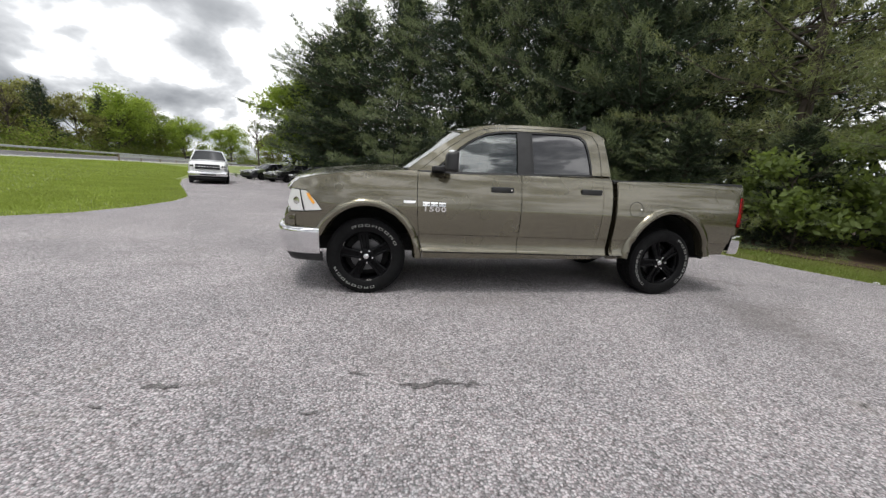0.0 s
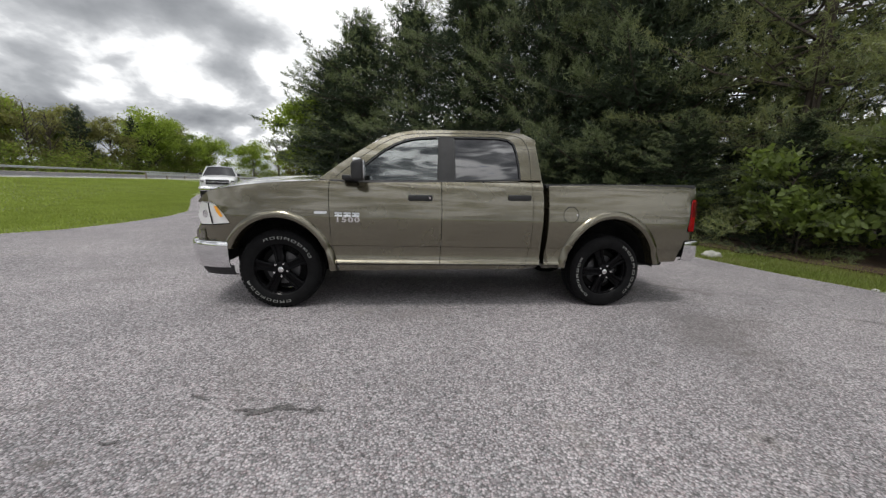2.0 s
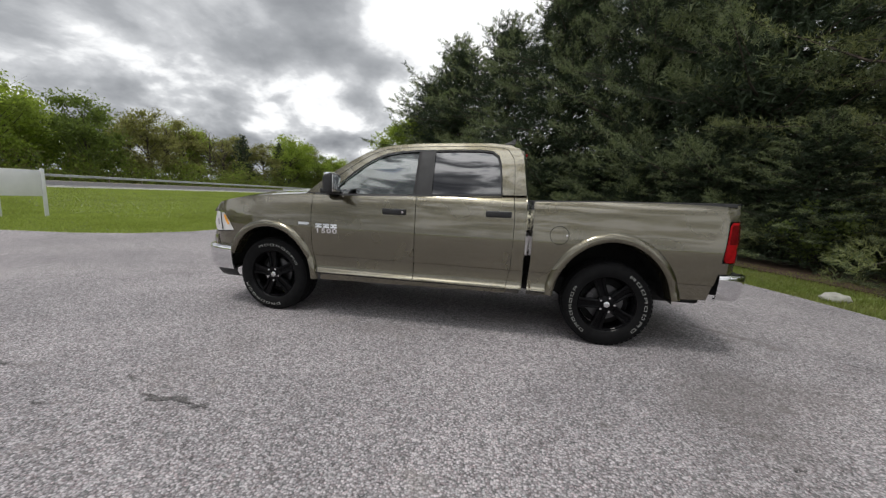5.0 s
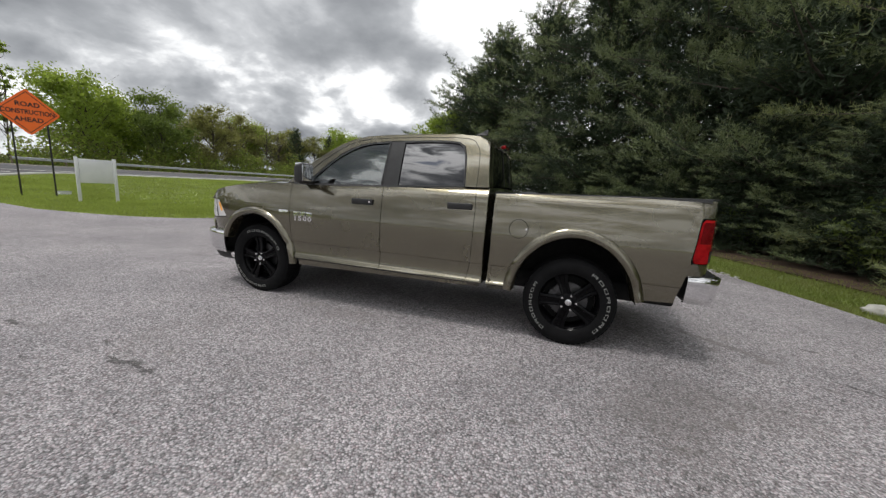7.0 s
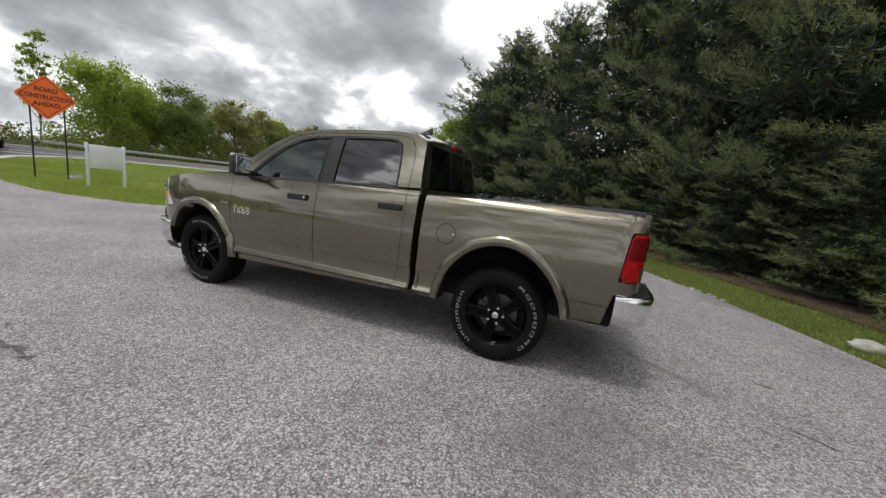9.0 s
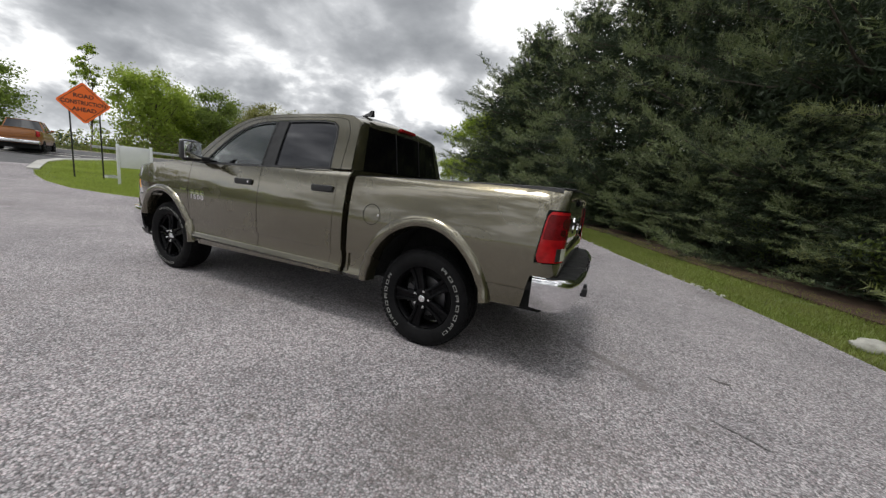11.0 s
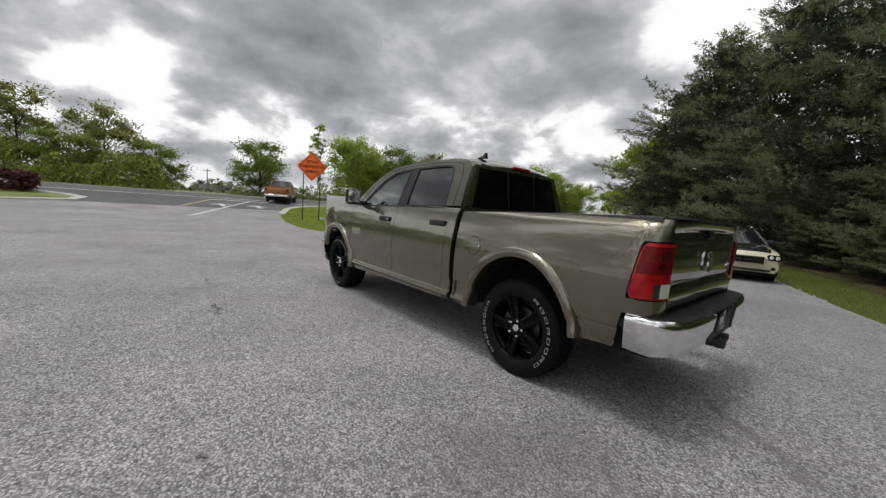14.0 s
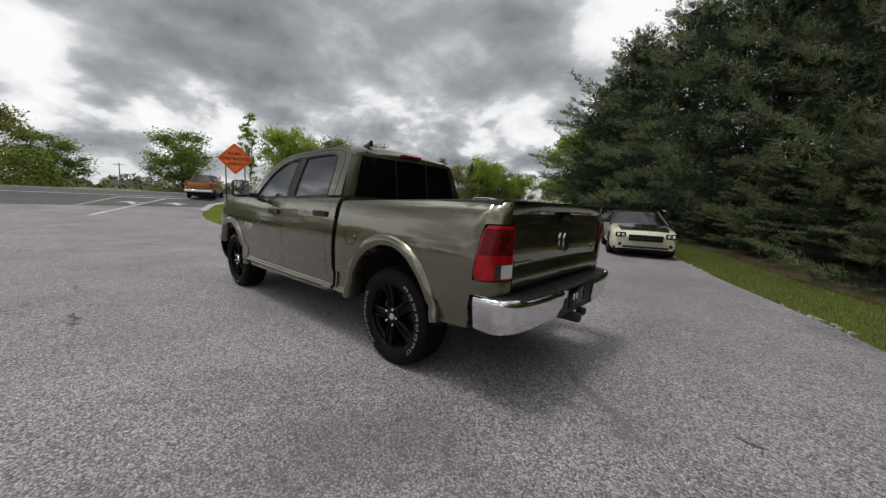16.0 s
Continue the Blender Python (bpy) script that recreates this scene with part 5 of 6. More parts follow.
box("bumper_middle", (4.61, 0.60, 0.560), (4.755, 2 * YC - 0.60, 0.775), M["blackplastic"], truck, "black number plate recess", bevel=0.02)
for y0, y1 in ((0.585, 0.625), (2 * YC - 0.625, 2 * YC - 0.585)):
    box("recess_edge", (4.67, y0, 0.575), (4.766, y1, 0.796), M["blackplastic"], truck, bevel=0.012)
pl = box("number_plate", (4.756, 0.775, 0.610), (4.760, 1.085, 0.760), M["glossblack"], truck, "dark blank number plate", bevel=0.004)
for y in (0.845, 0.905):
    box("plate_bar", (4.761, y, 0.665), (4.763, y + 0.035, 0.715), M["white"], pl, bevel=0.0)
box("plate_lamp", (4.73, 0.66, 0.70), (4.762, 0.735, 0.765), M["reflector"], truck, "bright plate lamp", bevel=0.008)
part("hitch_receiver", box_bm((4.60, YC - 0.038, 0.475), (4.80, YC + 0.038, 0.545), 0.008), M["blackplastic"], truck, "black square hitch receiver")
part("hitch_bar", tube_bm([(4.60, 0.42, 0.50), (4.62, YC, 0.505), (4.60, 2 * YC - 0.42, 0.50)], 0.032, 8), M["blackplastic"], truck)
part("wiring_socket", box_bm((4.72, 1.03, 0.50), (4.79, 1.10, 0.56), 0.012), M["blackplastic"], truck)
# chassis, axles, exhaust
box("underbody", (-0.55, 0.28, 0.42), (4.50, 2 * YC - 0.28, 0.60), M["liner"], truck, bevel=0.03)
box("cab_floor", (0.55, 0.0, 0.46), (2.74, 2 * YC, 0.62), M["liner"], truck, bevel=0.02)
part("rear_axle", tube_bm([(3.569, 0.15, 0.41), (3.569, 0.75, 0.41), (3.569, YC, 0.41), (3.569, 2 * YC - 0.15, 0.41)], [0.05, 0.06, 0.14, 0.05], 10), M["liner"], truck)
part("exhaust_pipe", tube_bm([(3.2, 1.5, 0.46), (4.2, 1.5, 0.46), (4.55, 1.5, 0.45)], 0.04, 10), M["steel"], truck)
# cabin
box("dashboard", (0.50, 0.12, 0.95), (0.95, 2 * YC - 0.12, 1.32), M["interior"], truck, bevel=0.06, seg=3)
part("steering_wheel", lathe_bm([(0.175 + 0.016 * math.cos(a), 0.016 * math.sin(a)) for a in np.linspace(0, math.tau, 9)], 28), M["interior"], truck, "dark steering wheel").matrix_local = pose(1.02, 0.52, 1.25, 0, 0, -90) @ pose(0, 0, 0, 25, 0, 0)
for y in (0.50, 2 * YC - 0.50):
    st = box("front_seat", (1.25, y - 0.26, 0.70), (1.80, y + 0.26, 0.98), M["interior"], truck, "dark cloth front seat", bevel=0.07, seg=3)
    bm = box_bm((1.70, y - 0.25, 0.90), (1.86, y + 0.25, 1.50), 0.06, 3)
    for v in bm.verts:
        v.co.x += (v.co.z - 0.9) * 0.22
    part("seat_back", bm, M["interior"], st)
    part("head_restraint", box_bm((1.84, y - 0.13, 1.52), (1.93, y + 0.13, 1.70), 0.04, 3), M["interior"], st)
rb = box("rear_seat", (2.18, 0.20, 0.70), (2.62, 2 * YC - 0.20, 1.0), M["interior"], truck, "dark cloth rear bench", bevel=0.07, seg=3)
box("bench_back", (2.54, 0.20, 0.95), (2.70, 2 * YC - 0.20, 1.50), M["interior"], rb, bevel=0.05, seg=3)
box("cabin_lining", (0.60, 0.06, 0.62), (2.73, 2 * YC - 0.06, 0.66), M["interior"], truck, bevel=0.0)

# ---- the other vehicles ----
def small_wheel(parent, x, y, r, sgn, rim="steel"):
    prof = [(0.10, 0.02), (r * 0.62, 0.0), (r * 0.66, -0.012), (r * 0.78, -0.02), (r * 0.93, -0.012), (r, 0.02), (r, 0.17), (r * 0.93, 0.2), (r * 0.6, 0.2)]
    bm = lathe_bm([(a, b * sgn) for a, b in prof], 28, centre=(x, y, r))
    bmesh.ops.recalc_face_normals(bm, faces=bm.faces[:])
    t = part("wheel", bm, M["rubber"], parent)
    bm = bmesh.new()
    for k in range(5):
        a = math.tau * k / 5 + 0.3
        for da, rr in ((0.16, 0.05), (0.13, r * 0.62), (-0.13, r * 0.62), (-0.16, 0.05)):
            bm.verts.new((x + rr * math.cos(a + da), y - 0.012 * sgn, r + rr * math.sin(a + da)))
    bm.verts.ensure_lookup_table()
    for k in range(5):
        bm.faces.new(bm.verts[4 * k:4 * k + 4])
    thicken(bm, 0.012)
    part("rim", bm, M[rim], t, "spoked rim", smooth=False)
    part("wheel_arch", lathe_bm([(0.0, 0.012 * sgn), (r * 1.13, 0.012 * sgn), (r * 1.15, 0.06 * sgn)], 30, centre=(x, y - 0.004 * sgn, r * 1.02)), M["liner"], parent)


def vehicle(name, label, category, at, L, W, top, low, cab, paint, r, axles, hood=None, rim="steel", group="", roof=None):
    """A car or pickup, its nose at -x. top, low: heights along the length; cab: base and roof points (x, z) of the glasshouse."""
    v = empty(name, label, category, group, at)
    xs = np.linspace(-L / 2, L / 2, 27)
    rows = []
    for x in xs:
        u = abs(x) / (L / 2)
        w = W / 2 * (1 - 0.16 * max(0, (u - 0.72) / 0.28) ** 2.4)
        bow = 0.10 * max(0, (u - 0.85) / 0.15) * (1 if x > 0 else -1)
        zt, zb = interp(x, *zip(*top)), interp(x, *zip(*low))
        sec = [(-0.90, zb), (-0.985, zb + 0.10), (-1.0, zb + 0.32 * (zt - zb)), (-0.992, zb + 0.62 * (zt - zb)), (-0.965, zt - 0.10), (-0.90, zt - 0.028), (-0.78, zt), (-0.4, zt + 0.022), (0, zt + 0.028)]
        sec += [(-a, b) for a, b in reversed(sec[:-1])]
        rows.append([(x + bow * (1 - a * a), a * w, z) for a, z in sec])
    body = grid("body", rows, paint, v, angle=45, flip=True)
    for i, nm in ((0, "nose_panel"), (-1, "tail_panel")):
        bm = bmesh.new()
        bm.faces.new([bm.verts.new(p) for p in rows[i]])
        part(nm, bm, paint, v, smooth=False)
    box("underside", (-L / 2 + 0.15, -W / 2 + 0.1, 0.17), (L / 2 - 0.15, W / 2 - 0.1, 0.5), M["liner"], v, bevel=0.03)
    if hood is not None:
        hx = [x for x in xs if -L / 2 + 0.12 < x < cab[0][0] + 0.12]
        hr = []
        for x in hx:
            u = abs(x) / (L / 2)
            w = W / 2 * (1 - 0.16 * max(0, (u - 0.72) / 0.28) ** 2.4) * 0.74
            zt = interp(x, *zip(*top))
            hr.append([(x - 0.10 * max(0, (u - 0.85) / 0.15) * (1 - a * a), a * w, zt + 0.010 + 0.024 * (1 - a * a)) for a in np.linspace(-1, 1, 11)])
        grid("bonnet", hr, hood, v, "black bonnet", thick=0.012, flip=True)
    # glasshouse: base front, roof front, roof rear, base rear
    (x0, z0), (x1, z1), (x2, z2), (x3, z3) = cab
    wb, wt = W / 2 * 0.93, W / 2 * 0.70

    def pane(nm, P, mat, lab=""):
        return grid(nm, P, mat, v, lab, thick=0.006)

    ts = np.linspace(0, 1, 5)
    pane("windscreen", [[(x0 + (x1 - x0) * t - 0.10 * (1 - a * a), a * (wb + (wt - wb) * t), z0 + (z1 - z0) * t) for a in np.linspace(1, -1, 9)] for t in ts], M["privacy"], "dark windscreen")
    pane("rear_window", [[(x3 + (x2 - x3) * t + 0.06 * (1 - a * a), a * (wb + (wt - wb) * t), z3 + (z2 - z3) * t) for a in np.linspace(-1, 1, 9)] for t in ts], M["privacy"], "dark rear window")
    for sg in (-1, 1):
        side = []
        for t in ts:
            xa, xb = x0 + (x1 - x0) * t + 0.05, x3 + (x2 - x3) * t - 0.05
            side.append([(xa + (xb - xa) * q, sg * (wb + (wt - wb) * t + 0.004), z0 + (z1 - z0) * t + (z3 - z0) * q * (1 - t) + (z2 - z1) * q * t) for q in (np.linspace(0, 1, 7) if sg < 0 else np.linspace(1, 0, 7))])
        pane("side_window", side, M["privacy"], "dark side windows")
        for xa, za, xb, zb in ((x0, z0, x1, z1), (x3, z3, x2, z2), ((x0 + x3) / 2, (z0 + z3) / 2, (x1 + x2) / 2, (z1 + z2) / 2)):
            part("pillar", tube_bm([(xa, sg * wb, za - 0.02), (xb, sg * (wt + 0.005), zb)], 0.035, 6), roof or paint, v)
        mx = x0 + 0.25
        wm = part("wing_mirror", box_bm((mx - 0.07, sg * (wb + 0.12) - 0.09, z0 + 0.02), (mx + 0.07, sg * (wb + 0.12) + 0.09, z0 + 0.16), 0.03, 3), paint if hood is None and W < 2 else M["blackplastic"], v)
    grid("roof", [[(x, a * wt * 1.02, z + 0.035 * (1 - a * a)) for a in np.linspace(-1, 1, 11)] for x, z in ((x1 - 0.06, z1 - 0.015), (x1 + 0.1, z1 + 0.012), ((x1 + x2) / 2, max(z1, z2) + 0.02), (x2 - 0.1, z2 + 0.012), (x2 + 0.06, z2 - 0.015))], roof or paint, v, thick=0.02, flip=True)
    for ax in axles:
        for sg in (1, -1):
            small_wheel(v, ax, -sg * (W / 2 + 0.004), r, sg, rim)
    return v


def lamp_box(parent, name, lo, hi, mat, label=""):
    return box(name, lo, hi, M[mat], parent, label, bevel=0.018, seg=3)


SEDAN_TOP = [(-2.54, 0.66), (-2.45, 0.76), (-2.2, 0.86), (-1.2, 0.98), (-0.6, 0.99), (1.3, 1.02), (2.1, 1.05), (2.45, 1.0), (2.54, 0.9)]
SEDAN_LOW = [(-2.54, 0.28), (-2.2, 0.2), (2.2, 0.2), (2.54, 0.32)]
SEDAN_CAB = ((-1.0, 0.97), (-0.25, 1.40), (0.85, 1.42), (1.62, 1.04))


def nose(v, L, W, z_lamp, grille, bars=2, chrome=False, big=False, smoked=False):
    """Lamps, grille, lower intake and fog lamps."""
    x = -L / 2
    gw, gz0, gz1 = grille
    g = lamp_box(v, "grille", (x - 0.115, -gw, gz0), (x - 0.02, gw, gz1), "blackplastic", "dark grille")
    for k in range(bars):
        z = gz0 + (gz1 - gz0) * (k + 0.5) / bars
        part("grille_bar", box_bm((x - 0.125, -gw * 0.96, z - 0.012), (x - 0.10, gw * 0.96, z + 0.012), 0.005), M["chrome"] if chrome else M["glossblack"], g)
    part("grille_bar", box_bm((x - 0.125, -0.015, gz0 + 0.01), (x - 0.10, 0.015, gz1 - 0.01), 0.005), M["chrome"] if chrome else M["glossblack"], g)
    def disc(nm, y, z, r, mat, owner, out):
        """A shallow round lamp facing forward."""
        bm = lathe_bm([(0.0, 0.010), (r * 0.55, 0.006), (r * 0.92, 0.0), (r, -0.012), (r * 1.04, -0.03)], 18)
        for w in bm.verts:
            w.co = Vector((x - out - w.co.y, y + w.co.x, z + w.co.z))
        bmesh.ops.recalc_face_normals(bm, faces=bm.faces[:])
        return part(nm, bm, M[mat], owner)

    for sg in (-1, 1):
        ya, yb = sorted((sg * (gw + 0.07), sg * (W / 2 - 0.12)))
        h = box("headlamp", (x - 0.06, ya, z_lamp - (0.11 if big else 0.075)), (x + 0.10, yb, z_lamp + (0.11 if big else 0.075)), M["glossblack" if smoked else "reflector"], v, "dark headlamp housing" if smoked else "clear headlamp", bevel=0.045, seg=4)
        for q in (0.30, 0.72):
            disc("lamp_bulb", ya + (yb - ya) * q, z_lamp + 0.005, 0.052 if smoked else 0.045, "reflector" if smoked else "glossblack", h, 0.062)
        disc("fog_lamp", sg * (W / 2 - 0.26), 0.40, 0.05, "blackplastic", v, 0.035)
    lamp_box(v, "lower_intake", (x - 0.105, -0.62, 0.31), (x - 0.02, 0.62, 0.37), "blackplastic")


def placed(x, y, heading):
    """Pose of a vehicle whose nose points along heading (degrees from +x)."""
    return pose(x, y, lift(x), 0, 0, heading - 180)


# cream sedan with a black bonnet at the verge
h = -69.5
cx, cy = 3.32 - 2.56 * math.cos(radians(h)), 10.15 - 2.56 * math.sin(radians(h))
charger = vehicle("sedan", "cream sedan with a black bonnet parked by the verge", "car", placed(cx, cy, h), 5.08, 1.89, SEDAN_TOP, SEDAN_LOW, SEDAN_CAB, M["cream"], 0.36, (-1.55, 1.5), hood=M["blackpaint"], roof=M["blackpaint"])
nose(charger, 5.08, 1.89, 0.69, (0.46, 0.52, 0.71), 2, smoked=True)

CITY_TOP = [(-2.3, 0.62), (-2.2, 0.72), (-1.9, 0.82), (-1.0, 0.94), (-0.5, 0.96), (1.3, 0.98), (2.0, 1.0), (2.3, 0.92)]
CITY_CAB = ((-0.9, 0.94), (-0.15, 1.40), (0.8, 1.42), (1.5, 1.0))
for k, (x, y, hd, pm, lb) in enumerate(((-10.4, 31.9, -128, "greypaint", "dark grey parked sedan in the row of cars"), (-7.6, 29.0, -126, "blackpaint", "black parked sedan in the row of cars"), (-5.0, 26.4, -124, "blackpaint", "black parked sedan in the row of cars"),
                                      (-2.5, 23.6, -122, "bluepaint", "navy parked sedan in the row of cars"), (-0.3, 20.6, -118, "greypaint", "dark grey parked sedan in the row of cars"))):
    c = vehicle("parked_sedan", lb, "car", placed(x, y, hd), 4.6, 1.8, CITY_TOP, [(-2.3, 0.28), (-2.0, 0.2), (2.0, 0.2), (2.3, 0.32)], CITY_CAB, M[pm], 0.33, (-1.4, 1.35), group="cars parked under the pines")
    nose(c, 4.6, 1.8, 0.68, (0.40, 0.52, 0.66), 2, True)

PICK_TOP = [(-2.9, 1.0), (-2.82, 1.16), (-2.6, 1.26), (-1.5, 1.37), (-1.2, 1.385), (0.9, 1.37), (1.0, 1.34), (2.8, 1.36), (2.9, 1.30)]
PICK_LOW = [(-2.9, 0.45), (-2.6, 0.42), (2.6, 0.42), (2.9, 0.5)]
PICK_CAB = ((-1.30, 1.37), (-0.72, 1.93), (0.75, 1.95), (0.98, 1.32))
hd = -69.0
wr = vehicle("white_pickup", "white pickup truck facing along the drive", "pickup truck", placed(-10.2 - 2.9 * math.cos(radians(hd)), 19.7 - 2.9 * math.sin(radians(hd)), hd) @ Matrix.Scale(1.02, 4), 5.8, 2.0, PICK_TOP, PICK_LOW, PICK_CAB, M["whitepaint"], 0.40, (-1.8, 1.75))
nose(wr, 5.8, 2.0, 1.02, (0.60, 0.84, 1.12), 1, False, True)
box("grille_bar", (-3.04, -0.60, 0.965), (-3.01, 0.60, 1.0), M["chrome"], wr, "bright bar across the grille", bevel=0.01)
box("front_bumper", (-3.06, -0.98, 0.45), (-2.86, 0.98, 0.70), M["chrome"], wr, "chrome front bumper", bevel=0.05, seg=3)
box("lower_grille", (-3.075, -0.40, 0.50), (-3.04, 0.40, 0.58), M["liner"], wr, "dark slot in the bumper", bevel=0.01)

orange = vehicle("orange_pickup", "burnt orange pickup truck waiting at the junction", "pickup truck", placed(-30.8, 7.7, 155), 5.5, 1.95, PICK_TOP, PICK_LOW, PICK_CAB, M["orangepaint"], 0.38, (-1.75, 1.7))
for sg in (-1, 1):
    ya, yb = sorted((sg * 0.80, sg * 0.96))
    lamp_box(orange, "tail_lamp", (2.70, ya, 0.92), (2.80, yb, 1.26), "redlens", "red tail lamp")
box("rear_bumper", (2.72, -0.95, 0.48), (2.98, 0.95, 0.68), M["chrome"], orange, "chrome rear bumper", bevel=0.04, seg=3)
box("number_plate", (2.98, -0.16, 0.53), (2.99, 0.16, 0.66), M["white"], orange, bevel=0.003)
box("tailgate_panel", (2.80, -0.78, 0.80), (2.83, 0.78, 1.28), M["orangepaint"], orange, bevel=0.02)

# ---- signs, rail, small things ----
def road_sign(x, y, zc, half, turn):
    """Orange diamond on two thin posts."""
    root = empty("road_sign", "orange diamond road construction sign on two thin posts", "road sign", at=pose(x, y, lift(x), 0, 0, turn))
    g = lift(x)
    bm = bmesh.new()
    r = 0.06
    pts = []
    for k in range(4):
        a = radians(90 * k)
        for d in (-r, 0.0, r):
            c = Vector((math.cos(a) * (half - abs(d) * 0.35), 0, math.sin(a) * (half - abs(d) * 0.35)))
            pts.append(c + Vector((-math.sin(a) * d, 0, math.cos(a) * d)))
    f = bm.faces.new([bm.verts.new((p.x, -0.03, zc - g + p.z)) for p in pts])
    bm.normal_update()
    if f.normal.y > 0:
        f.normal_flip()
    thicken(bm, 0.006)
    plate = part("sign_plate", bm, M["signorange"], root, "orange diamond plate", smooth=False)
    bm = bmesh.new()
    s = half - 0.07
    for k in range(4):
        a0, a1 = radians(90 * k), radians(90 * k + 90)
        q = []
        for rr in (s, s - 0.028):
            for a in (a0, a1):
                q.append(bm.verts.new((math.cos(a) * rr, -0.034, zc - g + math.sin(a) * rr)))
        bm.faces.new((q[0], q[1], q[3], q[2]))
    thicken(bm, 0.002)
    part("border", bm, M["signblack"], plate, "black border line", smooth=False)
    for text, dz in (("ROAD", 0.29), ("CONSTRUCTION", 0.0), ("AHEAD", -0.29)):
        lettering("sign_text", text, 0.235, M["signblack"], plate, Matrix.Translation((0, -0.037, zc - g + dz)) @ Matrix.Rotation(radians(90), 4, "X") @ Matrix.Diagonal((0.78 if len(text) > 6 else 1.0, 1, 1, 1)), 0.001, "black capital lettering", 0.006)
    for px in (-0.48, 0.48):
        part("sign_post", box_bm((px - 0.028, -0.015, -0.1), (px + 0.028, 0.03, zc - g + 0.30), 0.004), M["post"], root, "thin dark steel post")


road_sign(-17.1, 5.6, 3.36, 0.86, 68)


def board_sign(x, y, turn):
    """Blank white board between two white posts."""
    root = empty("board_sign", "blank white board between two white posts on the lawn", "sign", at=pose(x, y, lift(x), 0, 0, turn))
    bm = box_bm((-0.50, -0.025, 0.72), (0.50, 0.025, 1.66), 0.006)
    part("board", bm, M["white"], root, "blank pale board")
    for px in (-0.56, 0.56):
        part("sign_post", box_bm((px - 0.05, -0.05, -0.1), (px + 0.05, 0.05, 1.72), 0.008), M["white"], root, "white square post")


board_sign(-14.45, 6.2, 72)
bx = empty("valve_box", "small white utility box in the lawn", "utility box", at=pose(-17.6, 6.6, lift(-17.6)))
part("body", box_bm((-0.16, -0.2, -0.05), (0.16, 0.2, 0.11), 0.02), M["white"], bx)
part("lid", box_bm((-0.18, -0.22, 0.11), (0.18, 0.22, 0.14), 0.01), M["galv"], bx)


def rock(x, y, s, seed, label):
    rnd = random.Random(seed)
    bm = bmesh.new()
    bmesh.ops.create_icosphere(bm, subdivisions=3, radius=1)
    for v in bm.verts:
        n = noise.noise(v.co * 1.7 + Vector((seed, 0, 0))) * 0.28 + noise.noise(v.co * 5 + Vector((0, seed, 0))) * 0.09
        v.co *= 1 + n
        v.co = Vector((v.co.x * s[0] + x, v.co.y * s[1] + y, max(v.co.z, -0.5) * s[2] + s[2] * 0.35))
    tagged(part("rock", bm, M["rock"], angle=50), label, "rock")


rock(7.85, 3.05, (0.20, 0.13, 0.085), 4, "pale limestone rock lying on the verge")
rock(10.2, 8.1, (0.16, 0.12, 0.05), 9, "pale flat stone in the needle litter")


def guard_rail(x, y0, y1, label, step=3.8):
    root = empty("guard_rail", label, "guard rail", at=pose(x, y0, lift(x)))
    prof = [(0.0, 0.40), (0.045, 0.44), (0.045, 0.48), (0.0, 0.53), (0.045, 0.58), (0.045, 0.62), (0.0, 0.66)]
    grid("rail_beam", [[(o, d, z) for o, z in prof] for d in np.linspace(0, y1 - y0, 12)], M["galv"], root, "corrugated steel beam", thick=0.006)
    d = 0.0
    me = None
    while d < y1 - y0:
        if me is None:
            o = part("rail_post", box_bm((-0.12, -0.05, -0.3), (-0.01, 0.05, 0.74), 0.005), M["wood"], root)
            me = o.data
        else:
            o = new("rail_post", me)
            o.parent = root
        o.location = (0, d, 0)
        d += step


guard_rail(-29.6, 43, 76, "galvanised guard rail along the lawn's far edge")
guard_rail(-44.3, 16, 108, "weathered guard rail on the far side of the highway")

pole = empty("utility_pole", "distant wooden utility pole", "utility pole", at=pose(-120, 11.8, 1.2))
part("mast", tube_bm([(0, 0, -0.5), (0, 0, 6.8)], [0.16, 0.11], 8), M["wood"], pole)
part("cross_arm", box_bm((-0.06, -1.1, 6.2), (0.06, 1.1, 6.35), 0.01), M["wood"], pole)

house = empty("distant_house", "low pale grey house far beyond the highway", "house", at=pose(-158, 18.0, 0.3, 0, 0, 8))
wall = box("wall", (-3.5, -5.0, -0.3), (3.5, 5.0, 2.3), M["concrete"], house, bevel=0.03)
bm = bmesh.new()
ends = [[bm.verts.new((x, y, z)) for x, z in ((-3.9, 2.2), (3.9, 2.2), (0.0, 4.0))] for y in (-5.3, 5.3)]
bm.faces.new(ends[0])
bm.faces.new(list(reversed(ends[1])))
for k in range(3):
    bm.faces.new((ends[0][k], ends[1][k], ends[1][(k + 1) % 3], ends[0][(k + 1) % 3]))
bmesh.ops.recalc_face_normals(bm, faces=bm.faces[:])
part("roof", bm, M["highway"], house, "dark shingle roof", smooth=False)
for y in (-3.2, 2.4):
    w = box("window", (3.50, y - 0.6, 0.9), (3.54, y + 0.6, 1.9), M["white"], house, bevel=0.01)
    part("pane", box_bm((3.54, y - 0.5, 1.0), (3.56, y + 0.5, 1.8), 0.005), M["privacy"], w)

# ---- trees, shrubs, grass ----
def unit(v):
    return v / np.maximum(np.linalg.norm(v, axis=-1, keepdims=True), 1e-9)


def blades(base, tip, width, rng):
    """One thin triangle from each base to its tip."""
    d = tip - base
    side = unit(np.cross(d, rng.normal(size=d.shape))) * (width if np.isscalar(width) else np.asarray(width)[:, None]) / 2
    return np.stack([base - side, base + side, tip], 1).reshape(-1, 3)


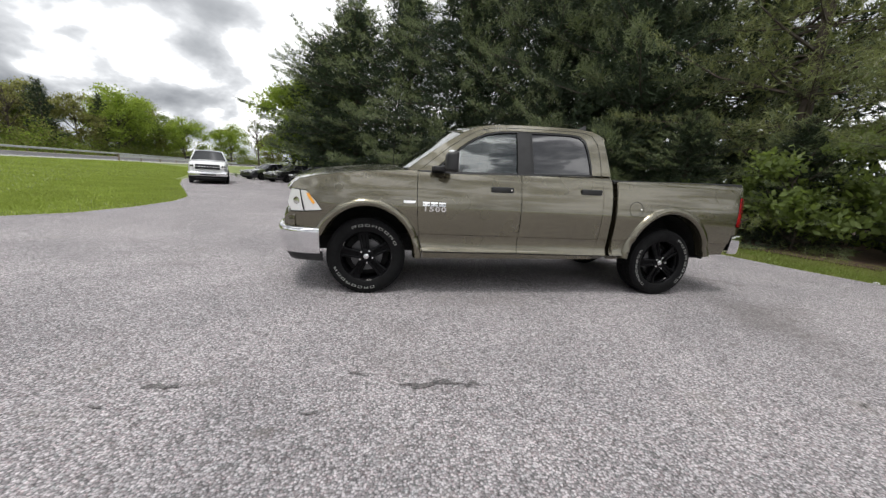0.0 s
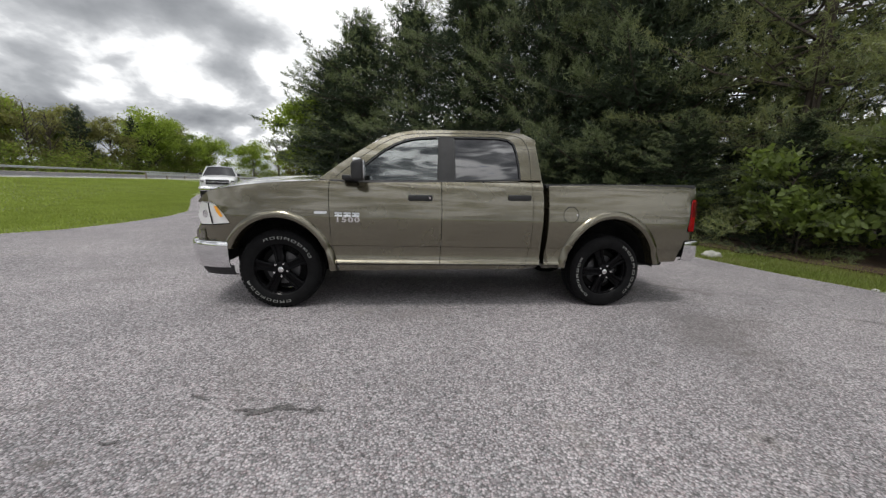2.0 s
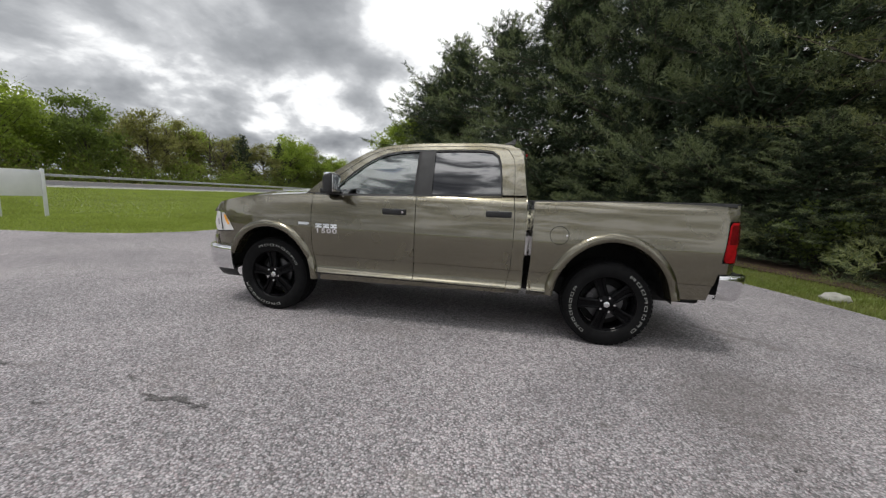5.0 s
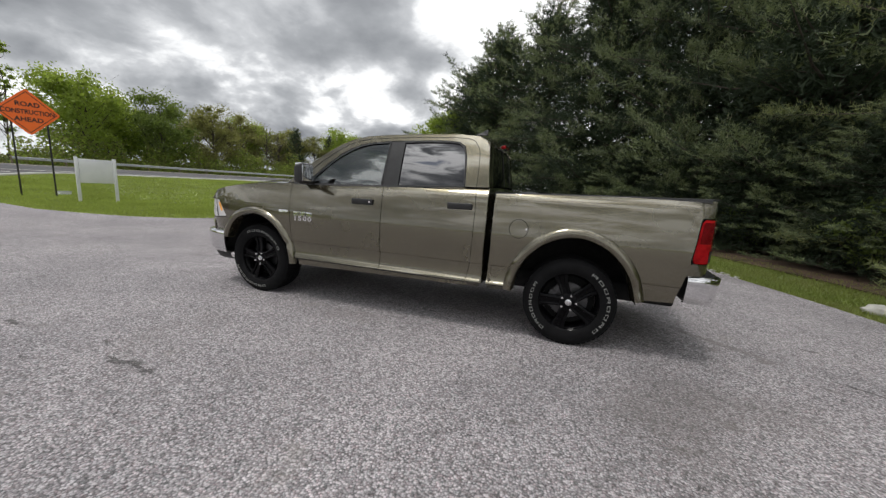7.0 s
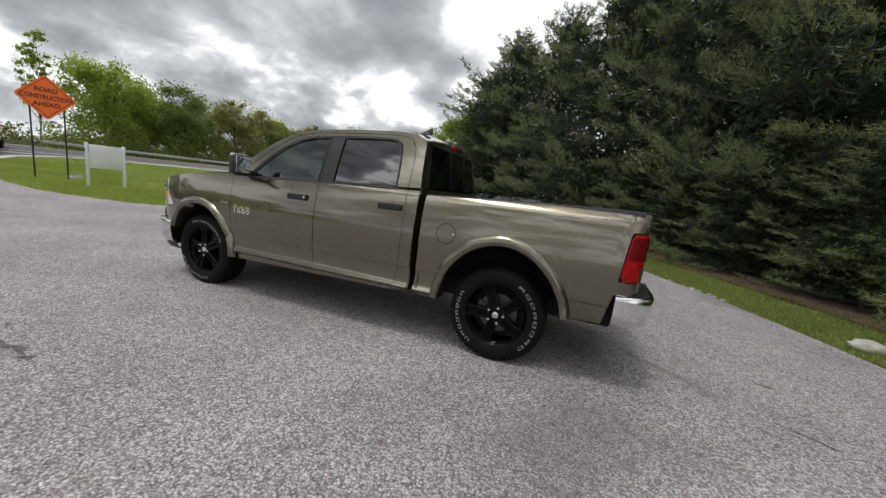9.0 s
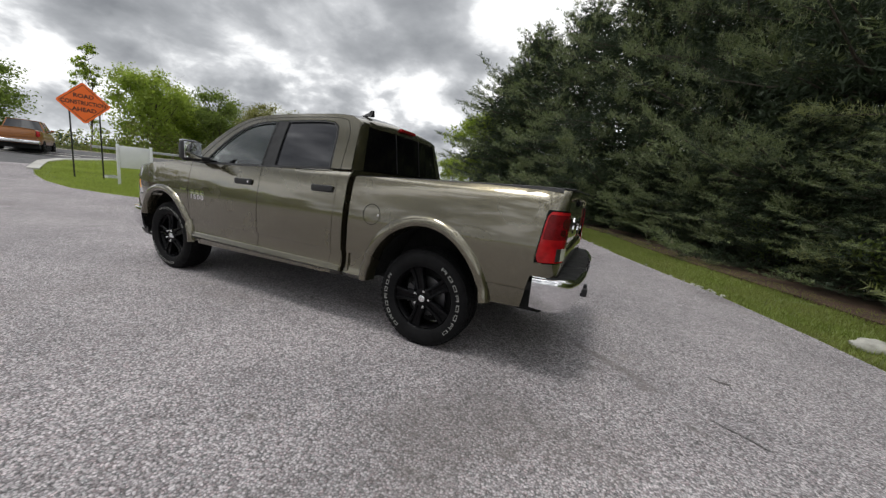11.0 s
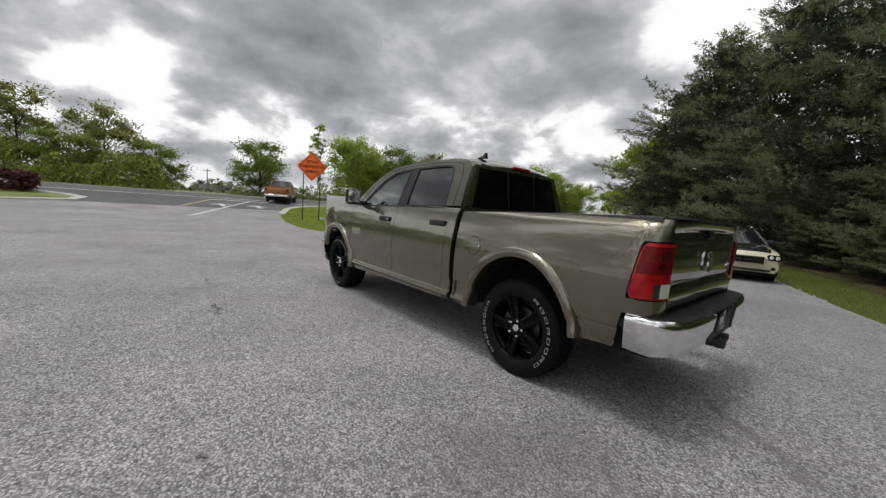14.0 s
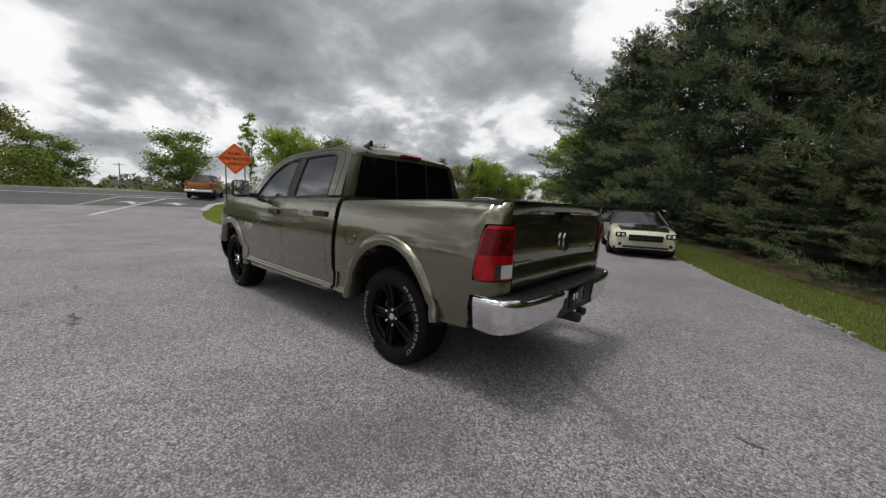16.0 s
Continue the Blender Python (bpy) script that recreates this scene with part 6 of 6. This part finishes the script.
def leaf_quads(c, size, rng, flat=0.0):
    """Loose folded leaves: a diamond at each point."""
    n = len(c)
    u = unit(rng.normal(size=(n, 3)))
    w = rng.normal(size=(n, 3))
    w[:, 2] *= 1 - flat
    w = unit(np.cross(u, w))
    s = size * rng.uniform(0.6, 1.3, (n, 1))
    return np.stack([c - u * s, c + w * s * 0.55, c + u * s, c - w * s * 0.55], 1).reshape(-1, 3)


def pine(seed, h, r, base=0.3, per_m=28, name="pine_tree", label="tall dense dark green pine beside the lot", tips=0.40, upsweep=0.5, length=(0.10, 0.17), needles_each=12, width=0.017, fill=6800, shoot=0.22, tone="needle"):
    rng = np.random.default_rng(seed)
    root = empty(name, label, "tree", "pines along the verge")
    part("trunk", tube_bm([(0, 0, -0.2), (0.05, 0.02, h * 0.3), (0.0, 0.06, h * 0.65), (0.02, 0.0, h * 0.98)], [0.20, 0.16, 0.09, 0.02], 9), M["bark"], root)
    bmb = bmesh.new()
    C, Dn, tipf = [], [], []
    z = base
    while z < h * 0.985:
        u = z / h
        n = int(rng.integers(6, 9))
        a0 = rng.uniform(0, math.tau)
        prof = (1 - u ** 2.3) ** 0.8 * (0.97 + 0.03 * min(1, u / 0.15))
        for k in range(n):
            a = a0 + math.tau * k / n + rng.uniform(-0.25, 0.25)
            L = max(0.3, r * prof * rng.uniform(0.55, 1.24))
            el = radians(rng.uniform(-14, 26) + 30 * u * u)
            d = np.array([math.cos(a) * math.cos(el), math.sin(a) * math.cos(el), math.sin(el)])
            s = np.array([-math.sin(a), math.cos(a), 0.0])
            sag = rng.uniform(-0.03, 0.07) * L

            def along(t):
                return np.array([0, 0, z]) + d * L * t + np.array([0, 0, 1.0]) * (-sag * 4 * t * (1 - t) + upsweep * 0.35 * L * max(0, t - 0.6) ** 1.4)
            tube_bm([along(0.02), along(0.5), along(0.96)], [0.012 + 0.009 * L, 0.008 + 0.004 * L, 0.004], 4, bmb, cap=False)
            m = int(per_m * L * (0.7 + 0.5 * (1 - u)))
            t = rng.uniform(0.18, 1.0, m) ** 0.75
            off = rng.uniform(-1, 1, m) * (0.30 * L * (1.05 - t) + 0.10)
            up = rng.normal(0, 0.075, m) + 0.06
            for ti, oi, ui in zip(t, off, up):
                C.append(along(ti) + s * oi + d * abs(oi) * 0.35 + np.array([0, 0, ui]))
                Dn.append(d * 0.7 + s * np.sign(oi) * 0.4 * abs(oi) + np.array([0, 0, 0.55]))
                tipf.append(ti > 0.72)
        z += rng.uniform(0.42, 0.74) * (1.1 if u < 0.5 else 0.8)
    part("branch_wood", bmb, M["bark"], root)
    C, Dn, tipf = np.array(C), unit(np.array(Dn)), np.array(tipf)
    # bottle-brush shoots: needles set round a short axis, leaning forward
    c = np.repeat(C, needles_each, 0)
    dn = unit(np.repeat(Dn + rng.normal(0, 0.28, Dn.shape), needles_each, 0))
    n = len(c)
    rad = unit(np.cross(dn, rng.normal(size=(n, 3))))
    way = unit(dn * rng.uniform(0.35, 1.0, (n, 1)) + rad * 0.8)
    ln = rng.uniform(*length, (n, 1))
    b = c + dn * rng.uniform(-0.5, 0.9, (n, 1)) * shoot
    V = blades(b, b + way * ln, width, rng)
    idx = (np.repeat(tipf & (rng.uniform(size=len(C)) < tips * 2.2), needles_each)).astype(np.int32)
    # dense dark inside of the crown
    m = fill if name == "pine_tree" else 700
    q = np.repeat(rng.uniform(0.02, 0.93, m) ** 1.05, 6)
    ang = np.repeat(rng.uniform(0, math.tau, m), 6)
    rr = np.repeat(rng.uniform(0.03, 0.50, m) ** 0.8, 6) * r * (1 - q ** 2.3) ** 0.8
    cc = np.column_stack([np.cos(ang) * rr, np.sin(ang) * rr, base + q * (h - base)])
    wy = unit(rng.normal(size=cc.shape) + np.array([0, 0, 0.4]))
    V = np.concatenate([V, blades(cc, cc + wy * rng.uniform(0.16, 0.32, (len(cc), 1)), 0.060, rng)])
    idx = np.concatenate([idx, np.zeros(len(cc), np.int32)])
    cand = C[tipf & (rng.uniform(size=len(C)) < 0.13)] if name == "pine_tree" else C[:0]
    cand = np.repeat(cand, 2, 0) + rng.normal(0, 0.04, (2 * len(cand), 3))
    top = cand + np.column_stack([rng.normal(0, 0.02, (len(cand), 2)), rng.uniform(0.08, 0.17, len(cand))])
    V = np.concatenate([V, blades(cand, top, 0.020, rng)])
    idx = np.concatenate([idx, np.full(len(cand), 2, np.int32)])
    tris("crown", V, [M[tone], M["needletip"], M["candle"]], root, "clumps of soft pine needles with pale candles", idx=idx)
    return root


def broadleaf(seed, h, r, z0, leaf, n, mat, name, label, trunk=0.16, blobs=26, squash=1.0, group="", open_=0.0):
    """A tree with tapered trunk, forked limbs and an uneven crown of loose leaves."""
    rng = np.random.default_rng(seed)
    root = empty(name, label, "tree", group)
    ctr = np.array([0, 0, (h + z0) / 2])
    half = np.array([r, r, (h - z0) / 2])
    B = []
    while len(B) < blobs:
        p = rng.uniform(-1, 1, 3)
        if 0.25 < np.linalg.norm(p) < 0.86:
            p = p * np.array([1 - 0.25 * max(p[2], 0), 1 - 0.25 * max(p[2], 0), squash])
            B.append(ctr + half * p)
    B = np.array(B)
    part("trunk", tube_bm([(0, 0, -0.2), (rng.uniform(-0.1, 0.1), rng.uniform(-0.1, 0.1), z0 + 0.2), (rng.uniform(-0.3, 0.3), rng.uniform(-0.3, 0.3), (h + z0) / 2), (0, 0, h * 0.86)], [trunk, trunk * 0.8, trunk * 0.5, trunk * 0.12], 8), M["bark"], root)
    bm = bmesh.new()
    for p in B:
        s = np.array([0, 0, max(z0 * 0.7, p[2] - np.linalg.norm(p[:2]) * rng.uniform(0.7, 1.2) - 0.4)])
        mid = (s + p) / 2 + rng.normal(0, 0.12, 3) + np.array([0, 0, -0.1])
        tube_bm([s, mid, p], [trunk * 0.36, trunk * 0.2, trunk * 0.06], 5, bm, cap=False)
        for _ in range(4):
            q = p + rng.normal(0, r * 0.2, 3)
            tube_bm([mid * 0.3 + p * 0.7, q], [trunk * 0.1, trunk * 0.03], 3, bm, cap=False)
    part("limb_wood", bm, M["bark"], root)
    br = r * rng.uniform(0.30, 0.62, blobs) * (1 - 0.3 * open_)
    pick = rng.integers(0, blobs, n)
    dirs = unit(rng.normal(size=(n, 3)))
    rad = np.minimum(np.abs(rng.normal(0, 0.52, (n, 1))), rng.uniform(0.55, 0.84, (n, 1)))
    P = B[pick] + dirs * rad * br[pick][:, None] * np.array([1.1, 1.1, 0.8])
    tris("crown", leaf_quads(P, leaf, rng), mat, root, "loose leafy crown", per=4)
    return root


def put(ob, x, y, s, turn, sz=None, label=""):
    m = Matrix.Translation((x, y, lift(x))) @ Matrix.Rotation(radians(turn), 4, "Z") @ Matrix.Diagonal((s, s, sz or s, 1))
    o = copy_thing(ob, m)
    if label:
        o["label"] = label
    return o


def first(ob, x, y, s, turn, sz=None):
    ob.matrix_world = Matrix.Translation((x, y, lift(x))) @ Matrix.Rotation(radians(turn), 4, "Z") @ Matrix.Diagonal((s, s, sz or s, 1))
    return ob


PA, PB, PC = pine(11, 14.0, 4.7, base=0.2), pine(12, 13.5, 4.6, base=0.25), pine(13, 14.5, 4.5, base=0.5, per_m=15, tips=0.12, fill=500, tone="needlepale", label="tall open olive green pine beside the lot")
PL = pine(14, 13.8, 4.6, base=0.3, per_m=13, needles_each=7, width=0.038, length=(0.15, 0.25), fill=4200, label="dense dark green pine in the far part of the row")
PINES = [(PC, 12.6, 5.6, 1.02, 10), (PB, 10.9, 10.6, 1.1, 60), (PA, 8.9, 15.6, 1.08, 140), (PB, 6.0, 20.8, 1.35, 200), (PL, 1.9, 26.6, 1.36, 260), (PL, -2.6, 31.4, 1.25, 310), (PC, 13.9, 0.4, 1.0, 30), (PC, 15.8, -5.6, 1.0, 120),
         (PL, 15.8, 10.0, 1.15, 170), (PL, 12.8, 17.5, 1.15, 230), (PL, -6.0, 35.0, 1.1, 15)]
used = set()
for src, x, y, s, tn in PINES:
    tall = s if s < 1.2 and y < 30 else 0.82 * s
    if src.name not in used:
        used.add(src.name)
        first(src, x, y, s, tn, tall)
    else:
        put(src, x, y, s, tn, tall)

# low young pines in front of the row
for x, y, s, tn in ((10.9, 4.0, 0.30, 10), (9.9, 6.6, 0.34, 70), (8.9, 9.3, 0.36, 130), (7.9, 12.0, 0.33, 190), (6.6, 15.2, 0.36, 250), (4.8, 18.6, 0.34, 310)):
    put(PL, x, y, s, tn, 0.72 * s, "low young dark green pine on the verge")

# fresh green trees at the end of the pine row and saplings under it
BT = broadleaf(21, 10.5, 3.6, 1.2, 0.14, 20000, M["leaf"], "broadleaf_tree", "bright green spring tree behind the pines", group="broadleaf trees")
first(BT, -9.2, 36.2, 1.0, 0)
put(BT, -5.0, 39.5, 1.1, 80)
SAP = broadleaf(22, 2.9, 1.4, 0.3, 0.085, 2700, M["saplingleaf"], "sapling", "low leafy sapling under the pines", trunk=0.035, blobs=16, group="saplings under the pines")
first(SAP, 10.3, 3.4, 1.0, 0)
for x, y, s, tn in ((11.0, 1.2, 0.95, 60), (11.6, -0.8, 1.1, 130), (9.8, 6.2, 0.6, 200), (12.6, -3.0, 1.2, 250), (12.2, 2.6, 1.3, 300), (10.9, 4.6, 0.8, 40), (13.2, -1.2, 1.35, 80), (14.4, -4.4, 1.4, 10), (12.0, -2.2, 0.9, 330), (8.9, 9.6, 0.55, 20)):
    put(SAP, x, y, s, tn)

# woods beyond the highway
FT = [broadleaf(31, 12.0, 5.2, 0.8, 0.168, 14500, M["leaf"], "roadside_tree", "full light green tree beyond the highway", blobs=44, group="trees beyond the highway"),
      broadleaf(32, 11.5, 4.8, 0.8, 0.163, 13000, M["leaf2"], "roadside_tree", "mid green tree beyond the highway", blobs=40, group="trees beyond the highway"),
      broadleaf(33, 11.0, 4.6, 0.8, 0.146, 11800, M["leafolive"], "roadside_tree", "thinly leafed olive tree beyond the highway", blobs=40, group="trees beyond the highway", open_=0.6),
      broadleaf(34, 12.5, 1.9, 1.2, 0.12, 4200, M["leaf"], "roadside_tree", "slender sparse tree beyond the highway", trunk=0.10, blobs=46, group="trees beyond the highway", open_=1.3)]
BARE = broadleaf(35, 10.0, 2.6, 2.5, 0.16, 260, M["leafolive"], "bare_tree", "nearly bare tree in early spring", trunk=0.14, blobs=44, group="trees beyond the highway", open_=0.9)
SPR = pine(36, 10.5, 2.3, base=0.6, per_m=5, name="spruce", label="dark conifer beyond the highway", length=(0.3, 0.5), needles_each=10, width=0.05, tips=0.05, shoot=0.3)
SPR["group"] = "trees beyond the highway"
# kind, x, y, scale, turn, height scale
FAR = [(0, -51, 25, 1.0, 0, 1.0), (1, -50, 33, 1.0, 30, 1.0), (2, -50, 41, 1.05, 70, 1.0), (2, -52, 48, 1.0, 10, 1.0), (4, -51, 45, 1.0, 10, 1.0), (4, -50, 52, 1.0, 100, 1.05), (4, -51, 56, 1.0, 160, 1.0), (5, -50, 60, 1.0, 0, 1.0),
       (2, -50, 66, 1.0, 50, 0.9), (0, -49, 74, 1.15, 80, 1.1), (1, -50, 79, 1.1, 120, 1.1), (5, -49, 70, 0.9, 90, 1.0), (0, -43, 84, 0.95, 170, 0.8), (0, -36, 90, 0.9, 200, 0.8), (4, -26, 78, 1.1, 20, 1.1), (2, -28, 95, 0.9, 120, 0.8), (1, -18, 92, 0.9, 40, 0.9),
       (1, -53, 10.8, 0.95, 220, 0.80), (3, -53, 19.4, 1.0, 0, 1.12), (0, -56, 30, 1.0, 250, 0.9), (1, -58, 38, 1.0, 200, 0.9),
       (2, -55, -6, 1.05, 40, 0.9), (2, -56, -13, 1.1, 140, 0.98), (1, -53, -1.2, 0.85, 60, 0.55), (1, -52, -9, 0.8, 10, 0.55), (1, -53, -17, 1.0, 90, 0.7), (2, -54, -26, 1.2, 10, 1.0), (1, -52, -32, 1.0, 180, 0.9), (0, -54, -40, 1.0, 80, 0.9), (1, -54, -50, 1.1, 30, 1.0), (2, -58, 58, 1.0, 0, 1.0), (1, -60, 68, 1.1, 0, 1.0), (0, -60, 90, 1.0, 40, 1.0), (0, -56, 52, 1.0, 140, 0.95), (2, -55, 64, 1.1, 20, 1.0), (2, -50, 84, 1.1, 60, 1.0), (1, -52, 94, 1.1, 0, 1.0), (1, -60, 32, 1.0, 60, 0.8), (2, -60, 46, 1.1, 200, 0.95)]
KIND = FT + [BARE, SPR]
used = set()
for k, x, y, s, tn, sz in FAR:
    if k not in used:
        used.add(k)
        first(KIND[k], x, y, s, tn, sz)
    else:
        put(KIND[k], x, y, s, tn, sz)


def thicket(name, label, path, depth, height, n, leaf, mats, seed):
    """A long ragged bank of undergrowth, too dense to count."""
    rng = np.random.default_rng(seed)
    seg = np.array(path, float)
    i = rng.integers(0, len(seg) - 1, n)
    t = rng.uniform(0, 1, (n, 1))
    p = seg[i] * (1 - t) + seg[i + 1] * t
    along = np.cumsum(np.r_[0, np.linalg.norm(np.diff(seg, axis=0), axis=1)])[i] + t[:, 0] * 8
    hh = height * (0.62 + 0.25 * np.sin(along * 0.55 + seed) + 0.20 * np.sin(along * 1.43 + 2) + 0.12 * np.sin(along * 3.1))
    q = rng.uniform(0, 1, n) ** 1.15
    dep = rng.normal(0, depth * 0.35, n) * (1 - 0.45 * q)
    P = np.stack([p[:, 0] + dep, p[:, 1] + rng.normal(0, 0.5, n), q * hh], 1)
    P[:, 2] += np.array([lift(x) for x in P[:, 0]])
    o = tris(name, leaf_quads(P, leaf, rng), mats, per=4, idx=rng.integers(0, len(mats), n).astype(np.int32))
    return tagged(o, label, "undergrowth", kind="stuff")


thicket("roadside_thicket", "ragged green undergrowth beyond the highway", [(-48.5, y) for y in range(18, 104, 8)] + [(-40, 106), (-30, 104), (-16, 100)], 3.6, 4.4, 60000, 0.15, [M["leaf2"], M["leafolive"], M["leaf"]], 5)
thicket("roadside_thicket", "low green bushes under the trees beyond the highway", [(-49, y) for y in (-70, -60, -50, -40, -30, -22, -14, -7, -0.5)], 3.4, 4.4, 38000, 0.15, [M["leaf2"], M["leafolive"], M["leaf"]], 9)
thicket("roadside_thicket", "sparse low bushes beyond the junction", [(-52, 7), (-52, 13), (-51, 19)], 2.5, 0.9, 2200, 0.14, [M["needletip"], M["leafolive"]], 10)
thicket("distant_woods", "hazy distant wooded ridge", [(-160, y) for y in range(-200, 280, 20)] + [(-110, 280), (-50, 290), (20, 300)], 20, 6.0, 28000, 0.62, [M["needletip"], M["needle"], M["leafolive"]], 6)
thicket("pine_understorey", "dark leafy undergrowth behind the pines", [(17, -14), (16, -6), (15.5, 0), (15, 6), (13.5, 12), (11, 18), (7, 25), (2, 32)], 2.6, 3.4, 22000, 0.13, [M["leaf2"], M["needle"]], 7)

hedge = empty("barberry_hedge", "dark red clipped hedge in the corner bed", "hedge", at=pose(-27.0, -10.2, lift(-27.0)))
rng = np.random.default_rng(8)
P = rng.uniform(-1, 1, (5200, 3))
P = P / np.maximum(np.abs(P) ** 4, 1e-9).sum(1, keepdims=True) ** 0.25 * rng.uniform(0.75, 1.0, (5200, 1))
P = P * np.array([0.9, 3.0, 0.62]) + np.array([0, 0, 0.62])
tris("foliage", leaf_quads(P, 0.10, rng), M["redleaf"], hedge, "small dark red leaves", per=4)
bm = bmesh.new()
for k in range(14):
    y = -2.6 + k * 0.4
    tube_bm([(0, y, -0.05), (rng.uniform(-0.3, 0.3), y + rng.uniform(-0.2, 0.2), 0.8)], [0.02, 0.006], 4, bm, cap=False)
part("stems", bm, M["bark"], hedge)


def grass(name, label, n, seed, spot, height, width, mat):
    rng = np.random.default_rng(seed)
    xy = spot(rng, n)
    n = len(xy)
    z = np.array([lift(x) for x in xy[:, 0]]) - 0.03
    b = np.column_stack([xy, z])
    hgt = height * rng.uniform(0.5, 1.3, n)
    tip = b + np.column_stack([rng.normal(0, 0.4, n) * hgt, rng.normal(0, 0.4, n) * hgt, hgt])
    return tagged(tris(name, blades(b, tip, width, rng), mat, label="", per=3), label, "grass", kind="stuff")


def near_line(path, lo, hi, sign):
    seg = np.array(path, float)

    def spot(rng, n):
        w = np.linalg.norm(np.diff(seg, axis=0), axis=1)
        i = rng.choice(len(w), n, p=w / w.sum())
        t = rng.uniform(0, 1, (n, 1))
        d = unit(seg[i + 1] - seg[i])
        nrm = np.column_stack([d[:, 1], -d[:, 0]]) * sign
        return seg[i] * (1 - t) + seg[i + 1] * t + nrm * (rng.uniform(0, 1, (n, 1)) ** 1.15 * (hi - lo) + lo)
    return spot


grass("verge_grass", "short bright grass on the verge", 85000, 41, near_line(VERGE[1:11], 0.03, 2.5, 1), 0.075, 0.012, M["vergegrass"])
grass("lawn_edge_grass", "mown grass along the lawn's edge", 60000, 42, near_line(ISLAND[2:19], 0.05, 4.5, 1), 0.07, 0.022, M["grass"])


def lawn_spot(rng, n):
    p = np.column_stack([rng.uniform(-29.5, -7, n), rng.uniform(4, 46, n)])
    ex = np.interp(p[:, 1], [4, 6, 9, 10.6, 14, 23.4, 33, 46], [-9, -7.2, -7.0, -7.5, -9.3, -14.1, -17.6, -21.6])
    ey = np.interp(-p[:, 0], [6, 10, 12, 15, 20, 24, 26, 28.3, 30], [7, 4.0, 3.8, 4.1, 5.2, 6.8, 8.2, 11, 15])
    return p[(p[:, 0] < ex) & (p[:, 1] > ey)]


grass("lawn_grass", "broad mown lawn between drive and highway", 130000, 43, lawn_spot, 0.075, 0.05, M["grass"])
